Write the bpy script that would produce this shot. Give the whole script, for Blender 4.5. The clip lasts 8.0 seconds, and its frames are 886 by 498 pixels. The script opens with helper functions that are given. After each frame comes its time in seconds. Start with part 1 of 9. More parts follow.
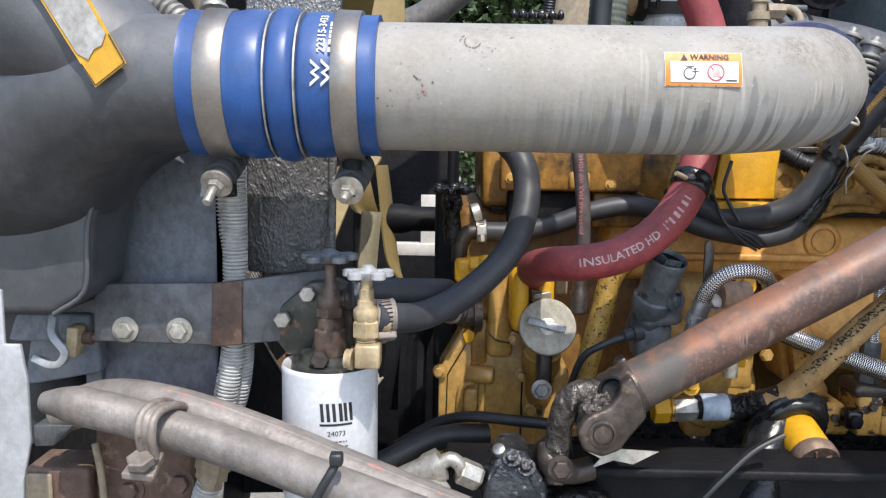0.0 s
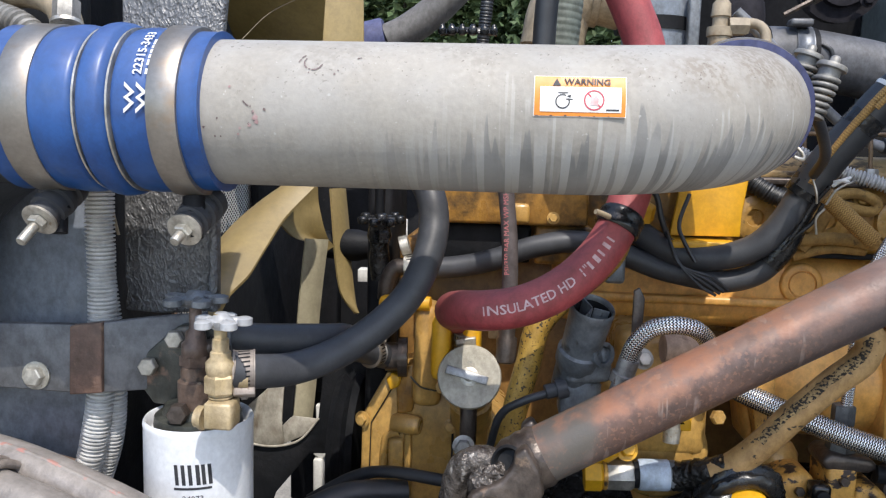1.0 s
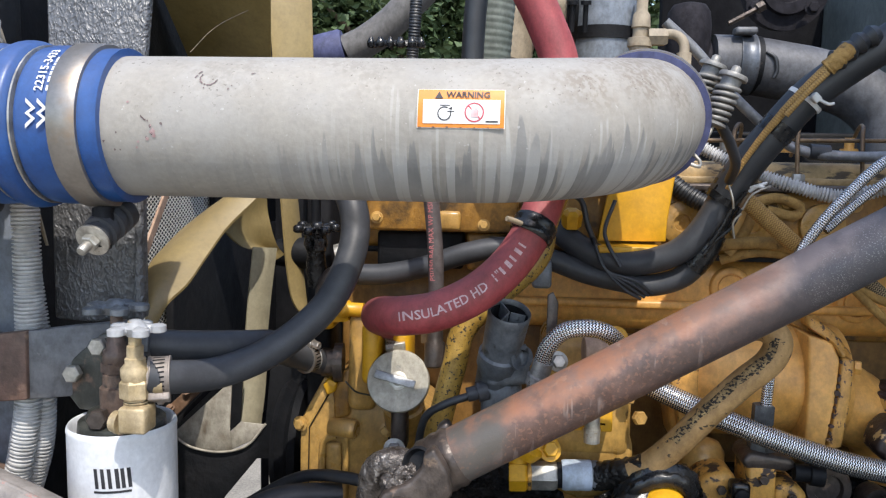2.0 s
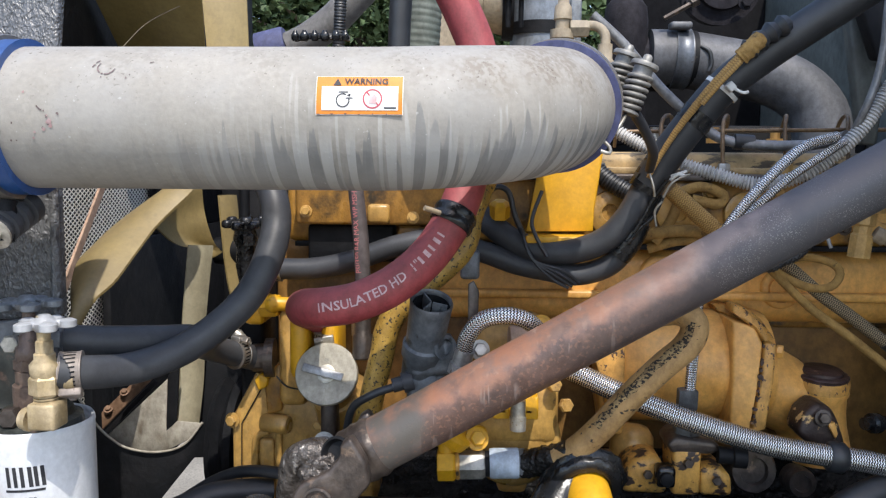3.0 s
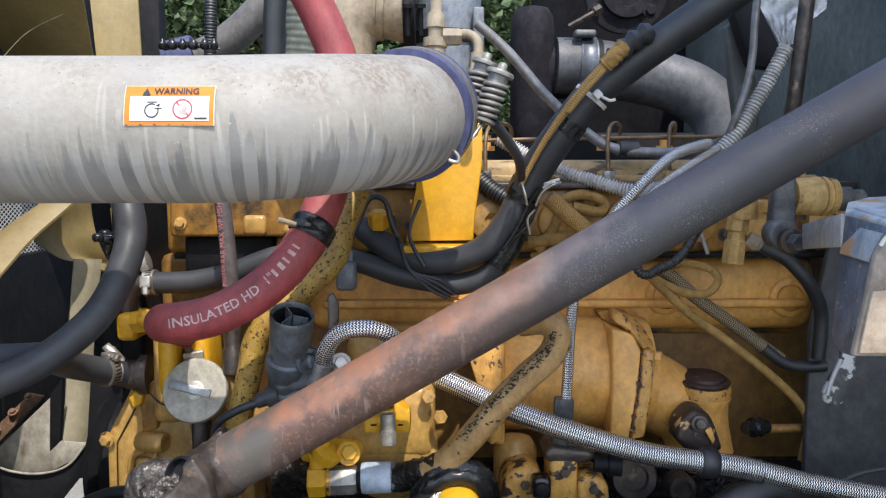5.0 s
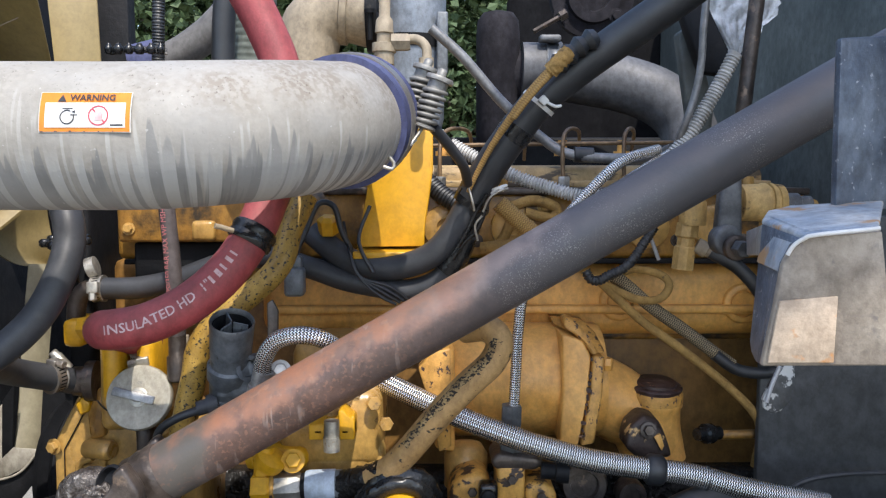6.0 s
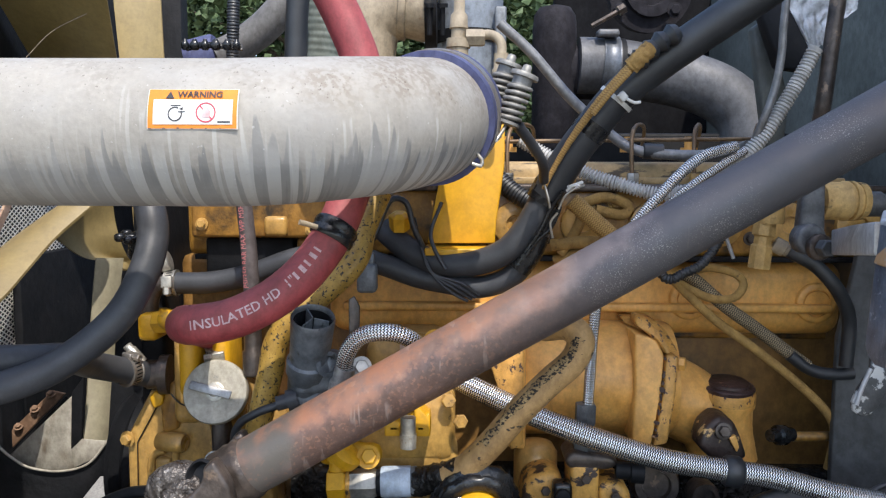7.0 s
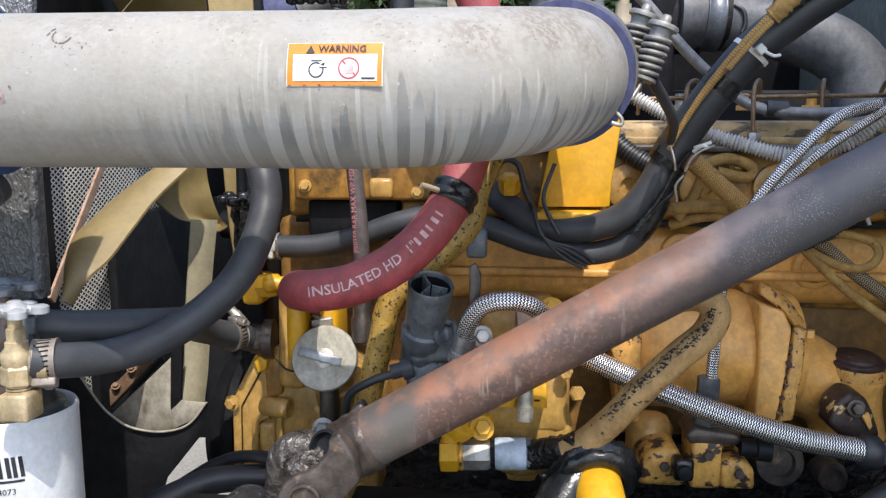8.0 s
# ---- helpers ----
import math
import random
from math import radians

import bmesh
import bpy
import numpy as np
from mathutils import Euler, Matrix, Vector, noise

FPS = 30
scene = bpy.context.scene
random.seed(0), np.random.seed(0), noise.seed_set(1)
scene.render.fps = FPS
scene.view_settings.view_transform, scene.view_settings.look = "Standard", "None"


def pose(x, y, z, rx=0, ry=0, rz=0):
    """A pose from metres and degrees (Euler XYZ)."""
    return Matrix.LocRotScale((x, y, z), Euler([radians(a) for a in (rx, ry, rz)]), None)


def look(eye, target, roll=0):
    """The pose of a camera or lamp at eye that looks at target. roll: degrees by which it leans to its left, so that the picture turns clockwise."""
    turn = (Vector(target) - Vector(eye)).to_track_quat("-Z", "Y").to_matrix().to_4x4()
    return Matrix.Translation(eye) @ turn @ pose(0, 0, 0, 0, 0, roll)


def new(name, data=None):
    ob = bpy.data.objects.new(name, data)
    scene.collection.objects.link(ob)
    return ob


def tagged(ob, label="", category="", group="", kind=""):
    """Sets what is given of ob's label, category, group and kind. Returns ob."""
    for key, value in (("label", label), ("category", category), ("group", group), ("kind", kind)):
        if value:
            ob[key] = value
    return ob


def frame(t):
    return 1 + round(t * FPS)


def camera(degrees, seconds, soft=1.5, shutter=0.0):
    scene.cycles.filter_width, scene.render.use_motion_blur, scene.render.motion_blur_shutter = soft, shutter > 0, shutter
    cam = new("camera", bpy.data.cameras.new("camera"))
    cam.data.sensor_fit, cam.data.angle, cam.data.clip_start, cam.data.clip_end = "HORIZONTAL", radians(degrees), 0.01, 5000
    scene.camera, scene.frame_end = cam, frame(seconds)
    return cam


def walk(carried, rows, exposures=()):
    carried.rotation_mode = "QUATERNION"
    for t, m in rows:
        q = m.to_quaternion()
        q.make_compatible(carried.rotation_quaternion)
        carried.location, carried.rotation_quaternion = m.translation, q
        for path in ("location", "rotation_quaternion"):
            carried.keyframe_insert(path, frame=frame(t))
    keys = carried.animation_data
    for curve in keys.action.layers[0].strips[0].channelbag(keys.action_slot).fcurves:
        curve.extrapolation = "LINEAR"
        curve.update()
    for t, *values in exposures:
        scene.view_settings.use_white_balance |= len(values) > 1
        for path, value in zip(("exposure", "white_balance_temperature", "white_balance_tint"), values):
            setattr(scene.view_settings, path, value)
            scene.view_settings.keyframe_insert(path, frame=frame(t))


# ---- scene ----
cam = camera(58.9, 8.0, soft=1.25)
PATH = [
    (0, (0.022, 0.026, 1.507), (0.0, 2.008, 1.246), 0.9),
    (0.5, (0.097, 0.109, 1.504), (-0.018, 2.09, 1.254), 1.4),
    (1, (0.166, 0.121, 1.527), (0.001, 2.1, 1.292), 1.6),
    (1.5, (0.208, 0.114, 1.532), (0.033, 2.093, 1.309), 1.3),
    (2.8, (0.276, 0.105, 1.523), (0.179, 2.092, 1.311), 0.5),
    (3, (0.284, 0.107, 1.521), (0.202, 2.094, 1.31), 0.4),
    (3.5, (0.309, 0.109, 1.522), (0.261, 2.097, 1.313), 0.1),
    (4, (0.333, 0.109, 1.521), (0.307, 2.098, 1.316), -0.1),
    (4.5, (0.356, 0.112, 1.523), (0.348, 2.102, 1.323), -0.1),
    (5, (0.379, 0.12, 1.523), (0.386, 2.11, 1.332), -0.1),
    (5.65, (0.416, 0.122, 1.525), (0.44, 2.113, 1.339), 0.0),
    (6, (0.426, 0.123, 1.526), (0.451, 2.114, 1.342), 0.0),
    (6.3, (0.418, 0.123, 1.527), (0.436, 2.114, 1.342), 0.0),
    (6.5, (0.405, 0.124, 1.528), (0.413, 2.115, 1.342), 0.0),
    (7, (0.375, 0.127, 1.528), (0.337, 2.117, 1.33), 0.2),
    (7.5, (0.346, 0.139, 1.524), (0.249, 2.122, 1.283), 0.3),
    (8, (0.311, 0.159, 1.528), (0.144, 2.13, 1.229), 0.1),
]
walk(cam, [(t, look(eye, target, roll)) for t, eye, target, roll in PATH],
     exposures=((0, 1.08), (3, 1.1), (5, 1.2), (8, 1.22)))

# ---- world, sun, exposure ----
SUN = Vector((0.16, -0.526, 0.852)).normalized()
world = bpy.data.worlds.new("world")
scene.world = world
world.use_nodes = True
wn = world.node_tree.nodes
wl = world.node_tree.links
sky = wn.new("ShaderNodeTexSky")
sky.sky_type = "NISHITA"
sky.sun_disc = False
sky.dust_density = 1.4
sky.ozone_density = 1.2
sky.sun_elevation = math.asin(SUN.z)
sky.sun_rotation = math.atan2(SUN.x, SUN.y)
wn["Background"].inputs["Strength"].default_value = 0.15
wl.new(sky.outputs[0], wn["Background"].inputs["Color"])
sun_data = bpy.data.lights.new("sun", "SUN")
sun_data.energy = 2.05
sun_data.angle = radians(0.5)
sun_data.color = (1.0, 0.95, 0.88)
sun = new("sun", sun_data)
sun.matrix_world = look(SUN * 6, (0, 0, 0))
scene.view_settings.exposure = 1.0

# ---- materials ----
def material(name, c1, c2, rough=0.5, metal=0.0, scale=30.0, bump=0.1, bump_scale=200.0, c3=None, spot=0.6, spot_scale=60.0,
             stretch=(1, 1, 1), spot_stretch=(1, 1, 1), rough2=None, dust=0.0, dust_colour=(0.3, 0.28, 0.25), spec=0.5, detail=6.0, soft=0.08, bump_dist=0.002, grime=0.55):
    """Two-scale paint: c1 to c2 by broad noise, c3 in spots, fine relief, dust on what faces up."""
    m = bpy.data.materials.new(name)
    m.use_nodes = True
    n, l = m.node_tree.nodes, m.node_tree.links
    b = n["Principled BSDF"]
    geo = n.new("ShaderNodeNewGeometry")
    def coords(st):
        mp = n.new("ShaderNodeMapping")
        mp.inputs["Scale"].default_value = st
        l.new(geo.outputs["Position"], mp.inputs["Vector"])
        return mp.outputs[0]
    def noise_tex(sc, st=(1, 1, 1), det=detail, rg=0.6):
        t = n.new("ShaderNodeTexNoise")
        t.inputs["Scale"].default_value, t.inputs["Detail"].default_value, t.inputs["Roughness"].default_value = sc, det, rg
        l.new(coords(st), t.inputs["Vector"])
        return t.outputs[0]
    def ramp(fac, a, b_, ca, cb):
        r = n.new("ShaderNodeValToRGB")
        r.color_ramp.elements[0].position, r.color_ramp.elements[1].position = a, b_
        r.color_ramp.elements[0].color, r.color_ramp.elements[1].color = (*ca, 1), (*cb, 1)
        l.new(fac, r.inputs[0])
        return r.outputs[0]
    def mix(fac, a, b_):
        x = n.new("ShaderNodeMix")
        x.data_type = "RGBA"
        l.new(fac, x.inputs[0]); l.new(a, x.inputs[6])
        if isinstance(b_, tuple):
            x.inputs[7].default_value = (*b_, 1)
        else:
            l.new(b_, x.inputs[7])
        return x.outputs[2]
    base = ramp(noise_tex(scale, stretch), 0.35, 0.65, c1, c2)
    fine = noise_tex(bump_scale, (1, 1, 1), 4.0)
    grain = ramp(fine, 0.2, 0.8, (0.82, 0.82, 0.82), (1.1, 1.1, 1.1))
    mult = n.new("ShaderNodeMix")
    mult.data_type, mult.blend_type = "RGBA", "MULTIPLY"
    mult.inputs[0].default_value = 0.8
    l.new(base, mult.inputs[6]); l.new(grain, mult.inputs[7])
    base = mult.outputs[2]
    dirt = n.new("ShaderNodeMix")
    dirt.data_type, dirt.blend_type = "RGBA", "MULTIPLY"
    dirt.inputs[0].default_value = grime if bump else grime * 0.3
    l.new(base, dirt.inputs[6])
    l.new(ramp(noise_tex(85.0, (1, 1, 0.7), 9.0, 0.72), 0.38, 0.60, (0.42, 0.40, 0.38), (1.12, 1.12, 1.12)), dirt.inputs[7])
    base = dirt.outputs[2]
    if c3:
        f = ramp(noise_tex(spot_scale, spot_stretch), spot, spot + soft, (0, 0, 0), (1, 1, 1))
        base = mix(f, base, c3)
    if dust:
        sep = n.new("ShaderNodeSeparateXYZ")
        l.new(geo.outputs["Normal"], sep.inputs[0])
        mm = n.new("ShaderNodeMath"); mm.operation = "MULTIPLY"
        up = n.new("ShaderNodeMath"); up.operation = "MULTIPLY_ADD"; up.use_clamp = True
        up.inputs[1].default_value, up.inputs[2].default_value = 0.6, 0.35
        l.new(sep.outputs[2], up.inputs[0])
        l.new(up.outputs[0], mm.inputs[0]); l.new(ramp(noise_tex(scale * 2.3), 0.3, 0.7, (0.2,) * 3, (dust * 2,) * 3), mm.inputs[1])
        mm.use_clamp = True
        base = mix(mm.outputs[0], base, dust_colour)
    l.new(base, b.inputs["Base Color"])
    b.inputs["Metallic"].default_value = metal
    b.inputs["Specular IOR Level"].default_value = spec
    rr = ramp(noise_tex(scale * 1.7), 0.3, 0.7, (rough,) * 3, (rough2 if rough2 else min(1, rough + 0.15),) * 3)
    l.new(rr, b.inputs["Roughness"])
    if bump:
        bp = n.new("ShaderNodeBump")
        bp.inputs["Strength"].default_value, bp.inputs["Distance"].default_value = bump, bump_dist
        l.new(fine, bp.inputs["Height"]); l.new(bp.outputs[0], b.inputs["Normal"])
    return m


def braided(name, light, dark, turns, pitch, metal=0.9, rough=0.35):
    """Woven sleeve: crossing strands over the tube's own length and round."""
    m = bpy.data.materials.new(name)
    m.use_nodes = True
    n, l = m.node_tree.nodes, m.node_tree.links
    b = n["Principled BSDF"]
    uv = n.new("ShaderNodeUVMap"); sep = n.new("ShaderNodeSeparateXYZ")
    l.new(uv.outputs[0], sep.inputs[0])
    def op(kind, a, c):
        x = n.new("ShaderNodeMath"); x.operation = kind
        for i, v in enumerate((a, c)):
            if isinstance(v, (int, float)):
                x.inputs[i].default_value = v
            elif v is not None:
                l.new(v, x.inputs[i])
        return x.outputs[0]
    # plaited strands: slanted bars that change their slant from band to band round the tube
    band = op("FRACT", op("MULTIPLY", sep.outputs[1], float(turns)), None)
    slant = op("ABSOLUTE", op("SUBTRACT", op("MULTIPLY", band, 2.0), 1.0), None)
    run = op("ADD", op("MULTIPLY", sep.outputs[0], 2 * math.pi / pitch), op("MULTIPLY", slant, 3.4))
    bars_ = op("ADD", op("MULTIPLY", op("SINE", run, None), 0.5), 0.5)
    hgt = op("MULTIPLY", bars_, op("ADD", op("MULTIPLY", op("SINE", op("MULTIPLY", band, math.pi), None), 0.45), 0.6))
    r = n.new("ShaderNodeValToRGB")
    r.color_ramp.elements[0].position, r.color_ramp.elements[1].position = 0.24, 0.56
    r.color_ramp.elements[0].color, r.color_ramp.elements[1].color = (*dark, 1), (*light, 1)
    l.new(hgt, r.inputs[0]); l.new(r.outputs[0], b.inputs["Base Color"])
    b.inputs["Metallic"].default_value, b.inputs["Roughness"].default_value = metal, rough
    bp = n.new("ShaderNodeBump")
    bp.inputs["Strength"].default_value, bp.inputs["Distance"].default_value = 0.55, 0.0010
    l.new(hgt, bp.inputs["Height"]); l.new(bp.outputs[0], b.inputs["Normal"])
    return m


def expanded_mesh(name, light, dark, cell):
    """Expanded-metal guard: diamond openings over a dark core."""
    m = bpy.data.materials.new(name)
    m.use_nodes = True
    n, l = m.node_tree.nodes, m.node_tree.links
    b = n["Principled BSDF"]
    uv = n.new("ShaderNodeUVMap"); sep = n.new("ShaderNodeSeparateXYZ")
    l.new(uv.outputs[0], sep.inputs[0])
    def op(kind, a, c):
        x = n.new("ShaderNodeMath"); x.operation = kind
        for i, v in enumerate((a, c)):
            if isinstance(v, (int, float)):
                x.inputs[i].default_value = v
            elif v is not None:
                l.new(v, x.inputs[i])
        return x.outputs[0]
    u, v = op("MULTIPLY", sep.outputs[0], math.pi / (cell * 1.6)), op("MULTIPLY", sep.outputs[1], math.pi / cell)
    s1, s2 = op("ABSOLUTE", op("SINE", op("ADD", u, v), None), None), op("ABSOLUTE", op("SINE", op("SUBTRACT", u, v), None), None)
    hgt = op("MINIMUM", s1, s2)
    r = n.new("ShaderNodeValToRGB")
    r.color_ramp.elements[0].position, r.color_ramp.elements[1].position = 0.46, 0.58
    r.color_ramp.elements[0].color, r.color_ramp.elements[1].color = (*light, 1), (*dark, 1)
    l.new(hgt, r.inputs[0]); l.new(r.outputs[0], b.inputs["Base Color"])
    b.inputs["Roughness"].default_value = 0.6
    bp = n.new("ShaderNodeBump")
    bp.inputs["Strength"].default_value, bp.inputs["Distance"].default_value = 0.8, 0.002
    bp.invert = True
    l.new(hgt, bp.inputs["Height"]); l.new(bp.outputs[0], b.inputs["Normal"])
    return m


def pipe_metal():
    """Cast aluminium with dried drips on its lower half, speckles and scuffs."""
    m = material("cast_aluminium", (0.292, 0.273, 0.240), (0.358, 0.334, 0.294), 0.62, 0.08, 14, 0.15, 260, (0.27, 0.235, 0.19), 0.63, 26, soft=0.14, dust=0.05, dust_colour=(0.40, 0.38, 0.34), grime=0.12)
    n, l = m.node_tree.nodes, m.node_tree.links
    b = n["Principled BSDF"]
    geo = n["Geometry"]
    base = b.inputs["Base Color"].links[0].from_socket
    def tex(scale, st, det=3.0):
        mp = n.new("ShaderNodeMapping"); mp.inputs["Scale"].default_value = st
        t = n.new("ShaderNodeTexNoise"); t.inputs["Scale"].default_value, t.inputs["Detail"].default_value = scale, det
        l.new(geo.outputs["Position"], mp.inputs[0]); l.new(mp.outputs[0], t.inputs["Vector"])
        return t.outputs[0]
    def remap(v, a, c, smooth=True):
        r = n.new("ShaderNodeMapRange"); r.interpolation_type = "SMOOTHSTEP"
        r.inputs[1].default_value, r.inputs[2].default_value = a, c
        l.new(v, r.inputs[0])
        return r.outputs[0]
    def op(kind, a, c):
        x = n.new("ShaderNodeMath"); x.operation = kind; x.use_clamp = True
        for i, v in enumerate((a, c)):
            if isinstance(v, float):
                x.inputs[i].default_value = v
            else:
                l.new(v, x.inputs[i])
        return x.outputs[0]
    def over(fac, colour):
        nonlocal base
        x = n.new("ShaderNodeMix"); x.data_type = "RGBA"
        l.new(fac, x.inputs[0]); l.new(base, x.inputs[6]); x.inputs[7].default_value = (*colour, 1)
        base = x.outputs[2]
    sep = n.new("ShaderNodeSeparateXYZ"); l.new(geo.outputs["Position"], sep.inputs[0])
    def total(*terms):
        out = terms[0]
        for t_ in terms[1:]:
            x = n.new("ShaderNodeMath"); x.operation = "ADD"
            l.new(out, x.inputs[0]); l.new(t_, x.inputs[1])
            out = x.outputs[0]
        return out
    def scaled(v, k, shift=0.0):
        x = n.new("ShaderNodeMath"); x.operation = "MULTIPLY_ADD"
        l.new(v, x.inputs[0]); x.inputs[1].default_value, x.inputs[2].default_value = k, shift
        return x.outputs[0]
    z, x_ = sep.outputs[2], sep.outputs[0]
    uv = n.new("ShaderNodeUVMap"); usep = n.new("ShaderNodeSeparateXYZ"); l.new(uv.outputs[0], usep.inputs[0])
    def drip(scale, zfac, det=1.0):
        c = n.new("ShaderNodeCombineXYZ")
        l.new(usep.outputs[0], c.inputs[0]); l.new(scaled(z, zfac), c.inputs[2])
        t = n.new("ShaderNodeTexNoise"); t.inputs["Scale"].default_value, t.inputs["Detail"].default_value = scale, det
        l.new(c.outputs[0], t.inputs["Vector"])
        return t.outputs[0]
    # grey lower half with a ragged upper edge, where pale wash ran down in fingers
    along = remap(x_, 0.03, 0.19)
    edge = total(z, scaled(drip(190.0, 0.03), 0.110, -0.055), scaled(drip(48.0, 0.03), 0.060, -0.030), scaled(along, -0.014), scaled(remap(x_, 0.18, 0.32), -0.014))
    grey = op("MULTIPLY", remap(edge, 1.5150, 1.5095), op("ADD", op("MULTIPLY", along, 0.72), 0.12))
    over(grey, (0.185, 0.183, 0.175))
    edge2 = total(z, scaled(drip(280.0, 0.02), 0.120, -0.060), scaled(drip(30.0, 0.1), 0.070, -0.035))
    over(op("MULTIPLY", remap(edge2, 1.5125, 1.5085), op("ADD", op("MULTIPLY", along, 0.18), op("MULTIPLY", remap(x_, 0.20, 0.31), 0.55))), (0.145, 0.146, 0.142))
    # pale lime runs over it
    runs = op("MULTIPLY", remap(drip(200.0, 0.03), 0.60, 0.66), remap(total(z, scaled(drip(90.0, 0.3), 0.08, -0.04)), 1.570, 1.560))
    over(op("MULTIPLY", runs, op("MULTIPLY", remap(x_, 0.06, 0.26), 0.55)), (0.47, 0.46, 0.435))
    # pale fingers that narrow as they run down over the grey
    finger = total(drip(125.0, 0.02), scaled(drip(420.0, 0.02), 0.10, -0.05), scaled(z, 0.9, -0.9 * 1.515))
    over(op("MULTIPLY", op("MULTIPLY", remap(finger, 0.490, 0.515), remap(z, 1.550, 1.525)), op("MULTIPLY", along, 0.78)), (0.45, 0.44, 0.415))
    # broad soft weathering, brown stain on the bend's crest, fine dark specks
    over(op("MULTIPLY", remap(tex(16.0, (1, 1, 1), 6.0), 0.42, 0.62), 0.40), (0.345, 0.338, 0.325))
    over(op("MULTIPLY", op("MULTIPLY", remap(tex(24.0, (1, 1, 1), 4.0), 0.36, 0.60), op("ADD", remap(tex(240.0, (1, 1, 1), 10.0), 0.40, 0.62), 0.25)), op("MULTIPLY", remap(x_, 0.20, 0.30), op("MULTIPLY", remap(z, 1.556, 1.588), 0.62))), (0.180, 0.145, 0.108))
    over(op("MULTIPLY", op("MULTIPLY", remap(tex(20.0, (1, 1, 1), 6.0), 0.44, 0.62), remap(tex(200.0, (1, 1, 1), 9.0), 0.42, 0.60)), op("MULTIPLY", remap(z, 1.562, 1.595), 0.40)), (0.19, 0.17, 0.14))
    over(op("MULTIPLY", remap(tex(420.0, (1, 1, 1), 4.0), 0.63, 0.68), op("MULTIPLY", remap(tex(30.0, (1, 1, 1)), 0.42, 0.60), op("ADD", op("MULTIPLY", remap(z, 1.55, 1.59), 0.6), 0.1))), (0.10, 0.08, 0.062))
    over(op("MULTIPLY", remap(tex(300.0, (1, 1, 1), 3.0), 0.70, 0.74), 0.35), (0.56, 0.55, 0.53))
    l.new(base, b.inputs["Base Color"])
    return m


def shaft_metal():
    """Steel tube: pinkish rust film, orange blotches and pale runs on its lower half; farther up its shade is painted
    bluish grey.
    """
    m = material("rusty_shaft", (0.066, 0.046, 0.042), (0.125, 0.084, 0.072), 0.42, 0.15, 14, 0.16, 330, (0.19, 0.115, 0.085), 0.57, 26,
                 spot_stretch=(1, 0.8, 1), soft=0.32, rough2=0.52, grime=0.5)
    n, l = m.node_tree.nodes, m.node_tree.links
    b = n["Principled BSDF"]
    geo = n["Geometry"]
    base = b.inputs["Base Color"].links[0].from_socket
    def tex(scale, st, det=4.0):
        mp = n.new("ShaderNodeMapping"); mp.inputs["Scale"].default_value = st
        t = n.new("ShaderNodeTexNoise"); t.inputs["Scale"].default_value, t.inputs["Detail"].default_value = scale, det
        l.new(geo.outputs["Position"], mp.inputs[0]); l.new(mp.outputs[0], t.inputs["Vector"])
        return t.outputs[0]
    def remap(v, a, c):
        r = n.new("ShaderNodeMapRange"); r.interpolation_type = "SMOOTHSTEP"
        r.inputs[1].default_value, r.inputs[2].default_value = a, c
        l.new(v, r.inputs[0])
        return r.outputs[0]
    def op(kind, a, c):
        x = n.new("ShaderNodeMath"); x.operation = kind; x.use_clamp = True
        for i, v in enumerate((a, c)):
            if isinstance(v, float):
                x.inputs[i].default_value = v
            else:
                l.new(v, x.inputs[i])
        return x.outputs[0]
    def over(fac, colour):
        nonlocal base
        x = n.new("ShaderNodeMix"); x.data_type = "RGBA"
        l.new(fac, x.inputs[0]); l.new(base, x.inputs[6]); x.inputs[7].default_value = (*colour, 1)
        base = x.outputs[2]
    sep = n.new("ShaderNodeSeparateXYZ"); l.new(geo.outputs["Position"], sep.inputs[0])
    x_pos = op("ADD", sep.outputs[0], 0.0)
    nsep = n.new("ShaderNodeSeparateXYZ"); l.new(geo.outputs["Normal"], nsep.inputs[0])
    rise = n.new("ShaderNodeMath"); rise.operation = "MULTIPLY_ADD"
    rise.inputs[1].default_value = 0.5
    l.new(nsep.outputs[2], rise.inputs[0]); l.new(tex(34.0, (1, 1, 1), 8.0), rise.inputs[2])
    # rust film on what faces up, with the sunlit top's paleness put in
    film = remap(rise.outputs[0], 0.50, 0.86)
    left = remap(x_pos, 0.50, 0.30)
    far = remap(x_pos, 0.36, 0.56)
    over(op("MULTIPLY", film, 0.58), (0.28, 0.178, 0.142))
    # bluish grey past the roof's shade edge: shade put into the colour
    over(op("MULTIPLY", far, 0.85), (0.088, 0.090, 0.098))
    # orange rust in blotches over the lower stretch, thick towards the top of the tube
    over(op("MULTIPLY", op("MULTIPLY", remap(tex(18.0, (1, 1, 1), 6.0), 0.36, 0.58), op("ADD", op("MULTIPLY", film, 0.85), 0.15)), left), (0.33, 0.140, 0.078))
    over(op("MULTIPLY", op("MULTIPLY", remap(tex(70.0, (1, 1, 1), 6.0), 0.60, 0.66), film), op("MULTIPLY", left, 0.6)), (0.35, 0.22, 0.155))
    # pale sunlit tone painted in just before that edge
    over(op("MULTIPLY", op("MULTIPLY", film, remap(tex(28.0, (1, 1, 1), 6.0), 0.40, 0.60)), op("MULTIPLY", far, remap(x_pos, 0.56, 0.48))), (0.33, 0.26, 0.23))
    # pale runs and dark oily patches
    runs = op("MULTIPLY", remap(tex(95.0, (1, 0.2, 0.10)), 0.575, 0.615), remap(tex(26.0, (1, 1, 1)), 0.42, 0.55))
    over(op("MULTIPLY", op("MULTIPLY", runs, remap(x_pos, 0.58, 0.48)), 0.40), (0.40, 0.315, 0.275))
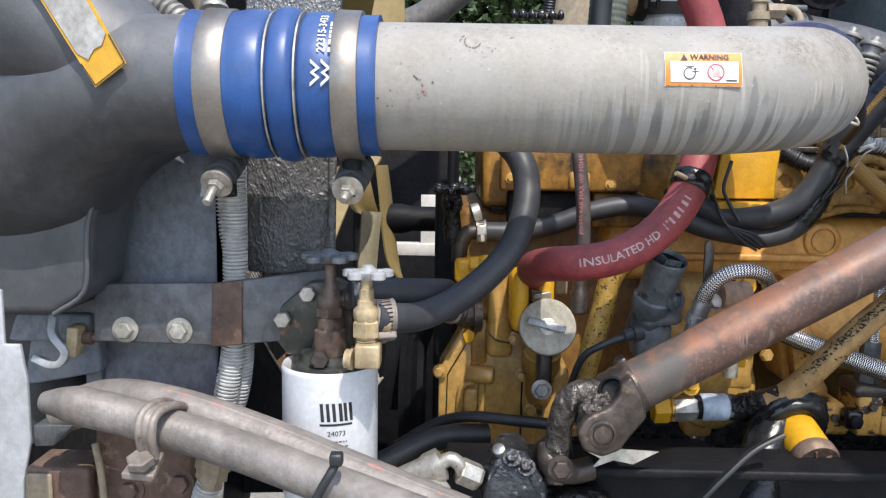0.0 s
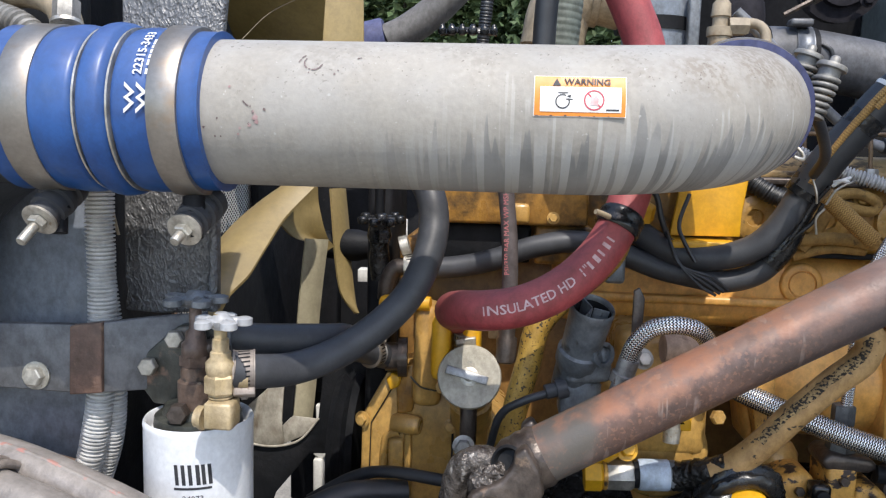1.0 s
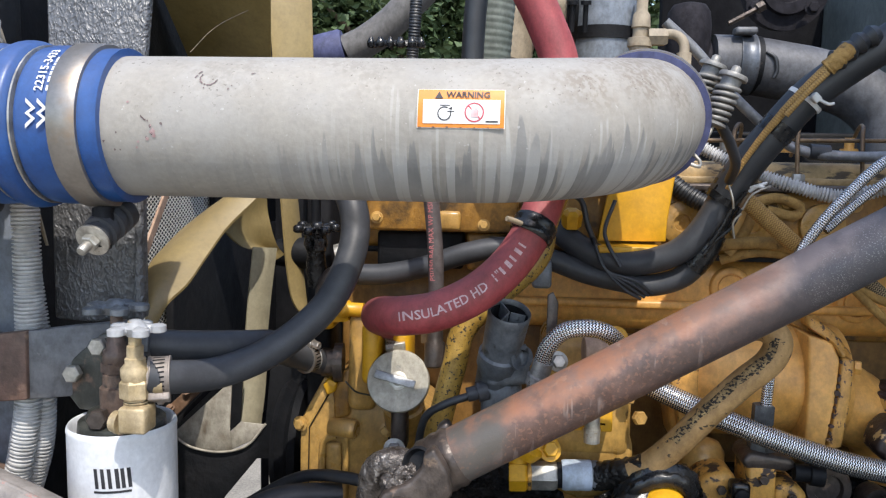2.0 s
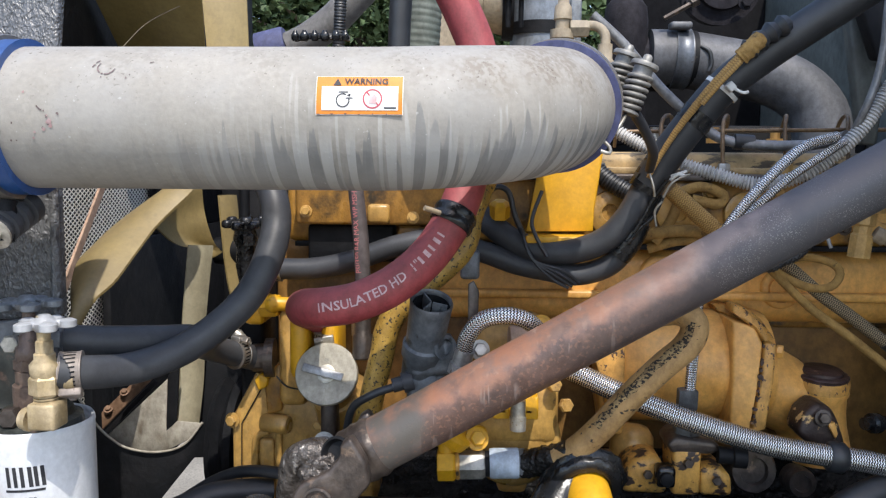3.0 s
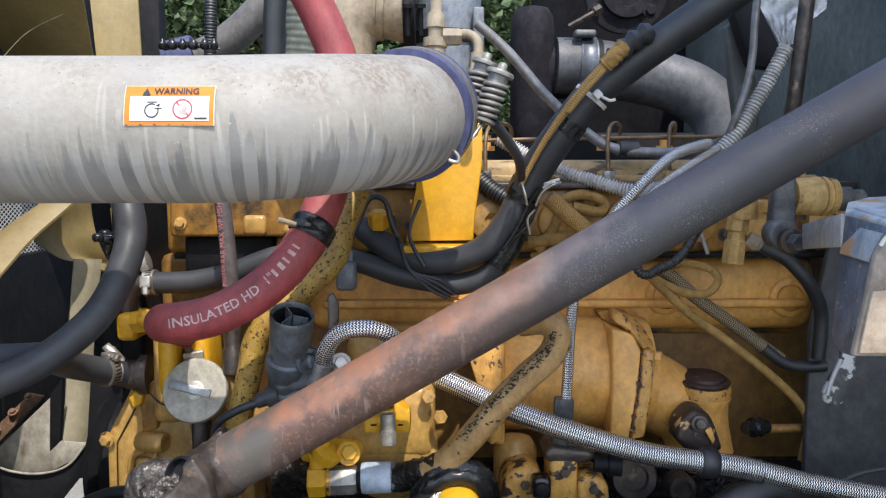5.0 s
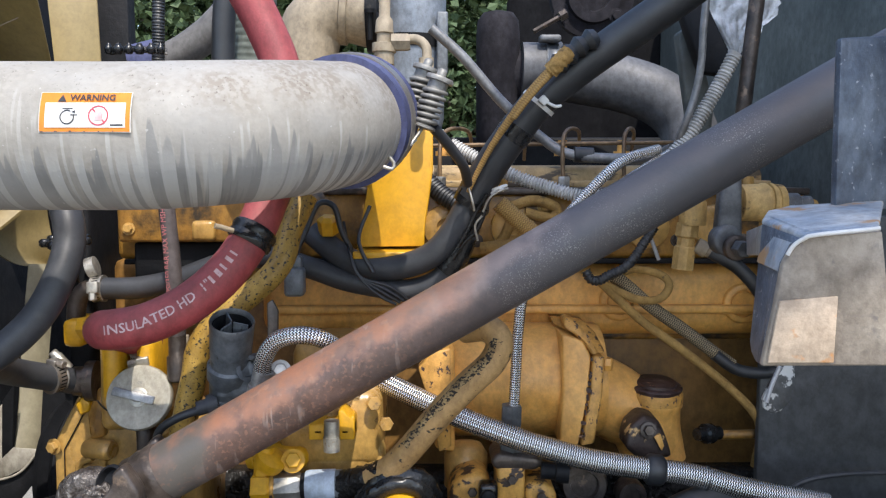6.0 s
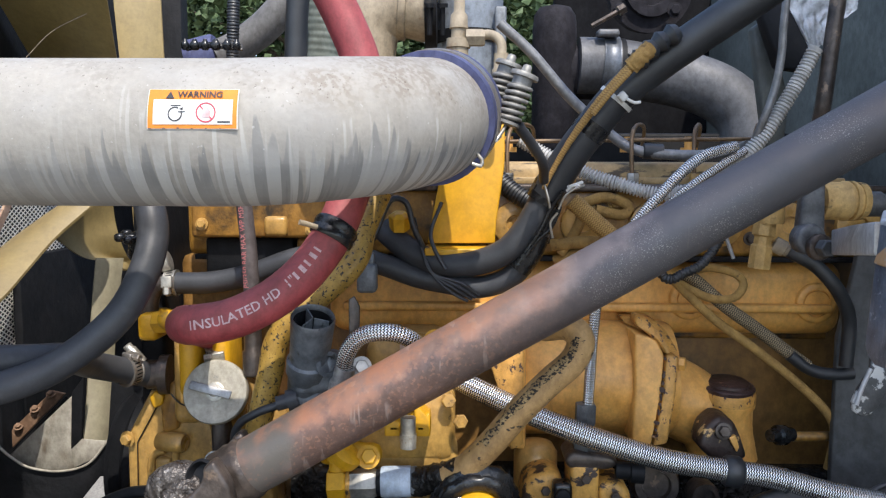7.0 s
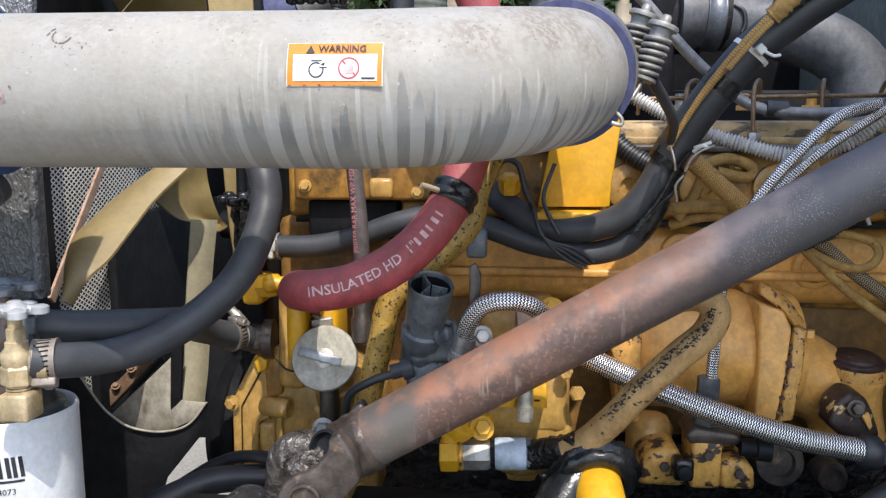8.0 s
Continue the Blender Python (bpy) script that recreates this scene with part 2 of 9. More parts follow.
    over(op("MULTIPLY", remap(tex(13.0, (1, 1, 1), 5.0), 0.48, 0.68), 0.4), (0.085, 0.068, 0.062))
    over(op("MULTIPLY", remap(x_pos, 0.262, 0.222), remap(tex(26.0, (1, 1, 1), 4.0), 0.34, 0.52)), (0.115, 0.098, 0.088))
    over(op("MULTIPLY", op("MULTIPLY", remap(tex(40.0, (1, 1, 1), 6.0), 0.55, 0.68), left), 0.35), (0.095, 0.060, 0.048))
    over(op("MULTIPLY", op("MULTIPLY", remap(tex(260.0, (1, 1, 1), 5.0), 0.54, 0.64), left), 0.40), (0.30, 0.155, 0.10))
    over(op("MULTIPLY", op("MULTIPLY", film, left), op("MULTIPLY", remap(tex(75.0, (1, 1, 1), 7.0), 0.38, 0.56), 0.55)), (0.34, 0.150, 0.082))
    end = n.new("ShaderNodeMath"); end.operation = "MULTIPLY_ADD"; end.inputs[1].default_value = 0.11
    l.new(tex(24.0, (1, 1, 1), 3.0), end.inputs[0]); l.new(sep.outputs[0], end.inputs[2])
    over(op("MULTIPLY", remap(end.outputs[0], 0.305, 0.285), op("ADD", op("MULTIPLY", remap(tex(38.0, (1, 1, 1), 6.0), 0.36, 0.60), 0.6), 0.3)), (0.100, 0.090, 0.078))
    # dried dust specks on the upper stretch
    over(op("MULTIPLY", op("MULTIPLY", remap(tex(950.0, (1, 1, 1), 4.0), 0.56, 0.68), remap(tex(20.0, (1, 1, 1), 5.0), 0.44, 0.62)), op("MULTIPLY", remap(x_pos, 0.42, 0.52), 0.7)), (0.36, 0.34, 0.32))
    l.new(base, b.inputs["Base Color"])
    return m


def bloomed(m, ior):
    """Rubber with a dull bloom: black in shade, grey where the sun strikes it."""
    b = m.node_tree.nodes["Principled BSDF"]
    b.inputs["IOR"].default_value = ior
    b.inputs["Specular IOR Level"].default_value = 1.0
    return m


def crinkled():
    """Bitumen-coated foil: crumpled facets in two sizes."""
    m = material("wrinkled_bitumen", (0.095, 0.096, 0.100), (0.160, 0.161, 0.165), 0.34, 0.1, 30, 0.4, 200, (0.10, 0.10, 0.10), 0.62, 60, soft=0.2, spec=0.9, grime=0.3)
    n, l = m.node_tree.nodes, m.node_tree.links
    b, geo = n["Principled BSDF"], n["Geometry"]
    warp = n.new("ShaderNodeTexNoise"); warp.inputs["Scale"].default_value = 60.0
    l.new(geo.outputs["Position"], warp.inputs["Vector"])
    off = n.new("ShaderNodeVectorMath"); off.operation = "MULTIPLY_ADD"
    off.inputs[1].default_value = (0.012, 0.012, 0.012)
    l.new(warp.outputs["Color"], off.inputs[0]); l.new(geo.outputs["Position"], off.inputs[2])
    last = b.inputs["Normal"].links[0].from_socket
    for scale, dist in ((150.0, 0.0017), (330.0, 0.0013)):
        t = n.new("ShaderNodeTexVoronoi"); t.feature = "F1"
        t.inputs["Scale"].default_value = scale
        mp = n.new("ShaderNodeMapping"); mp.inputs["Scale"].default_value = (1.3, 1.0, 0.8); mp.inputs["Rotation"].default_value = (0, 0.6, 0)
        l.new(off.outputs[0], mp.inputs[0]); l.new(mp.outputs[0], t.inputs["Vector"])
        bp = n.new("ShaderNodeBump")
        bp.inputs["Strength"].default_value, bp.inputs["Distance"].default_value = 0.9, dist
        l.new(t.outputs["Distance"], bp.inputs["Height"]); l.new(last, bp.inputs["Normal"])
        last = bp.outputs[0]
    l.new(last, b.inputs["Normal"])
    return m


M_ALU = pipe_metal()
M_BLUE = material("blue_silicone", (0.011, 0.062, 0.235), (0.019, 0.094, 0.315), 0.30, 0, 14, 0.04, 300, (0.045, 0.095, 0.24), 0.60, 30, soft=0.2, dust=0.05, grime=0.3)
M_KHAKI_HOSE = material("worn_tan_rubber", (0.36, 0.215, 0.080), (0.48, 0.300, 0.125), 0.5, 0, 25, 0.3, 300, (0.03, 0.022, 0.015), 0.63, 130, spot_stretch=(0.5, 1, 1), soft=0.03)
M_FRAY = material("frayed_braid", (0.30, 0.20, 0.09), (0.40, 0.28, 0.13), 0.7, 0, 60, 0.6, 300, (0.016, 0.012, 0.009), 0.50, 320, soft=0.03, spot_stretch=(1, 1, 1.5))
M_YELLOW_EDGE = material("edge_chipped_yellow_paint", (0.56, 0.29, 0.065), (0.70, 0.375, 0.095), 0.42, 0, 16, 0.3, 240, (0.06, 0.033, 0.028), 0.585, 150, soft=0.03, spot_stretch=(1, 1, 0.7))
M_CREAM = material("stained_cream_paint", (0.33, 0.30, 0.24), (0.46, 0.425, 0.36), 0.5, 0, 14, 0.15, 200, (0.13, 0.095, 0.06), 0.56, 30, soft=0.15, spot_stretch=(1, 1, 0.5))
M_BLUE_FADED = material("faded_blue_silicone", (0.05, 0.058, 0.14), (0.085, 0.095, 0.20), 0.6, 0, 30, 0.1, 300)
M_BAND = material("stainless_band", (0.30, 0.275, 0.245), (0.41, 0.38, 0.345), 0.36, 0.8, 12, 0.03, 300, (0.34, 0.24, 0.16), 0.54, 26, soft=0.2, grime=0.12)
M_STEEL = material("dull_steel", (0.30, 0.30, 0.30), (0.45, 0.44, 0.43), 0.4, 0.75, 60, 0.15, 300, (0.16, 0.10, 0.07), 0.63, 120)
M_ZINC = material("zinc_fitting", (0.42, 0.40, 0.35), (0.60, 0.57, 0.51), 0.36, 0.7, 70, 0.1, 300, (0.24, 0.17, 0.10), 0.64, 160)
M_BRASS = material("dull_brass", (0.42, 0.32, 0.17), (0.54, 0.43, 0.27), 0.42, 0.25, 80, 0.1, 300, (0.15, 0.10, 0.06), 0.64, 150)
M_YELLOW = material("engine_yellow_paint", (0.44, 0.245, 0.060), (0.60, 0.355, 0.095), 0.24, 0, 18, 0.22, 170, (0.045, 0.030, 0.018), 0.65, 26,
                    soft=0.05, dust=0.14, dust_colour=(0.35, 0.25, 0.14))
M_YELLOW_CLEAN = material("bright_yellow_paint", (0.64, 0.325, 0.012), (0.74, 0.39, 0.016), 0.35, 0, 15, 0.06, 200, (0.30, 0.15, 0.03), 0.68, 60, grime=0.22)
M_YELLOW_OLD = material("dusty_tan_yellow_paint", (0.74, 0.362, 0.076), (0.86, 0.470, 0.125), 0.32, 0, 16, 0.2, 200, (0.07, 0.035, 0.03), 0.70, 26,
                        soft=0.03, dust=0.15, dust_colour=(0.50, 0.31, 0.14), grime=0.4)
M_YELLOW_CHIPPED = material("chipped_yellow_paint", (0.36, 0.215, 0.04), (0.48, 0.295, 0.06), 0.4, 0, 30, 0.3, 260, (0.03, 0.023, 0.017), 0.57, 270, soft=0.03)
M_KHAKI = material("khaki_fan_paint", (0.24, 0.172, 0.06), (0.33, 0.245, 0.095), 0.4, 0, 9, 0.05, 200, (0.24, 0.15, 0.04), 0.66, 18, dust=0.06, grime=0.22)
M_KHAKI_PALE = material("pale_khaki_paint", (0.27, 0.235, 0.15), (0.37, 0.33, 0.22), 0.4, 0, 9, 0.05, 200, (0.14, 0.11, 0.07), 0.62, 22, soft=0.1, dust=0.06, grime=0.3)
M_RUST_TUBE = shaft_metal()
M_FUEL_LINE = material("brassy_brown_tube", (0.17, 0.105, 0.055), (0.26, 0.17, 0.09), 0.4, 0.3, 40, 0.2, 260, (0.07, 0.045, 0.03), 0.60, 45)
M_CAST_DARK = material("greasy_cast_steel", (0.055, 0.045, 0.04), (0.12, 0.095, 0.08), 0.30, 0.45, 45, 0.45, 160, (0.20, 0.14, 0.10), 0.62, 60, bump_dist=0.0016)
M_RED = material("red_rubber", (0.27, 0.040, 0.046), (0.37, 0.064, 0.068), 0.48, 0, 25, 0.12, 420, (0.14, 0.045, 0.05), 0.66, 50, dust=0.1, dust_colour=(0.4, 0.2, 0.18))
M_RUBBER = bloomed(material("black_rubber", (0.012, 0.014, 0.017), (0.026, 0.028, 0.032), 0.46, 0, 30, 0.1, 400, (0.06, 0.058, 0.056), 0.70, 60, rough2=0.54, grime=0.3), 1.42)
M_RUBBER_DUSTY = material("dusty_black_rubber", (0.036, 0.038, 0.043), (0.060, 0.062, 0.068), 0.44, 0, 18, 0.06, 400, (0.085, 0.085, 0.088), 0.60, 24, soft=0.25, rough2=0.52, grime=0.2, spec=0.45)
M_WHITE = material("white_enamel", (0.70, 0.71, 0.73), (0.77, 0.78, 0.80), 0.3, 0, 15, 0.03, 200, (0.5, 0.48, 0.45), 0.70, 90, grime=0.1)
# upward faces lightened by dust and a painted sky reflection
M_PLASTIC = material("dusty_black_plastic", (0.024, 0.026, 0.030), (0.056, 0.060, 0.067), 0.38, 0, 9, 0.16, 180, (0.10, 0.105, 0.11), 0.58, 11, soft=0.22, dust=0.3, dust_colour=(0.30, 0.30, 0.31), spec=0.7)
M_PANEL = material("dark_steel_panel", (0.150, 0.172, 0.215), (0.235, 0.262, 0.305), 0.42, 0.1, 9, 0.15, 150, (0.25, 0.255, 0.265), 0.57, 16, soft=0.2, spot_stretch=(1, 1, 0.4))
M_WRINKLE = crinkled()
M_GALV = material("weathered_grey_steel", (0.115, 0.12, 0.13), (0.185, 0.19, 0.20), 0.45, 0.35, 16, 0.15, 250, (0.27, 0.26, 0.25), 0.66, 40)
M_RUST = material("rust_brown", (0.085, 0.05, 0.04), (0.17, 0.095, 0.07), 0.6, 0.1, 40, 0.5, 260, (0.30, 0.19, 0.12), 0.60, 45, dust=0.2, dust_colour=(0.34, 0.26, 0.19))
M_GREYHOSE = material("smooth_grey_hose", (0.19, 0.19, 0.19), (0.27, 0.265, 0.26), 0.32, 0.3, 30, 0.1, 300)
M_OIL = material("oil_wet_aluminium", (0.035, 0.037, 0.038), (0.09, 0.092, 0.09), 0.16, 0.3, 50, 0.3, 180, (0.24, 0.23, 0.20), 0.64, 110)
M_WET = material("wet_black_rubber", (0.008, 0.009, 0.010), (0.018, 0.018, 0.019), 0.18, 0, 40, 0.35, 140, (0.05, 0.048, 0.045), 0.68, 60)
M_SHEET = material("dark_rubber_sheet", (0.058, 0.060, 0.060), (0.098, 0.100, 0.100), 0.6, 0, 9, 0.2, 120)
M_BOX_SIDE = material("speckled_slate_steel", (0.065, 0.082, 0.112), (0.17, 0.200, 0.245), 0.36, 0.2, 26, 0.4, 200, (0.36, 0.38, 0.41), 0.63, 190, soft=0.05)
M_BOX_FRONT = material("stained_tan_grey_steel", (0.27, 0.225, 0.18), (0.42, 0.36, 0.29), 0.5, 0.1, 24, 0.3, 200, (0.17, 0.15, 0.14), 0.60, 60, soft=0.1)
M_PEEL = material("peeling_painted_strap", (0.035, 0.040, 0.045), (0.085, 0.090, 0.095), 0.4, 0.2, 50, 0.4, 180, (0.42, 0.43, 0.43), 0.50, 75, soft=0.03)
M_ARM = material("pale_grey_painted_steel", (0.36, 0.365, 0.37), (0.48, 0.485, 0.485), 0.45, 0.1, 25, 0.2, 200, (0.10, 0.10, 0.10), 0.64, 90)
M_GUARD = material("faded_pinkish_tan_paint", (0.40, 0.26, 0.18), (0.52, 0.36, 0.26), 0.55, 0, 20, 0.15, 200, (0.20, 0.13, 0.09), 0.62, 45)
M_SOLENOID = material("bluish_grey_cast_alloy", (0.105, 0.120, 0.135), (0.20, 0.215, 0.23), 0.40, 0.35, 34, 0.35, 200, (0.045, 0.045, 0.042), 0.60, 55)
M_SHROUD_BAR = material("rusty_brown_steel", (0.17, 0.095, 0.055), (0.28, 0.17, 0.105), 0.6, 0.1, 26, 0.3, 200, (0.08, 0.05, 0.035), 0.60, 50)
M_BAND_DARK = material("bluish_band_steel", (0.085, 0.095, 0.112), (0.15, 0.165, 0.19), 0.36, 0.4, 18, 0.1, 200, (0.07, 0.07, 0.075), 0.62, 40)
M_LINK = material("greasy_grey_steel", (0.090, 0.095, 0.102), (0.18, 0.186, 0.195), 0.42, 0.4, 40, 0.35, 200, (0.25, 0.24, 0.23), 0.64, 110)
M_DIM_TAN = material("dull_tan_paint", (0.46, 0.29, 0.095), (0.62, 0.41, 0.155), 0.5, 0, 22, 0.3, 200, (0.10, 0.07, 0.04), 0.60, 55)
M_PLUG = material("flaking_brown_paint", (0.028, 0.017, 0.016), (0.085, 0.050, 0.045), 0.33, 0.1, 45, 0.5, 150, (0.42, 0.24, 0.12), 0.68, 90, soft=0.03)
# matte black that paints the deep shade of the bay onto its rear wall
M_BAY_SHADE = material("black_bay_shade", (0.006, 0.006, 0.007), (0.011, 0.011, 0.012), 0.9, 0, 12, 0.3, 120, spec=0.1)
M_CRUST = material("crusted_grease_on_steel", (0.05, 0.042, 0.038), (0.16, 0.14, 0.125), 0.2, 0.4, 60, 1.0, 120, (0.38, 0.35, 0.32), 0.60, 120, bump_dist=0.005, spot_stretch=(1, 1, 0.5))
M_BAND_BLUE = material("pale_blue_tape", (0.42, 0.50, 0.60), (0.52, 0.59, 0.68), 0.4, 0, 20, 0.1, 200, (0.25, 0.26, 0.28), 0.64, 60)
M_PRINT_RED = material("faded_red_print", (0.45, 0.12, 0.13), (0.55, 0.20, 0.20), 0.6, 0, 60, 0, 200)
M_HOSE_PINK = material("faded_brownish_grey_hose", (0.075, 0.062, 0.062), (0.125, 0.105, 0.105), 0.5, 0, 30, 0.1, 300)
M_LUG = material("peeling_brown_black", (0.025, 0.016, 0.013), (0.06, 0.038, 0.03), 0.4, 0, 40, 0.5, 160, (0.60, 0.38, 0.15), 0.60, 42, soft=0.03)
M_FADED = material("faded_white_sticker", (0.36, 0.35, 0.33), (0.50, 0.49, 0.46), 0.5, 0, 25, 0.05, 200, (0.22, 0.21, 0.19), 0.60, 60, soft=0.15)
M_COIL = material("dusty_light_grey_casting", (0.22, 0.215, 0.20), (0.32, 0.31, 0.29), 0.45, 0.35, 30, 0.2, 220, (0.15, 0.14, 0.13), 0.62, 60)
M_TUBE = material("grey_dusty_tube", (0.12, 0.115, 0.11), (0.18, 0.172, 0.165), 0.5, 0, 14, 0.1, 200)
M_BOXIRON = material("oil_wet_blue_black_iron", (0.022, 0.025, 0.031), (0.06, 0.065, 0.075), 0.16, 0.3, 45, 0.7, 130, (0.25, 0.26, 0.28), 0.64, 100, bump_dist=0.004)
# oil-black blotches; also darkens yellow parts that lie in shade
M_YELLOW_OILY_SHADED = material("oily_shaded_yellow_paint", (0.25, 0.120, 0.022), (0.46, 0.232, 0.040), 0.26, 0, 20, 0.4, 170, (0.022, 0.016, 0.011), 0.50, 17, soft=0.12, dust=0.1, dust_colour=(0.30, 0.22, 0.13))
M_CLAMP = material("dusty_brown_steel", (0.22, 0.185, 0.16), (0.34, 0.295, 0.26), 0.45, 0.2, 40, 0.2, 260, (0.10, 0.07, 0.055), 0.62, 90)
M_WORN_RED = material("worn_red_print", (0.13, 0.115, 0.105), (0.26, 0.235, 0.215), 0.45, 0.1, 26, 0.2, 240, (0.36, 0.13, 0.10), 0.53, 75, soft=0.06, dust=0.2, dust_colour=(0.38, 0.35, 0.32))
M_LOOM = material("grey_loom", (0.47, 0.465, 0.45), (0.60, 0.59, 0.57), 0.5, 0, 30, 0.1, 300, (0.22, 0.215, 0.21), 0.66, 50, grime=0.35)
M_PIPE_DUSTY = material("dusty_pinkish_pipe", (0.15, 0.135, 0.125), (0.29, 0.26, 0.24), 0.40, 0.2, 26, 0.3, 260, (0.08, 0.07, 0.066), 0.60, 34, spot_stretch=(0.5, 1, 1.4), soft=0.15, dust=0.25, dust_colour=(0.38, 0.35, 0.32))
# near-black steel, also stands in for shade in gaps and behind the fan
M_DARK = material("dark_oily_steel_and_shade", (0.006, 0.007, 0.009), (0.014, 0.014, 0.016), 0.55, 0.1, 20, 0.4, 120, (0.05, 0.042, 0.035), 0.68, 45, spec=0.25)
M_GREASE = material("greasy_black_iron", (0.010, 0.010, 0.010), (0.035, 0.033, 0.031), 0.13, 0.3, 60, 0.9, 110, (0.19, 0.18, 0.17), 0.66, 90, bump_dist=0.006)
M_EXHAUST = material("dull_exhaust_steel", (0.080, 0.082, 0.090), (0.135, 0.138, 0.150), 0.5, 0.15, 10, 0.12, 200, (0.06, 0.055, 0.055), 0.64, 20)
M_TURBO = material("brown_black_iron", (0.015, 0.014, 0.018), (0.032, 0.030, 0.036), 0.75, 0.1, 25, 0.4, 160, spec=0.2)
M_SENSOR = material("grey_cast_zinc", (0.15, 0.165, 0.18), (0.25, 0.265, 0.28), 0.45, 0.4, 40, 0.4, 200, (0.04, 0.04, 0.04), 0.62, 60)
M_CAP = material("painted_cap", (0.35, 0.32, 0.255), (0.46, 0.42, 0.34), 0.5, 0.0, 50, 0.2, 240, (0.12, 0.12, 0.12), 0.63, 45)
M_SLEEVE = material("ochre_woven_sleeve", (0.32, 0.19, 0.055), (0.45, 0.27, 0.08), 0.75, 0, 60, 0.6, 600, (0.13, 0.08, 0.03), 0.62, 90)
M_PRINT = material("white_print", (0.62, 0.62, 0.60), (0.72, 0.72, 0.70), 0.6, 0, 60, 0, 200)
M_PRINT_PINK = material("worn_pale_print", (0.50, 0.30, 0.30), (0.66, 0.50, 0.50), 0.6, 0, 90, 0, 200)
M_INK = material("dark_ink", (0.02, 0.02, 0.025), (0.035, 0.035, 0.04), 0.5, 0, 60, 0, 200)
M_INK_RED = material("red_ink", (0.45, 0.05, 0.08), (0.5, 0.07, 0.1), 0.5, 0, 60, 0, 200)
M_ORANGE = material("orange_sticker", (0.66, 0.20, 0.012), (0.72, 0.24, 0.018), 0.35, 0, 40, 0, 200, (0.5, 0.2, 0.05), 0.7, 200)
M_PAPER = material("white_sticker", (0.68, 0.67, 0.64), (0.76, 0.75, 0.72), 0.35, 0, 40, 0, 200, (0.45, 0.43, 0.38), 0.72, 150)
M_STICKER_YELLOW = material("yellow_sticker", (0.60, 0.32, 0.02), (0.68, 0.38, 0.04), 0.4, 0, 40, 0, 200)
M_ZIP = material("white_nylon", (0.65, 0.65, 0.62), (0.75, 0.75, 0.72), 0.4, 0, 60, 0, 200)
M_GREY_BLUE = material("grey_blue_paint", (0.20, 0.23, 0.27), (0.27, 0.30, 0.34), 0.45, 0.2, 20, 0.1, 200)
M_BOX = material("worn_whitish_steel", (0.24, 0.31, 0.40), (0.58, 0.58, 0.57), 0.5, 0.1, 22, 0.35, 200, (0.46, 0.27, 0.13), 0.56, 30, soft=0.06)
# rusty steel made paler for the patch of sun on the box
M_BOX_RUST_LIT = material("sunlit_rusty_steel", (0.50, 0.38, 0.27), (0.62, 0.50, 0.38), 0.55, 0.1, 20, 0.3, 200, (0.56, 0.27, 0.10), 0.57, 55, soft=0.08)
M_PLATE = material("pale_bare_steel", (0.36, 0.37, 0.385), (0.46, 0.47, 0.485), 0.4, 0.2, 12, 0.1, 200, (0.30, 0.29, 0.28), 0.62, 20, soft=0.1, grime=0.3)
M_COVER = material("dusty_stained_yellow_paint", (0.36, 0.235, 0.095), (0.50, 0.340, 0.150), 0.5, 0, 18, 0.25, 200, (0.040, 0.028, 0.020), 0.525, 40, soft=0.05, spot_stretch=(0.5, 1, 1.6), dust=0.15, dust_colour=(0.50, 0.40, 0.25))
# yellow browned so the colour carries the shade behind the accessories
M_BLOCK = material("shade_browned_yellow_paint", (0.20, 0.105, 0.030), (0.33, 0.175, 0.050), 0.36, 0, 7, 0.15, 150, (0.085, 0.052, 0.024), 0.58, 7, soft=0.22)
M_YELLOW_WORN = material("half_worn_yellow_paint", (0.54, 0.29, 0.062), (0.68, 0.37, 0.085), 0.4, 0, 20, 0.4, 200, (0.040, 0.024, 0.018), 0.535, 62, soft=0.04, spot_stretch=(1, 1, 1.4))
M_HEAD = material("oily_stained_casting", (0.040, 0.043, 0.037), (0.085, 0.085, 0.072), 0.28, 0.2, 30, 0.3, 150, (0.24, 0.15, 0.11), 0.61, 28, soft=0.1)
M_VALVE = material("tarnished_bronze", (0.11, 0.075, 0.06), (0.19, 0.135, 0.105), 0.35, 0.3, 70, 0.3, 240, (0.05, 0.045, 0.04), 0.6, 90)
M_TAN = material("tan_dusty_casting", (0.30, 0.24, 0.16), (0.42, 0.34, 0.23), 0.6, 0, 14, 0.15, 200, (0.22, 0.13, 0.06), 0.66, 20, dust=0.2)
M_CAB = material("dark_green_grey_wall", (0.072, 0.080, 0.072), (0.138, 0.148, 0.134), 0.42, 0, 6, 0.2, 120, (0.035, 0.035, 0.032), 0.60, 16, spot_stretch=(1, 1, 0.3), soft=0.2)
M_GROUND = material("dry_ground", (0.22, 0.20, 0.17), (0.31, 0.285, 0.24), 0.9, 0, 3, 0.5, 40, (0.07, 0.075, 0.04), 0.6, 1.5)
M_LEAF = material("foliage", (0.040, 0.070, 0.022), (0.080, 0.125, 0.045), 0.6, 0, 4, 0, 60)
M_BARK = material("bark", (0.08, 0.06, 0.04), (0.14, 0.11, 0.08), 0.8, 0, 20, 0.6, 60)
M_GREEN_HOSE = material("grey_green_duct", (0.10, 0.12, 0.10), (0.16, 0.18, 0.155), 0.6, 0, 20, 0.1, 200)
B_STEEL = braided("steel_braid", (0.98, 0.97, 0.95), (0.045, 0.044, 0.043), 18, 0.0025, 0.88, 0.22)
B_WORN = braided("worn_brown_braid", (0.34, 0.26, 0.15), (0.018, 0.014, 0.011), 12, 0.0024, 0.1, 0.7)
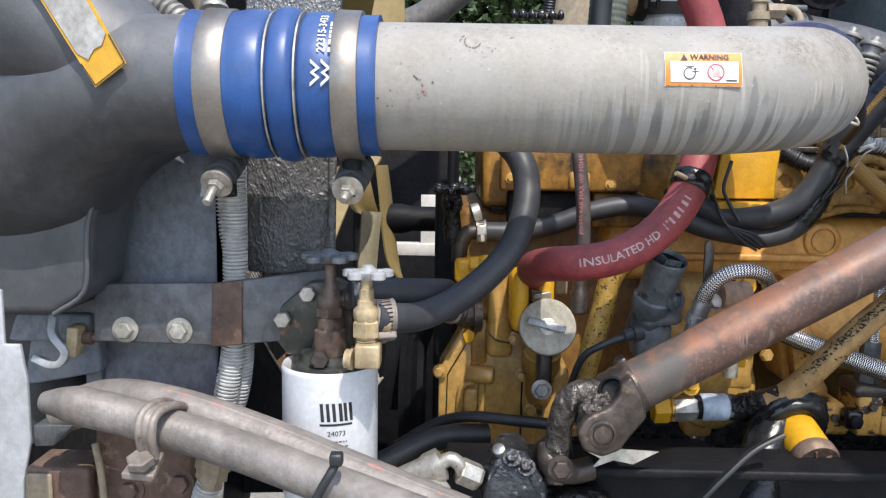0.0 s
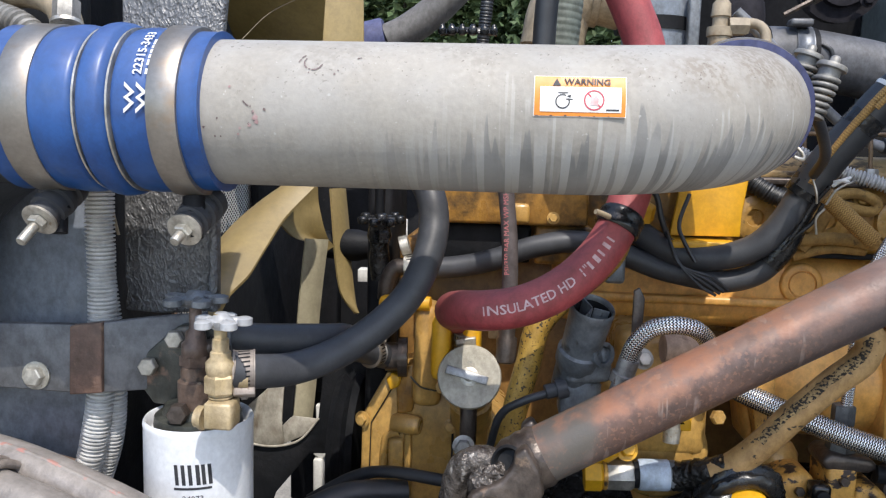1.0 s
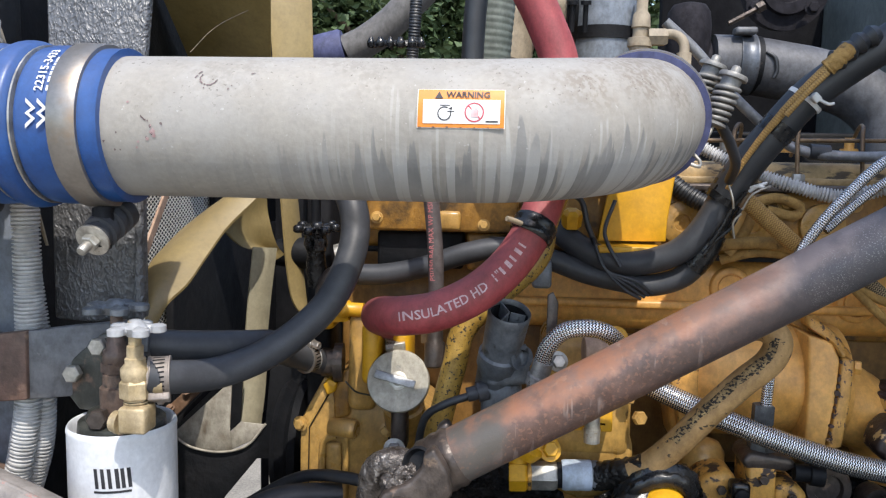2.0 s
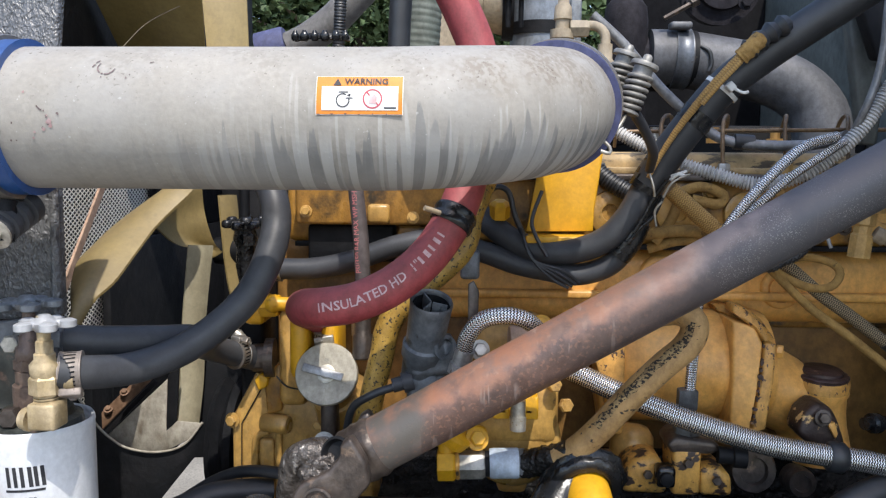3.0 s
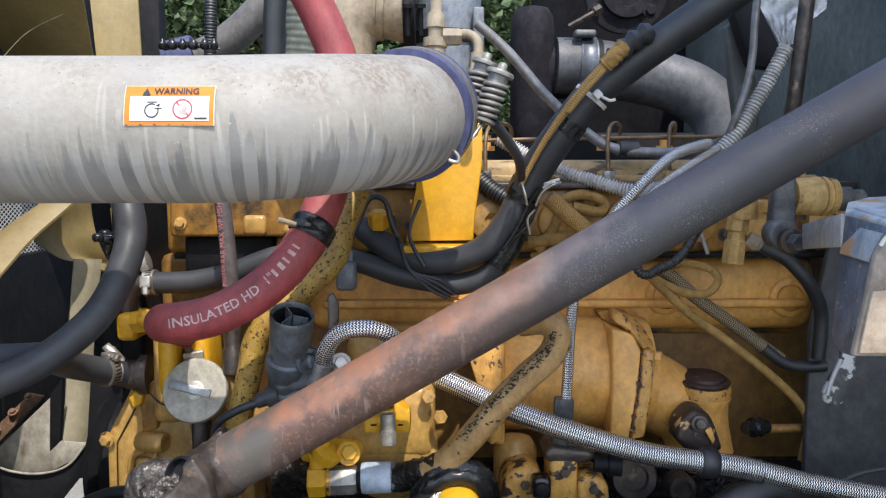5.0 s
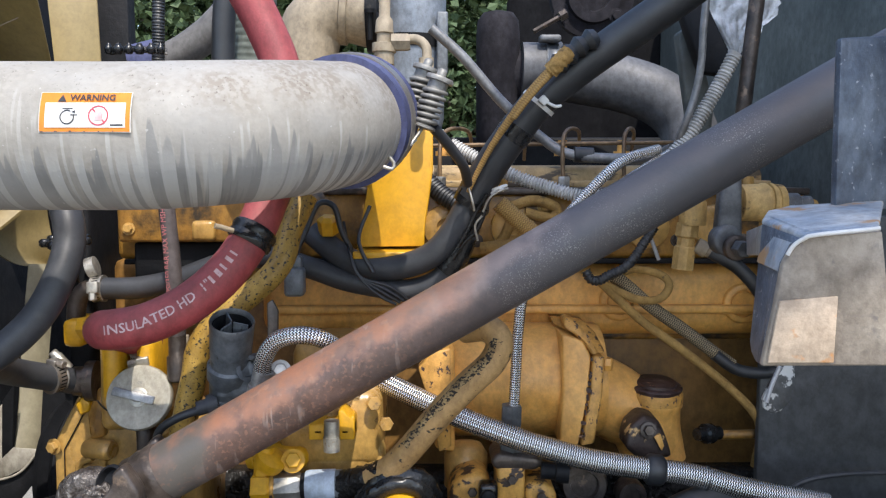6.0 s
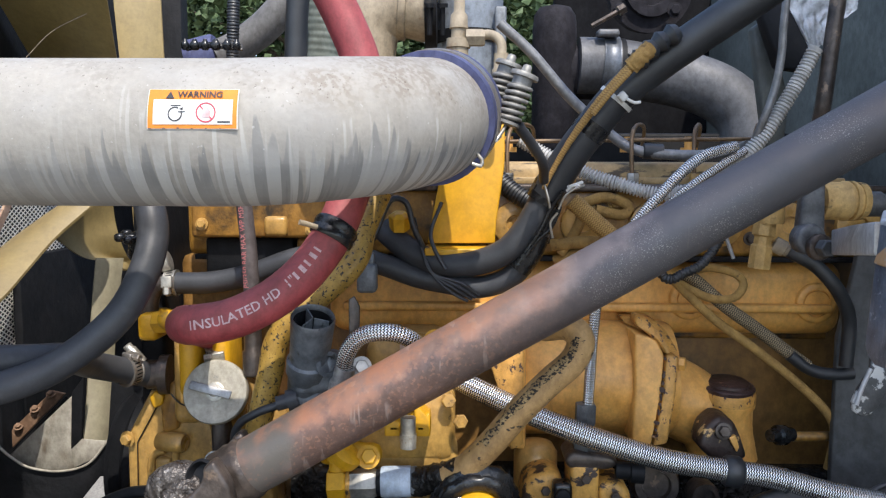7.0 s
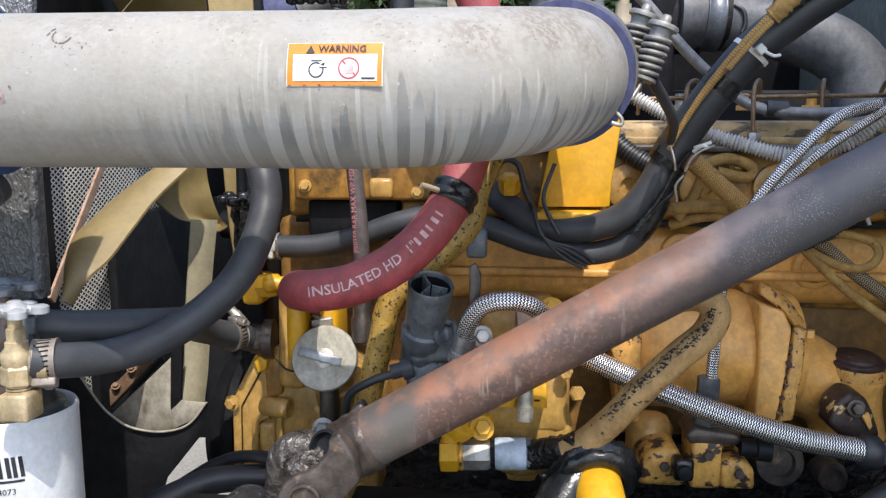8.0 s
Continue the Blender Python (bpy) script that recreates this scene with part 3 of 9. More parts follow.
B_OCHRE = braided("ochre_woven_braid", (0.44, 0.265, 0.080), (0.25, 0.140, 0.040), 12, 0.0026, 0.0, 0.75)
M_MESH = expanded_mesh("radiator_core", (0.82, 0.78, 0.70), (0.006, 0.006, 0.006), 0.0075)

# ---- building tools ----
def thing(name, label, category, base, group=""):
    e = new(name)
    e.empty_display_size = 0.02
    e.location = base
    return tagged(e, label, category, group)


def mesh_of(bm, name, mat, smooth=50):
    me = bpy.data.meshes.new(name)
    bmesh.ops.recalc_face_normals(bm, faces=bm.faces)
    for e in bm.edges:
        if len(e.link_faces) == 2 and e.calc_face_angle(0) > radians(smooth):
            e.smooth = False
    for f in bm.faces:
        f.smooth = True
    bm.to_mesh(me)
    bm.free()
    me.materials.append(mat)
    return me


def part(name, bm, mat, parent=None, label="", smooth=50):
    """One mesh object in world coordinates, under a thing or a part."""
    ob = new(name, mesh_of(bm, name, mat, smooth))
    if parent:
        ob.parent = parent
        if not parent.parent:
            ob.matrix_parent_inverse = Matrix.Translation(-Vector(parent.location))
    return tagged(ob, label)


def spline(pts, step=0.004):
    """Even points along a smooth curve through pts."""
    P = [Vector(p) for p in pts]
    if len(P) == 2:
        k = max(2, int((P[1] - P[0]).length / step))
        return [P[0].lerp(P[1], i / k) for i in range(k + 1)]
    P = [P[0] * 2 - P[1]] + P + [P[-1] * 2 - P[-2]]
    out = []
    for i in range(1, len(P) - 2):
        a, b, c, d = P[i - 1:i + 3]
        k = max(2, int((c - b).length / step))
        t1, t2 = (c - a) * 0.5, (d - b) * 0.5
        for j in range(k):
            t = j / k
            out.append(b * (2 * t**3 - 3 * t * t + 1) + t1 * (t**3 - 2 * t * t + t) + c * (3 * t * t - 2 * t**3) + t2 * (t**3 - t * t))
    return out + [P[-2]]


def frames_along(c):
    """Tangent and two normals at each point of a curve, without twist."""
    T = [(c[min(i + 1, len(c) - 1)] - c[max(i - 1, 0)]).normalized() for i in range(len(c))]
    n = T[0].cross(Vector((0, 1, 0)))
    if n.length < 0.1:
        n = T[0].cross(Vector((0, 0, 1)))
    out = []
    for t in T:
        n = (n - t * n.dot(t)).normalized()
        out.append((t, n, t.cross(n)))
    return out


def sweep(pts, r, seg=18, step=0.004, shape=None, bm=None, smooth=True):
    """A round bar along pts. shape(s, total, angle) scales its radius."""
    bm = bm or bmesh.new()
    uv = bm.loops.layers.uv.verify()
    c = spline(pts, step) if smooth else [Vector(p) for p in pts]
    F = frames_along(c)
    S = [0.0]
    for a, b in zip(c, c[1:]):
        S.append(S[-1] + (b - a).length)
    rings = []
    for p, (t, n, b), s in zip(c, F, S):
        ring = []
        for k in range(seg):
            a = 2 * math.pi * k / seg
            rr = r * (shape(s, S[-1], a) if shape else 1)
            ring.append(bm.verts.new(p + (n * math.cos(a) + b * math.sin(a)) * rr))
        rings.append(ring)
    for i in range(len(rings) - 1):
        for k in range(seg):
            f = bm.faces.new((rings[i][k], rings[i][(k + 1) % seg], rings[i + 1][(k + 1) % seg], rings[i + 1][k]))
            for lp, (su, kv) in zip(f.loops, ((i, k), (i, k + 1), (i + 1, k + 1), (i + 1, k))):
                lp[uv].uv = (S[su], kv / seg)
    bm.faces.new(rings[0][::-1])
    bm.faces.new(rings[-1])
    return bm


def corrugated(pitch=0.0036, depth=0.09):
    return lambda s, total, a: 1 + depth * (1 if (s / pitch) % 1 < 0.55 else -1)


def lathe(origin, axis, profile, seg=28, bm=None):
    """Turned shape: profile of (distance along axis, radius)."""
    bm = bm or bmesh.new()
    o, ax = Vector(origin), Vector(axis).normalized()
    u = ax.cross(Vector((0, 0, 1)))
    u = (u if u.length > 0.1 else ax.cross(Vector((1, 0, 0)))).normalized()
    w = ax.cross(u)
    rings = []
    for d, r in profile:
        rings.append([bm.verts.new(o + ax * d + (u * math.cos(2 * math.pi * k / seg) + w * math.sin(2 * math.pi * k / seg)) * max(r, 1e-5)) for k in range(seg)])
    for a, b in zip(rings, rings[1:]):
        for k in range(seg):
            bm.faces.new((a[k], a[(k + 1) % seg], b[(k + 1) % seg], b[k]))
    bm.faces.new(rings[0][::-1])
    bm.faces.new(rings[-1])
    return bm


def block(lo, hi, bevel=0.003, turn=None, bm=None, seg=2):
    """A box between two corners with rounded edges; turn: a matrix about its centre."""
    bm = bm or bmesh.new()
    lo, hi = Vector(lo), Vector(hi)
    lo, hi = Vector(map(min, lo, hi)), Vector(map(max, lo, hi))
    m = Matrix.Translation((lo + hi) / 2) @ (turn or Matrix()) @ Matrix.Diagonal((*(hi - lo), 1))
    vs = bmesh.ops.create_cube(bm, size=1, matrix=m)["verts"]
    if bevel:
        es = list({e for v in vs for e in v.link_edges})
        bmesh.ops.bevel(bm, geom=es, offset=bevel, segments=seg, affect="EDGES", profile=0.5)
    return bm


def slab(outline, depth, bevel=0.002, bm=None, direction=(0, 1, 0), seg=2):
    """A plate: an outline of points pushed back by depth, with rounded edges."""
    bm = bm or bmesh.new()
    d = Vector(direction) * depth
    a = [bm.verts.new(p) for p in outline]
    b = [bm.verts.new(Vector(p) + d) for p in outline]
    fs = [bm.faces.new(a), bm.faces.new(b[::-1])]
    for i in range(len(a)):
        j = (i + 1) % len(a)
        fs.append(bm.faces.new((a[i], b[i], b[j], a[j])))
    bmesh.ops.recalc_face_normals(bm, faces=fs)
    if bevel:
        bmesh.ops.bevel(bm, geom=list({e for f in fs for e in f.edges}), offset=bevel, segments=seg, affect="EDGES", profile=0.5)
    return bm


def ribbon(pts, side, width, thick, bm=None, step=0.003):
    """A flat strap along pts, its width along side."""
    bm = bm or bmesh.new()
    c = spline(pts, step)
    s = Vector(side).normalized()
    rings = []
    for i, p in enumerate(c):
        t = (c[min(i + 1, len(c) - 1)] - c[max(i - 1, 0)]).normalized()
        w = (s - t * s.dot(t)).normalized()
        u = t.cross(w)
        rings.append([bm.verts.new(p + w * a * width / 2 + u * b * thick / 2) for a, b in ((-1, -0.6), (-0.9, -1), (0.9, -1), (1, -0.6), (1, 0.6), (0.9, 1), (-0.9, 1), (-1, 0.6))])
    for a, b in zip(rings, rings[1:]):
        for k in range(8):
            bm.faces.new((a[k], a[(k + 1) % 8], b[(k + 1) % 8], b[k]))
    bm.faces.new(rings[0][::-1])
    bm.faces.new(rings[-1])
    return bm


def loft(left, right, camber, thick=0.003, n=26, m=7):
    """A bent plate between two edge curves, bulged by camber across its width."""
    def even(pts):
        c = spline(pts, 0.003)
        S = [0.0]
        for a, b in zip(c, c[1:]):
            S.append(S[-1] + (b - a).length)
        out = []
        for i in range(n):
            s = S[-1] * i / (n - 1)
            k = max(j for j in range(len(S) - 1) if S[j] <= s + 1e-9)
            out.append(c[k].lerp(c[k + 1], min(1, (s - S[k]) / max(1e-6, S[k + 1] - S[k]))))
        return out
    L, R = even(left), even(right)
    bm = bmesh.new()
    front, back = [], []
    for i in range(n):
        t = (L[min(i + 1, n - 1)] + R[min(i + 1, n - 1)] - L[max(i - 1, 0)] - R[max(i - 1, 0)]).normalized()
        nr = t.cross(R[i] - L[i])
        nr = (nr if nr.length > 1e-6 else Vector((0, -1, 0))).normalized()
        if nr.y > 0:
            nr = -nr
        fr, bk = [], []
        for j in range(m):
            u = j / (m - 1)
            p = L[i].lerp(R[i], u) + nr * camber * math.sin(math.pi * u)
            fr.append(bm.verts.new(p)); bk.append(bm.verts.new(p - nr * thick))
        front.append(fr); back.append(bk)
    for i in range(n - 1):
        for j in range(m - 1):
            bm.faces.new((front[i][j], front[i][j + 1], front[i + 1][j + 1], front[i + 1][j]))
            bm.faces.new((back[i][j], back[i + 1][j], back[i + 1][j + 1], back[i][j + 1]))
        bm.faces.new((front[i][0], front[i + 1][0], back[i + 1][0], back[i][0]))
        bm.faces.new((front[i][-1], back[i][-1], back[i + 1][-1], front[i + 1][-1]))
    for j in range(m - 1):
        bm.faces.new((front[0][j], back[0][j], back[0][j + 1], front[0][j + 1]))
        bm.faces.new((front[-1][j], front[-1][j + 1], back[-1][j + 1], back[-1][j]))
    return bm


def hexagon(origin, axis, r, length, bm=None):
    return lathe(origin, axis, ((0, r * 0.94), (length * 0.06, r), (length * 0.86, r), (length, r * 0.86)), 6, bm)


def bolt(parent, at, axis, r, mat, name="bolt", length=None, washer=True):
    """A hexagon head on a washer."""
    L = length or r * 0.9
    ax = Vector(axis).normalized()
    bm = bmesh.new()
    if washer:
        lathe(at, ax, ((0, r * 1.45), (r * 0.22, r * 1.45), (r * 0.25, r * 1.3)), 20, bm)
    hexagon(Vector(at) + ax * r * 0.2, ax, r, L, bm)
    return part(name, bm, mat, parent, smooth=25)


def ring_clamp(parent, at, axis, r, mat, width=0.011, name="hose_clamp", screw=(0, 0, -1), label=""):
    """A worm-drive hose clamp: a thin band with raised edges, and its screw housing and hexagon screw."""
    ax = Vector(axis).normalized()
    e = min(0.0012, width * 0.12)
    bm = lathe(Vector(at) - ax * width / 2, ax, ((0, r), (0, r + 0.0014), (e, r + 0.0014), (e * 1.4, r + 0.0009), (width - e * 1.4, r + 0.0009), (width - e, r + 0.0014), (width, r + 0.0014), (width, r)), 36)
    band = part(name, bm, mat, parent, label, 30)
    s = Vector(screw)
    s = (s - ax * s.dot(ax)).normalized()
    side = ax.cross(s)
    bm = bmesh.new()
    count = int(2 * math.pi * r / 0.0036)
    lean = ax * width * 0.27
    for k in range(count):
        a = 2 * math.pi * k / count
        radial = s * math.cos(a) + side * math.sin(a)
        along = radial.cross(ax)
        p = Vector(at) + radial * (r + 0.00115)
        bm.faces.new([bm.verts.new(p + lean * u + along * (0.0007 * w + 0.0005 * u)) for u, w in ((-1, -1), (1, -1), (1, 1), (-1, 1))])
    part("slots", bm, M_DARK, band)
    c = Vector(at) + s * (r + 0.0032)
    m = Matrix((side, ax, s)).transposed().to_4x4()
    part("screw_housing", block(c - Vector((0.0065, width * 0.5, 0.0032)), c + Vector((0.0065, width * 0.5, 0.0032)), 0.0012, m), mat, band)
    part("screw", lathe(c + side * 0.006, side, ((0, 0.0042), (0.007, 0.0042), (0.008, 0.0036), (0.008, 0.002), (0.0065, 0.0018)), 6), mat, band, smooth=25)
    return band


def text_mesh(words, size, weight=0.0):
    cu = bpy.data.curves.new("writing", "FONT")
    cu.body, cu.size, cu.align_x, cu.align_y = words, size, "LEFT", "CENTER"
    cu.resolution_u = 2
    cu.offset = size * weight
    ob = new("writing_curve", cu)
    dg = bpy.context.evaluated_depsgraph_get()
    me = bpy.data.meshes.new_from_object(ob.evaluated_get(dg))
    bpy.data.objects.remove(ob)
    bm = bmesh.new()
    bm.from_mesh(me)
    bpy.data.meshes.remove(me)
    return bm


def flat_writing(name, words, size, at, right, up, mat, parent, centre=True):
    """Flat letters at a place, along right and up."""
    bm = text_mesh(words, size)
    r, u = Vector(right).normalized(), Vector(up).normalized()
    w = max(v.co.x for v in bm.verts) if centre else 0
    for v in bm.verts:
        v.co = Vector(at) + r * (v.co.x - w / 2) + u * v.co.y
    return part(name, bm, mat, parent)


def wrap(bm, origin, axis, radius, start, along_axis=True):
    """Lays flat letters (x, y) round a cylinder: x along the axis or round it; start is the angle."""
    ax = Vector(axis).normalized()
    front, up = Vector((0, -1, 0)), Vector((0, 0, 1))
    bmesh.ops.subdivide_edges(bm, edges=[e for e in bm.edges if e.calc_length() > radius * 0.25], cuts=2)
    for v in bm.verts:
        x, y = v.co.x, v.co.y
        d, a = (x, start + y / radius) if along_axis else (-y, start + x / radius)
        v.co = Vector(origin) + ax * d + (front * math.cos(a) + up * math.sin(a)) * radius
    return bm

# ---- setting ----
bm = bmesh.new()
bmesh.ops.create_grid(bm, x_segments=40, y_segments=40, size=60)
for v in bm.verts:
    v.co.z = 0.02 * noise.noise(v.co * 0.4)
tagged(part("ground", bm, M_GROUND), "dry bare earth under the machine", "ground", kind="structure")

# cab of the machine, and an unseen roof added to shade the rear engine
roof = thing("shade_roof", "unseen yellow roof on a post, added to shade the engine", "roof", (1.23, 0.65, 0))
tagged(roof, kind="structure")
part("overhang", block((0.742, -0.36, 2.9), (1.26, 0.52, 2.94), 0.008), M_YELLOW_OLD, roof)
part("rear_arm", block((1.20, 0.522, 2.9), (1.26, 0.70, 2.94), 0.006), M_YELLOW_OLD, roof)
part("post", block((1.20, 0.62, 0.0), (1.26, 0.68, 2.9), 0.006), M_YELLOW_OLD, roof)
wall = part("cab_wall", block((1.02, 0.45, 0.5), (1.06, 2.6, 1.985), 0.006), M_CAB)
tagged(wall, "dark grey-green painted cab wall behind the engine", "wall", kind="structure")
tagged(part("rear_wall", block((0.62, 2.2, 0.5), (1.02, 2.24, 1.985), 0.006), M_BAY_SHADE), "far wall of the engine bay, blackened to stand in for deep shade", "wall", kind="structure")
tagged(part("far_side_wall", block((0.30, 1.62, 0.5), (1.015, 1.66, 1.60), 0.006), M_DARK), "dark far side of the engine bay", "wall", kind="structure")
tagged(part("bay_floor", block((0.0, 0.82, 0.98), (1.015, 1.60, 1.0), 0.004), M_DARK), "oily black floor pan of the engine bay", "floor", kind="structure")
rail = thing("frame_rail", "oily black steel frame rail under the engine", "frame rail", (0.3, 0.8, 1.03))
tagged(rail, kind="structure")
part("web", block((0.02, 0.80, 1.003), (1.0, 0.815, 1.19), 0.003), M_DARK, rail)
part("flange", block((0.02, 0.752, 1.19), (1.0, 0.815, 1.20), 0.003), M_DARK, rail)
chassis = thing("chassis", "dark steel chassis and side skirts of the machine", "chassis", (0.2, 1.4, 0))
tagged(chassis, kind="structure")
part("engine_pan", block((0.02, 0.83, 0.0), (1.015, 1.60, 0.978), 0.01), M_DARK, chassis)
part("near_skirt", block((-0.75, 0.80, 0.0), (0.015, 0.825, 1.0), 0.006), M_DARK, chassis)
part("front_skirt", block((-0.78, 0.80, 0.0), (-0.755, 1.87, 1.98), 0.006), M_DARK, chassis)
part("far_skirt", block((-0.75, 1.84, 0.0), (0.03, 1.865, 0.50), 0.006), M_DARK, chassis)

# dark panel added in place of shroud and shadow beyond the fan
tagged(part("fan_dark_panel", block((-0.32, 1.84, 0.72), (0.03, 1.87, 1.60), 0.006), M_DARK), "black panel for the shroud and shadow behind the fan", "wall", kind="structure")
# white L added in place of bright background seen past the fan
wb = thing("bright_backdrop", "white L shape for the bright background beyond the fan", "bracket", (-0.023, 1.45, 1.309))
part("upright", block((-0.035, 1.45, 1.418), Vector((-0.007, 1.45, 1.308)) + Vector((0, 0.006, 0)), 0.001), M_PAPER, wb)
part("ledge", block((-0.091, 1.445, 1.329), Vector((-0.007, 1.445, 1.307)) + Vector((0, 0.03, 0)), 0.001), M_PAPER, wb)

# pale sheet added to give the bright patch below the fan
pan = thing("bright_patch_sheet", "pale sheet added for the bright patch under the fan", "panel", (-0.05, 1.3, 0.70))
part("sheet", block((-0.10, 1.16, 0.70), (0.01, 1.50, 0.715), 0.003), M_PAPER, pan)
part("folded_lip", block((-0.10, 1.14, 0.69), (0.01, 1.158, 0.74), 0.002), M_PAPER, pan)
wc = thing("white_casting", "white painted casting with a round hole below the fan", "casting", (-0.105, 1.275, 1.07))
part("plate", slab([(-0.121, 1.275, 1.140), (-0.100, 1.275, 1.142), (-0.094, 1.275, 1.128), (-0.099, 1.275, 1.112), (-0.092, 1.275, 1.094), (-0.099, 1.275, 1.066), (-0.110, 1.275, 1.052), (-0.124, 1.275, 1.060), (-0.119, 1.275, 1.100)], 0.012, 0.002), M_PAPER, wc)
part("hole", lathe((-0.107, 1.2745, 1.105), (0, -1, 0), ((0, 0.0095), (0.0008, 0.0095), (0.0008, 0.001)), 20), M_DARK, wc)
part("foot", block((-0.123, 1.27, 1.0), (-0.108, 1.29, 1.055), 0.003), M_PAPER, wc)
# trees beyond the machine
def tree(x, y, hgt, seed):
    rnd = random.Random(seed)
    t = thing("tree", "leafy green tree in full summer leaf", "tree", (x, y, 0), "trees beyond the machine")
    bm = sweep([(x, y, 0), (x + 0.1, y, hgt * 0.4), (x - 0.05, y + 0.1, hgt * 0.8)], 0.16, 10, 0.3, lambda s, T, a: 1 - 0.75 * s / T)
    for k in range(7):
        a = rnd.uniform(0, 6.28)
        z0 = hgt * rnd.uniform(0.25, 0.7)
        sweep([(x, y, z0), (x + 0.6 * math.cos(a), y + 0.6 * math.sin(a), z0 + 0.4), (x + 1.3 * math.cos(a), y + 1.3 * math.sin(a), z0 + 0.7)],
              0.06, 7, 0.3, lambda s, T, a: 1 - 0.8 * s / T, bm)
    part("trunk", bm, M_BARK, t)
    verts, faces = [], []
    clumps = [(x + rnd.gauss(0, 0.9), y + rnd.gauss(0, 0.9), hgt * rnd.uniform(0.3, 1.0)) for _ in range(80)]
    for cx, cy, cz in clumps:
        for _ in range(210):
            p = Vector((cx + rnd.gauss(0, 0.3), cy + rnd.gauss(0, 0.3), cz + rnd.gauss(0, 0.24)))
            d = Vector((rnd.gauss(0, 1), rnd.gauss(0, 1), rnd.gauss(0, 0.6))).normalized()
            w = d.cross(Vector((rnd.gauss(0, 1), rnd.gauss(0, 1), 1))).normalized()
            L, W = rnd.uniform(0.06, 0.10), rnd.uniform(0.025, 0.04)
            i = len(verts)
            up = d.cross(w) * L * 0.15
            verts += [tuple(p), tuple(p + d * L * 0.5 + w * W + up), tuple(p + d * L), tuple(p + d * L * 0.5 - w * W + up)]
            faces += [(i, i + 1, i + 2), (i, i + 2, i + 3)]
    me = bpy.data.meshes.new("crown")
    me.from_pydata(verts, [], faces)
    me.materials.append(M_LEAF)
    ob = new("crown", me)
    ob.parent = t
    ob.matrix_parent_inverse = Matrix.Translation((-x, -y, 0))
for i, (x, y, hgt) in enumerate(((-2.6, 8.5, 4.6), (-0.9, 8.0, 4.2), (0.7, 8.4, 4.8), (2.2, 8.2, 4.4), (-4.4, 8.8, 4.6), (-1.7, 10.2, 5.4), (0.2, 10.5, 5.6), (3.8, 9.0, 4.8), (-3.2, 11.0, 5.6), (-0.6, 12.0, 6.0), (1.6, 11.5, 5.8))):
    tree(x, y, hgt, 11 + i)

# ---- charge-air pipe, its hoses and the end tank ----
AX_Y, AX_Z, R_PIPE = 0.6745, 1.5535, 0.0508
pipe = thing("charge_air_pipe", "grey cast aluminium charge-air pipe with dried drip stains", "pipe", (0.15, AX_Y, AX_Z))
BEND_X, BEND_R = 0.215, 0.137
def along_bend(deg, extra=0.0):
    """A point on the pipe's axis, so many degrees round its bend, and on past it."""
    a = radians(deg)
    return (BEND_X + BEND_R * math.sin(a) + extra * math.cos(a), AX_Y + BEND_R * (1 - math.cos(a)) + extra * math.sin(a), AX_Z + 0.016 * (deg / 78) ** 1.5 + extra * 0.2)
path = [(-0.075, AX_Y, AX_Z), (0.0, AX_Y, AX_Z), (0.1, AX_Y, AX_Z), (0.17, AX_Y, AX_Z)] + [along_bend(a) for a in (0, 13, 26, 39, 52, 65, 78)] + [along_bend(78, 0.03)]
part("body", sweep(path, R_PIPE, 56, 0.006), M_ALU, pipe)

def marker_marks(name, dots, strokes, paint, label):
    """Worn marker remnants on the pipe: dots (x, height, size) and broken strokes of (x, height)."""
    bm = bmesh.new()
    rnd = random.Random(name)
    def spot(x, h, r):
        bm.faces.new([bm.verts.new((x + r * rnd.uniform(0.5, 1.2) * math.cos(t), h + r * rnd.uniform(0.6, 1.3) * math.sin(t), 0)) for t in (0.3, 1.3, 2.4, 3.4, 4.4, 5.4)])
    for x, h, r in dots:
        spot(x, h, r)
    for line_ in strokes:
        for (x0, h0), (x1, h1) in zip(line_, line_[1:]):
            for k in range(5):
                if rnd.random() < 0.75:
                    spot(x0 + (x1 - x0) * k / 5, h0 + (h1 - h0) * k / 5, 0.0006)
    return tagged(part(name, wrap(bm, (0, AX_Y, AX_Z), (1, 0, 0), R_PIPE + 0.0005, 0.0), paint, pipe, label), kind="stuff")

arc = [(0.0352 + 0.0062 * math.cos(t), 0.0345 + 0.0062 * math.sin(t)) for t in (2.6, 3.1, 3.6, 4.1, 4.6, 5.1, 5.6, 6.1)]
M_MARK = material("worn_dark_marker", (0.13, 0.085, 0.085), (0.20, 0.15, 0.145), 0.6, 0, 200, 0, 200)
M_MARK_PINK = material("faded_pink_marker", (0.36, 0.23, 0.225), (0.40, 0.29, 0.28), 0.6, 0, 200, 0, 200)
marker_marks("marker_trace", [(-0.0355, -0.012, 0.0011), (-0.026, -0.0060, 0.0010), (0.0058, 0.0002, 0.0011), (-0.002, -0.0015, 0.0011), (-0.0012, -0.0066, 0.0012), (-0.0052, -0.0092, 0.0010), (-0.0285, -0.0180, 0.0008), (-0.0245, -0.0178, 0.0006), (0.0500, 0.0255, 0.0008), (0.0522, 0.0280, 0.0007), (0.0330, 0.0262, 0.0007)],
             [arc, [(0.0255, 0.0350), (0.0275, 0.0395), (0.0290, 0.0410)], [(-0.0085, 0.0052), (-0.0060, 0.0030), (-0.0020, 0.0015)], [(0.0640, 0.0390), (0.0690, 0.0405)]], M_MARK, "worn dark marker traces")
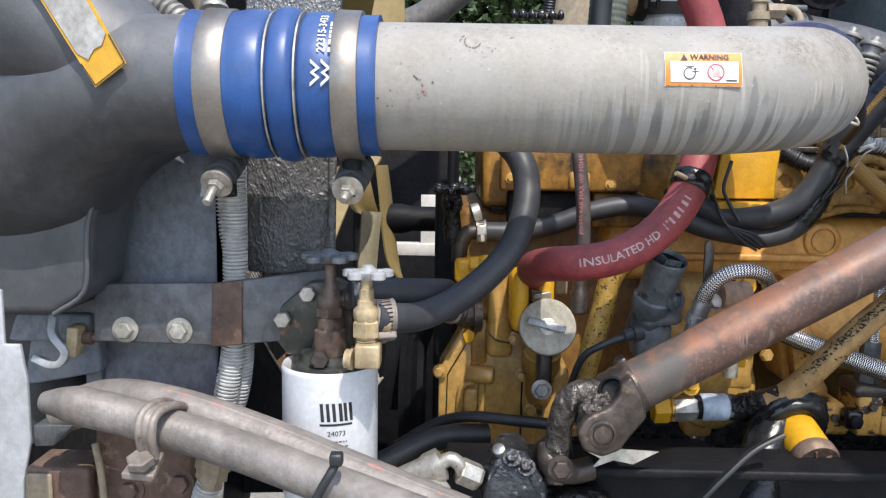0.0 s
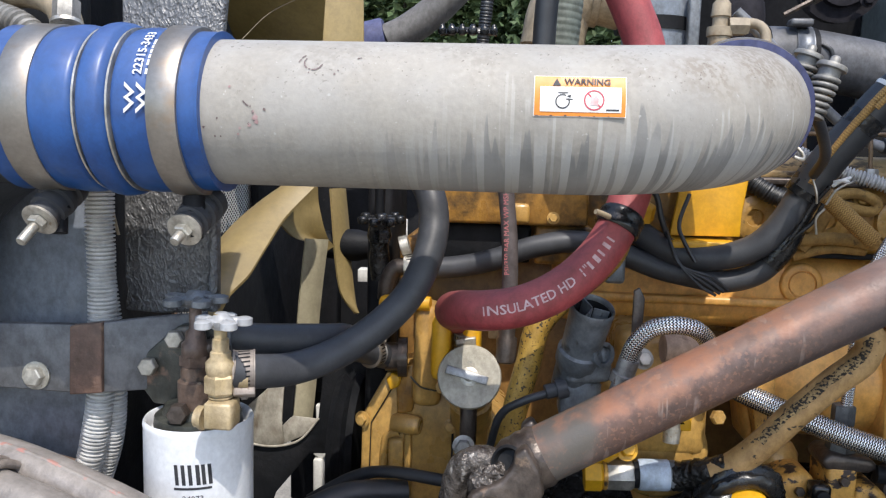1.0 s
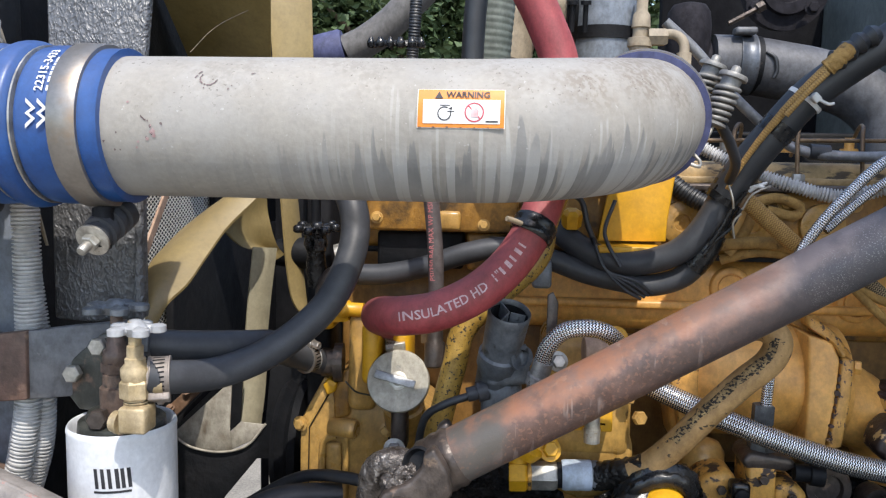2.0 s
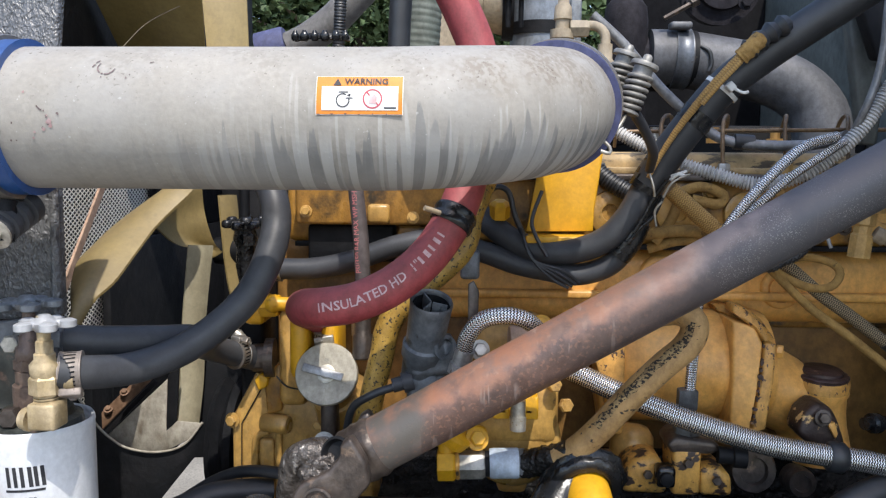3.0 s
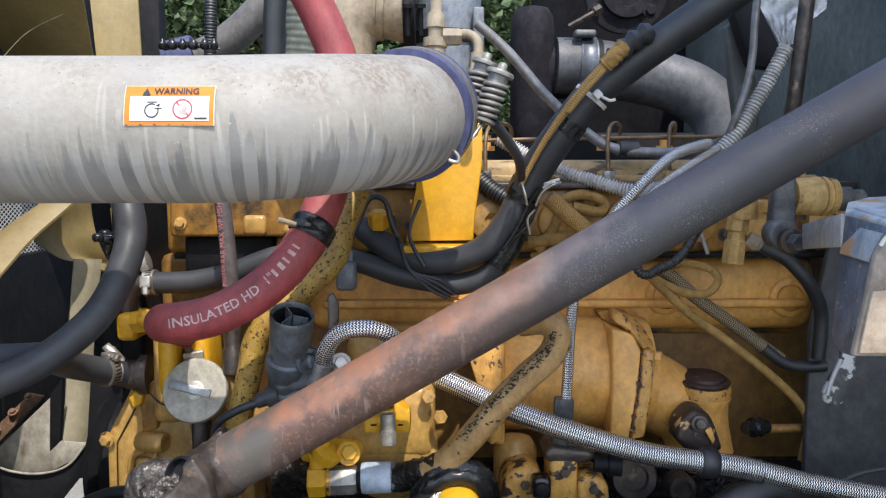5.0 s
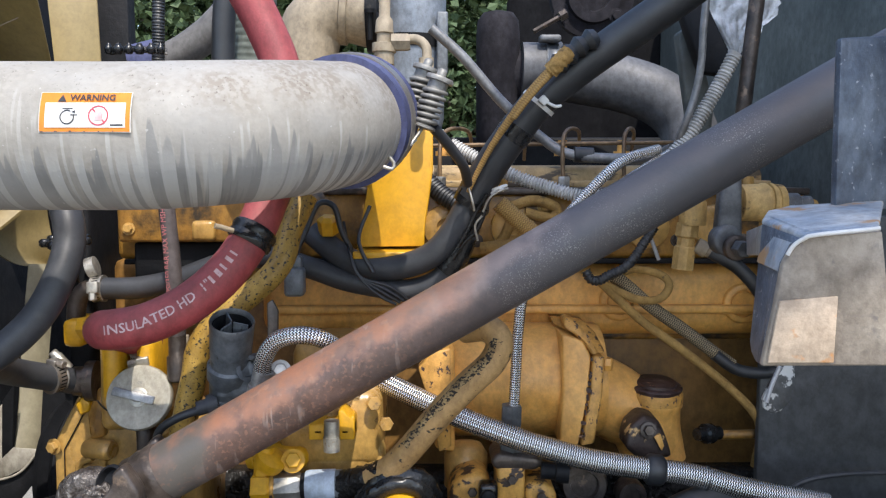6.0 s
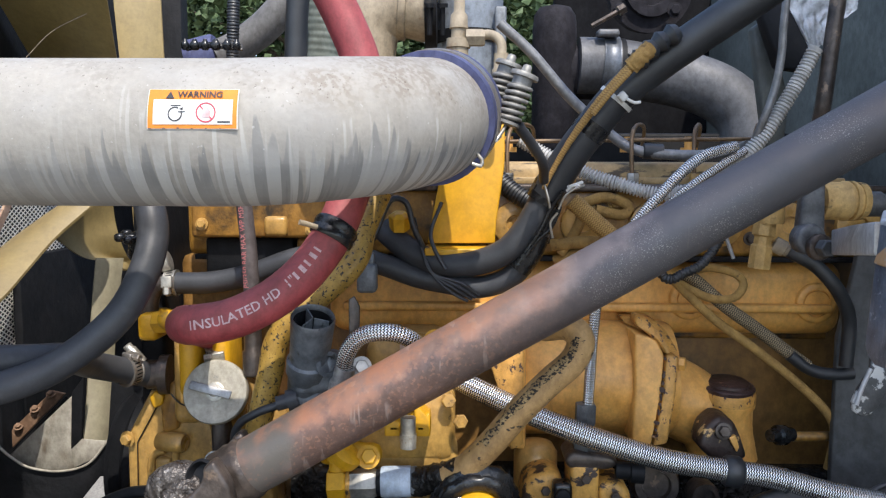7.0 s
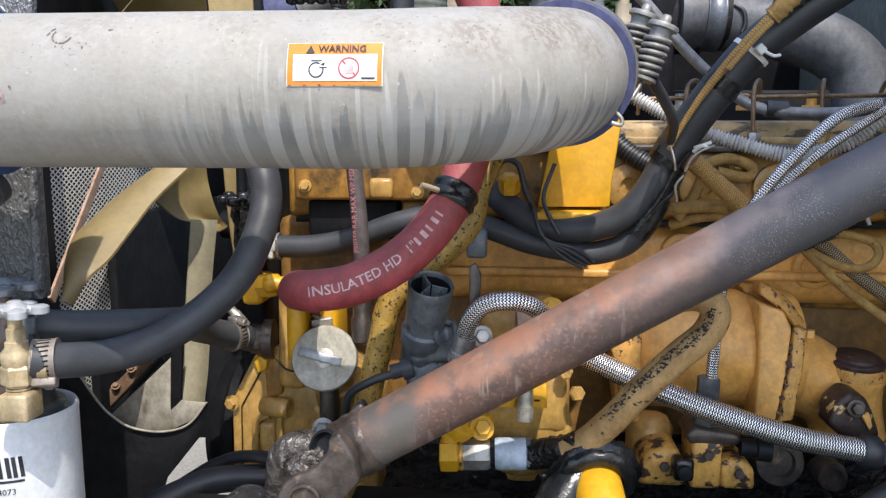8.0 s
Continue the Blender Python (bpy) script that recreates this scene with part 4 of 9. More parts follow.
marker_marks("pink_trace", [(-0.0005, -0.0050, 0.0022), (0.0004, -0.0080, 0.0016), (-0.0045, -0.0100, 0.0014), (-0.0110, -0.0120, 0.0012), (-0.0125, -0.0160, 0.0010), (-0.0180, 0.0150, 0.0012)],
             [[(-0.0015, -0.0010), (0.0008, -0.0050), (0.0002, -0.0095)]], M_MARK_PINK, "faded pink marker traces")
# faded blue coupler at the bend's far end, with its wire clamp
coupler = thing("rubber_coupler", "faded blue silicone coupler hose on the pipe's bent end", "hose", (0.41, 0.76, AX_Z))
cpath = [along_bend(78, 0.004), along_bend(78, 0.02), along_bend(78, 0.035), along_bend(78, 0.05)]
part("sleeve", sweep(cpath, R_PIPE + 0.0045, 48, 0.004, lambda s, T, a: 1.015 if s < 0.005 else 1.0), M_BLUE_FADED, coupler)
part("clamp_band", sweep([along_bend(78, 0.022), along_bend(78, 0.034)], R_PIPE + 0.0058, 48, 0.004), M_BAND, coupler)
part("inlet_elbow", sweep([along_bend(78, 0.045), along_bend(88, 0.07), (0.34, AX_Y + 0.24, AX_Z + 0.03), (0.31, AX_Y + 0.30, AX_Z + 0.01)], R_PIPE - 0.004, 36, 0.006), M_SENSOR, coupler)

hose = thing("blue_hose", "bright blue ribbed silicone coupler hose on the charge-air pipe", "hose", (-0.12, AX_Y, AX_Z))
XL, XR = -0.1865, -0.0375
def bump_profile():
    r0 = R_PIPE + 0.005
    out = [(0, r0 - 0.004), (0, r0 + 0.003)]
    L = XR - XL
    for i in range(1, 60):
        x = L * i / 60
        r = r0 + 0.0025 * (1 - i / 60)
        f = i / 60
        if 0.44 < f < 0.595:
            r += 0.0045 * math.sin((f - 0.44) / 0.155 * math.pi) ** 0.6
        if abs(f - 0.44) < 0.012 or abs(f - 0.595) < 0.012:
            r -= 0.0035
        if 0.25 < f < 0.43:
            r += 0.002 * math.sin((f - 0.25) / 0.18 * math.pi)
        if 0.61 < f < 0.77:
            r += 0.0015 * math.sin((f - 0.61) / 0.16 * math.pi)
        out.append((x, r))
    return out + [(L, r0 + 0.0005), (L, r0 - 0.004)]
sleeve = part("sleeve", lathe((XL, AX_Y, AX_Z), (1, 0, 0), bump_profile(), 64), M_BLUE, hose)
for f in (0.44, 0.595):
    part("wire_ring", lathe((XL + (XR - XL) * f - 0.0007, AX_Y, AX_Z), (1, 0, 0), ((0, R_PIPE + 0.003), (0, R_PIPE + 0.0072), (0.0014, R_PIPE + 0.0072), (0.0014, R_PIPE + 0.003)), 56), M_ZINC, sleeve)
for x0, x1 in ((XL + 0.0135, XL + 0.035), (XR - 0.033, XR - 0.0135)):
    part("clamp_band", lathe((x0, AX_Y, AX_Z), (1, 0, 0), ((0, R_PIPE + 0.004), (0, R_PIPE + 0.0088), (0.0006, R_PIPE + 0.0092), (x1 - x0 - 0.0006, R_PIPE + 0.0085), (x1 - x0, R_PIPE + 0.008), (x1 - x0, R_PIPE + 0.004)), 56), M_BAND, hose)
    xm = (x0 + x1) / 2
    cb = bmesh.new()
    lathe((xm, AX_Y - 0.005, AX_Z - R_PIPE - 0.010), (0.1, -0.25, -1), ((0, 0.008), (0.012, 0.008), (0.012, 0.0062), (0.03, 0.0062)), 20, cb)
    part("tension_bolt", cb, M_DARK, hose)
# print on the blue hose
bm = wrap(text_mesh("22315-3433", 0.0085, 0.02), (-0.0775, AX_Y, AX_Z), (1, 0, 0), R_PIPE + 0.0082, 0.36, False)
part("printed_number", bm, M_PRINT, sleeve)
bm = bmesh.new()
for x0, x1 in ((0, 0.004), (0.0065, 0.011), (0.012, 0.0155), (0.0165, 0.020), (0.021, 0.0235), (0.0245, 0.030)):
    bm.faces.new([bm.verts.new((x, y, 0)) for x, y in ((x0, 0), (x1, 0), (x1, 0.0052), (x0, 0.0052))])
bm = wrap(bm, (-0.067, AX_Y, AX_Z), (1, 0, 0), R_PIPE + 0.0085, 0.36, False)
part("printed_word", bm, M_PRINT, sleeve)
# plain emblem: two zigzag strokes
for k in range(2):
    bm = bmesh.new()
    pts = [(0.0, 0.010), (0.006, 0.0), (0.009, 0.006), (0.012, 0.0), (0.018, 0.010), (0.0155, 0.010), (0.012, 0.004), (0.009, 0.010), (0.006, 0.004), (0.0025, 0.010)]
    vs = [bm.verts.new((x * 1.15, y * 0.75 - 0.008 * k, 0)) for x, y in pts]
    bm.faces.new(vs)
    bmesh.ops.triangulate(bm, faces=bm.faces)
    part("emblem", wrap(bm, (-0.0775, AX_Y, AX_Z), (1, 0, 0), R_PIPE + 0.0086, -0.08, False), M_PRINT, sleeve)

# warning sticker on the pipe
sticker = thing("warning_sticker", "orange and white warning sticker on the aluminium pipe", "sticker", (0.207, AX_Y - R_PIPE, 1.566))
def on_pipe(outline, lift, mat, name, parent):
    bm = bmesh.new()
    bm.faces.new([bm.verts.new((x, z, 0)) for x, z in outline])
    bmesh.ops.triangulate(bm, faces=bm.faces)
    bmesh.ops.subdivide_edges(bm, edges=bm.edges, cuts=5, use_grid_fill=True)
    for v in bm.verts:
        x, z = v.co.x, v.co.y
        a = (z - AX_Z) / R_PIPE
        v.co = Vector((x, AX_Y - (R_PIPE + lift) * math.cos(a), AX_Z + (R_PIPE + lift) * math.sin(a)))
    return part(name, bm, mat, parent)
def rect(x0, z0, x1, z1):
    return [(x0, z0), (x1, z0), (x1, z1), (x0, z1)]
SX0, SX1, SZ0, SZ1 = 0.1785, 0.2360, 1.5535, 1.5800
on_pipe(rect(SX0, SZ0, SX1, SZ1), 0.0006, M_PAPER, "backing", sticker)
on_pipe(rect(SX0 + 0.0005, SZ0 + 0.0005, SX1 - 0.0005, SZ1 - 0.0005), 0.0010, M_ORANGE, "border", sticker)
on_pipe(rect(SX0 + 0.0040, SZ0 + 0.0030, SX1 - 0.0032, SZ1 - 0.0078), 0.0014, M_PAPER, "panel", sticker)
def label_writing(name, words, size, x, z, mat):
    bm = text_mesh(words, size, 0.022)
    for v in bm.verts:
        a = (z + v.co.y - AX_Z) / R_PIPE
        v.co = Vector((x + v.co.x, AX_Y - (R_PIPE + 0.0017) * math.cos(a), AX_Z + (R_PIPE + 0.0017) * math.sin(a)))
    part(name, bm, mat, sticker)
label_writing("heading", "WARNING", 0.0059, SX0 + 0.0190, SZ1 - 0.0046, M_INK)
on_pipe([(SX0 + 0.0115, SZ1 - 0.0072), (SX0 + 0.0170, SZ1 - 0.0072), (SX0 + 0.01425, SZ1 - 0.0022)], 0.0016, M_INK, "triangle", sticker)
def arc(cx, cz, r, w, a0, a1, mat, name):
    for i in range(int((a1 - a0) / 18)):
        p, q = radians(a0 + 18 * i), radians(a0 + 18 * i + 18.2)
        yield [(cx + r * math.cos(p), cz + r * math.sin(p)), (cx + r * math.cos(q), cz + r * math.sin(q)),
               (cx + (r + w) * math.cos(q), cz + (r + w) * math.sin(q)), (cx + (r + w) * math.cos(p), cz + (r + w) * math.sin(p))]
def shape_on_sticker(name, polys, mat):
    bm = bmesh.new()
    for poly in polys:
        bm.faces.new([bm.verts.new((x, AX_Y - (R_PIPE + 0.0017) * math.cos((z - AX_Z) / R_PIPE), AX_Z + (R_PIPE + 0.0017) * math.sin((z - AX_Z) / R_PIPE))) for x, z in poly])
    part(name, bm, mat, sticker)
CZ = SZ0 + 0.0104
shape_on_sticker("prohibition_ring", list(arc(SX0 + 0.0375, CZ, 0.0055, 0.0009, 0, 360, M_INK_RED, "")) +
                 [[(SX0 + 0.0334, CZ + 0.0038), (SX0 + 0.0341, CZ + 0.0044), (SX0 + 0.0416, CZ - 0.0038), (SX0 + 0.0409, CZ - 0.0044)]], M_INK_RED)
shape_on_sticker("engine_symbol", list(arc(SX0 + 0.0180, CZ - 0.001, 0.0038, 0.0008, 60, 384, M_INK, "")) +
                 [rect(SX0 + 0.0150, CZ + 0.0040, SX0 + 0.0215, CZ + 0.0047), rect(SX0 + 0.0200, CZ, SX0 + 0.0245, CZ + 0.0007)], M_INK)
shape_on_sticker("glove_symbol", [[(SX0 + 0.0352, CZ - 0.0030), (SX0 + 0.0400, CZ - 0.0034), (SX0 + 0.0404, CZ + 0.0008), (SX0 + 0.0384, CZ + 0.0034), (SX0 + 0.0374, CZ + 0.0012), (SX0 + 0.0356, CZ + 0.0026)]], M_PRINT_PINK)
shape_on_sticker("arrow_symbol", [[(SX0 + 0.0205, CZ + 0.0022), (SX0 + 0.0232, CZ + 0.0034), (SX0 + 0.0229, CZ + 0.0012)]], M_INK)
shape_on_sticker("worn_edge", [rect(SX0 + 0.0010 + 0.0091 * k, SZ0 + 0.0002, SX0 + 0.0030 + 0.0088 * k, SZ0 + 0.0008 + 0.0002 * (k % 3)) for k in range(6)], M_RUST)
shape_on_sticker("small_print", [rect(SX1 - 0.0125, SZ0 + 0.0040, SX1 - 0.0045, SZ0 + 0.0050)], M_INK)

# black end tank at the front of the cooler
tank = thing("end_tank", "dusty black plastic cooler end tank with round outlet", "cooler tank", (-0.30, 0.70, 1.35))
tp = [(-0.180, AX_Y, AX_Z), (-0.21, AX_Y, AX_Z), (-0.25, AX_Y + 0.004, AX_Z - 0.002), (-0.315, AX_Y + 0.035, AX_Z - 0.025), (-0.385, AX_Y + 0.10, AX_Z - 0.08), (-0.435, AX_Y + 0.16, AX_Z - 0.17), (-0.45, AX_Y + 0.18, AX_Z - 0.34)]
part("body", sweep(tp, 0.0508, 40, 0.008, lambda s, T, a: 1.07 + 0.68 * min(1, max(0, (s - 0.03) / 0.14)) ** 1.5), M_PLASTIC, tank)
part("upper_lobe", sweep([(-0.225, AX_Y, AX_Z + 0.0), (-0.29, AX_Y + 0.01, AX_Z + 0.035), (-0.36, AX_Y + 0.03, AX_Z + 0.08)], 0.05, 32, 0.008, lambda s, T, a: 0.95 + 0.9 * s / T), M_PLASTIC, tank)
SEAM = [(-0.214, 1.506), (-0.246, 1.490), (-0.263, 1.478), (-0.282, 1.460), (-0.291, 1.433), (-0.293, 1.413), (-0.297, 1.373), (-0.325, 1.352)]
part("lower_lobe", slab([(x, 0.700, z) for x, z in SEAM + [(-0.43, 1.35), (-0.43, 1.53), (-0.30, 1.55)]], 0.085, 0.010, seg=4), M_PLASTIC, tank)
part("seam_rib", sweep([(x - 0.003, 0.7005, z + 0.002) for x, z in SEAM], 0.0024, 10, 0.008), M_PLASTIC, tank)
tag = thing("diamond_sticker", "faded yellow and white diamond sticker with bare corner", "sticker", (-0.249, 0.612, 1.572))
part("backing", slab([(-0.300, 0.612, 1.640), (-0.262, 0.612, 1.640), (-0.2195, 0.6125, 1.5635), (-0.2430, 0.6125, 1.5455)], 0.0008, 0), M_STICKER_YELLOW, tag)
part("white_field", slab([(-0.297, 0.6112, 1.6385), (-0.2635, 0.6112, 1.6385), (-0.2370, 0.6112, 1.590), (-0.2335, 0.6112, 1.5845), (-0.2365, 0.6112, 1.576), (-0.2425, 0.6112, 1.573), (-0.2470, 0.6112, 1.5655), (-0.2550, 0.6112, 1.5700)], 0.0006, 0), M_FADED, tag, "faded white field")
bm = bmesh.new()
for a_, b_ in (((-0.2205, 1.5640), (-0.2425, 1.5472)), ((-0.2205, 1.5640), (-0.2315, 1.5840)), ((-0.2425, 1.5472), (-0.2525, 1.5625))):
    sweep([(a_[0], 0.6116, a_[1]), (b_[0], 0.6116, b_[1])], 0.0004, 6, 0.02, None, bm)
part("printed_border", bm, M_INK, tag)

# dark panels of the cooler's side
panel = thing("cooler_side_panel", "dark blue-grey steel side panel of the cooler", "panel", (-0.279, 0.8, 1.241))
part("sheet", slab([(-0.34, 0.8, 1.511), (-0.209, 0.8, 1.513), (-0.215, 0.8, 1.214), (-0.353, 0.8, 1.211)], 0.03, 0.003), M_PANEL, panel)
part("edge_channel", block((-0.211, 0.795, 1.508), Vector((-0.211, 0.795, 1.216)) + Vector((0, 0.03, 0)), 0.002), M_DARK, panel)
part("flange", block((-0.331, 0.795, 1.456), Vector((-0.336, 0.795, 1.249)) + Vector((0, 0.006, 0)), 0.001), M_PANEL, panel)
part("lower_sheet", slab([(-0.449, 0.775, 1.406), (-0.327, 0.775, 1.408), (-0.323, 0.775, 1.279), (-0.39, 0.775, 1.266), (-0.458, 0.775, 1.265)], 0.02, 0.003), M_PANEL, panel)
part("cross_rib", block((-0.447, 0.765, 1.34), Vector((-0.327, 0.765, 1.312)) + Vector((0, 0.012, 0)), 0.003), M_PANEL, panel)
pad = thing("wrinkled_pad", "wrinkled shiny black bitumen-coated heat shield sheet", "heat shield", (-0.141, 0.8, 1.38))
part("sheet", slab([(-0.181, 0.805, 1.685), (-0.084, 0.805, 1.686), (-0.095, 0.805, 1.581), (-0.096, 0.805, 1.381), (-0.148, 0.805, 1.376), (-0.184, 0.805, 1.378)], 0.012, 0.003), M_WRINKLE, pad)
part("torn_strip", slab([(-0.199, 0.8, 1.49), (-0.195, 0.8, 1.49), (-0.185, 0.8, 1.448), (-0.187, 0.8, 1.448)], 0.002, 0), M_TAN, pad)
part("folded_edge", sweep([(-0.096, 0.8, 1.504), (-0.097, 0.8, 1.438), (-0.098, 0.8, 1.382)], 0.004, 10, 0.01), M_WRINKLE, pad)

# bracket bar with bolts
bracket = thing("filter_bracket", "flat weathered steel bracket bar with rusty band", "bracket", (-0.243, 0.75, 1.348))
part("bar", slab([(-0.311, 0.744, 1.374), (-0.198, 0.744, 1.377), (-0.199, 0.744, 1.317), (-0.314, 0.744, 1.319)], 0.008, 0.0015), M_GALV, bracket)
part("rusty_band", slab([(-0.2, 0.741, 1.376), (-0.172, 0.741, 1.38), (-0.173, 0.741, 1.319), (-0.202, 0.741, 1.316)], 0.010, 0.0015), M_RUST, bracket, "rust-brown band")
part("arm", slab([(-0.177, 0.744, 1.379), (-0.138, 0.758, 1.383), (-0.094, 0.773, 1.386), (-0.094, 0.773, 1.324), (-0.138, 0.758, 1.319), (-0.178, 0.744, 1.318)], 0.007, 0.0015), M_GALV, bracket)
for p in ((-0.283, 0.744, 1.331), (-0.232, 0.744, 1.331)):
    bolt(bracket, p, (0, -1, 0.05), 0.0085, M_ZINC)
for p in ((-0.137, 0.757, 1.341), (-0.113, 0.757, 1.366)):
    bolt(bracket, p, (0, -1, 0.05), 0.0082, M_ZINC, washer=False)

# two grey looms down the panel's edge
loom = part("corrugated_loom", sweep([(-0.186, 0.772, 1.545), (-0.185, 0.768, 1.482), (-0.185, 0.768, 1.417), (-0.186, 0.768, 1.362), (-0.189, 0.768, 1.306), (-0.197, 0.768, 1.261), (-0.202, 0.77, 1.243), (-0.213, 0.78, 1.198), (-0.222, 0.79, 1.132)], 0.0108, 18, 0.0009, corrugated(0.0036, 0.11)), M_LOOM)
tagged(loom, "light grey corrugated cable loom hanging beside the cooler panel", "cable loom")
loom2 = part("corrugated_loom", sweep([(-0.197, 0.786, 1.493), (-0.196, 0.784, 1.443), (-0.189, 0.782, 1.393), (-0.184, 0.782, 1.347), (-0.183, 0.782, 1.305), (-0.189, 0.785, 1.261), (-0.205, 0.79, 1.215)], 0.0100, 16, 0.0009, corrugated(0.0036, 0.11)), M_LOOM)
tagged(loom2, "grey corrugated cable loom half hidden behind another", "cable loom")

# dusty hose end with its nut over the blue hose
he = thing("bolted_hose_end", "dusty beige ribbed hose end with a worn nut", "hose", (-0.205, 0.745, 1.62))
part("elbow", sweep([(-0.275, 0.775, 1.652), (-0.235, 0.760, 1.652), (-0.206, 0.750, 1.640), (-0.196, 0.748, 1.618)], 0.0125, 18), M_TAN, he)
part("ribbed_hose", sweep([(-0.262, 0.752, 1.632), (-0.235, 0.744, 1.622), (-0.214, 0.738, 1.606), (-0.205, 0.738, 1.590)], 0.0115, 18, 0.0012, corrugated(0.0062, 0.10)), M_COIL, he)
part("nut", hexagon((-0.1925, 0.738, 1.642), (0.15, -0.35, -1), 0.0105, 0.020), M_COIL, he, smooth=25)
part("washer", lathe((-0.190, 0.733, 1.624), (0.15, -0.35, -1), ((0, 0.0125), (0.003, 0.0125), (0.0036, 0.011)), 24), M_ZINC, he)

# rubber-bush studs under the blue hose
def bush(at, k):
    b = thing("bush_stud", "dark rubber bush with zinc nut and washer", "mount", at, "mounts under the blue hose")
    ax = Vector((-0.10, -0.80, -0.58) if k else (-0.10, -0.88, -0.46)).normalized()
    o = Vector(at) - ax * 0.048
    part("rubber", lathe(o, ax, ((0, 0.0145), (0.009, 0.0145), (0.010, 0.0115), (0.014, 0.0115), (0.015, 0.014), (0.020, 0.0138), (0.021, 0.011), (0.025, 0.011), (0.026, 0.0132), (0.031, 0.013), (0.032, 0.0105), (0.035, 0.0105), (0.036, 0.0118), (0.04, 0.0116))), M_RUBBER_DUSTY, b)
    part("washer", lathe(o + ax * 0.040, ax, ((0, 0.0128), (0.0018, 0.0128), (0.0022, 0.0115), (0.0018, 0.006))), M_ZINC, b)
    part("nut", hexagon(o + ax * 0.0418, ax, 0.0066, 0.006), M_ZINC, b, smooth=25)
    part("stud", lathe(o + ax * 0.048, ax, ((0, 0.0038), (0.008 + 0.008 * k, 0.0038), (0.009 + 0.008 * k, 0.003)), 12), M_ZINC, b)
bush((-0.167, 0.645, 1.47), 1)
bush((-0.063, 0.65, 1.467), 0)

# ---- coolant filter ----
filt = thing("coolant_filter", "white spin-on coolant filter canister with dark print", "filter", (-0.093, 0.75, 1.178))
FX, FY = -0.0915, 0.7500
FT = (-0.093, 0.75, 1.302)[2]
RF = 0.0452
part("can", lathe((FX, FY, FT), (0, 0, -1), ((0.012, 0.001), (0.012, RF - 0.004), (0.001, RF - 0.003), (-0.0005, RF - 0.0012), (0.0015, RF), (0.004, RF + 0.0004), (0.006, RF), (0.126, RF), (0.133, RF - 0.003), (0.138, RF - 0.012), (0.139, 0.002)), 64), M_WHITE, filt)
def on_can(outline_list, name, mat):
    bm = bmesh.new()
    for poly in outline_list:
        bm.faces.new([bm.verts.new((FX + (RF + 0.0005) * math.sin(a), FY - (RF + 0.0005) * math.cos(a), FT - z)) for a, z in poly])
    return part(name, bm, mat, filt)
def bars(a0, a1, z0, z1):
    n = max(2, int(abs(a1 - a0) / 0.08))
    return [[(a0 + (a1 - a0) * i / n, z0), (a0 + (a1 - a0) * (i + 1) / n, z0), (a0 + (a1 - a0) * (i + 1) / n, z1), (a0 + (a1 - a0) * i / n, z1)] for i in range(n)]
A0 = 0.27
logo = []
for a, w in ((-0.33, 0.065), (-0.21, 0.065), (-0.09, 0.065), (0.04, 0.07), (0.14, 0.065), (0.25, 0.065)):
    logo.append([(A0 + a, 0.0265), (A0 + a + w, 0.0265), (A0 + a + w + 0.03, 0.0435), (A0 + a + 0.03, 0.0435)])
on_can(logo, "logo_shape", M_INK)
on_can(bars(A0 - 0.33, A0 + 0.33, 0.0455, 0.0475), "logo_bar", M_INK)
rnd = random.Random(3)
fine = []
for i in range(6):
    z = 0.0620 + 0.0045 * i
    wdt = 0.26 - 0.02 * (i % 3)
    a = -wdt
    while a < wdt - 0.03:
        w = rnd.uniform(0.03, 0.09)
        fine += bars(A0 + a, A0 + min(wdt, a + w), z, z + 0.0013)
        a += w + 0.02
on_can(fine, "small_print", M_GALV)
bm = text_mesh("24073", 0.0068)
w = max(v.co.x for v in bm.verts)
for v in bm.verts:
    a = A0 + (v.co.x - w / 2) / RF
    v.co = Vector((FX + (RF + 0.0006) * math.sin(a), FY - (RF + 0.0006) * math.cos(a), FT - 0.0550 + v.co.y))
part("printed_number", bm, M_INK, filt)
head = thing("valve_manifold", "oily cast filter base with brass shut-off valves", "valve", (FX, FY, FT))
part("casting", lathe((FX, FY, FT - 0.006), (0, 0, 1), ((0, 0.037), (0.008, 0.036), (0.010, 0.030), (0.016, 0.028), (0.018, 0.018), (0.026, 0.016)), 32), M_HEAD, head)
part("boss", slab([(-0.135, 0.757, 1.307), (-0.147, 0.757, 1.323), (-0.146, 0.757, 1.348), (-0.112, 0.757, 1.377), (-0.086, 0.757, 1.379), (-0.072, 0.757, 1.372), (-0.072, 0.757, 1.316), (-0.088, 0.757, 1.305)], 0.02, 0.002), M_HEAD, head)
part("drain_plug", hexagon((-0.097, 0.725, 1.312), (0.1, -1, 0.1), 0.009, 0.012), M_CAST_DARK, head, smooth=25)
V1, V2 = Vector((-0.051, 0.694, 1.359)), Vector((-0.09, 0.741, 1.359))
part("brass_elbow", block((-0.06, 0.68, 1.336), Vector((-0.038, 0.68, 1.315)) + Vector((0, 0.022, 0)), 0.0022), M_BRASS, head, "brass elbow")
part("elbow_end", lathe((-0.062, 0.691, 1.321), (-1, 0.2, 0.05), ((0, 0.0095), (0.003, 0.0095), (0.0035, 0.0085), (0.007, 0.0085))), M_BRASS, head)
part("nipple", lathe((V1.x, V1.y, (-0.051, 0.694, 1.333)[2]), (0, 0, 1), [(0, 0.0085)] + [(0.0022 * k + j, r) for k in range(4) for j, r in ((0.0, 0.0095), (0.0012, 0.0095), (0.0013, 0.0078), (0.0021, 0.0078))]), M_BRASS, head)
part("hexagon_body", hexagon((V1.x, V1.y, (-0.051, 0.694, 1.341)[2]), (0, 0, 1), 0.0125, 0.015), M_BRASS, head, smooth=25)
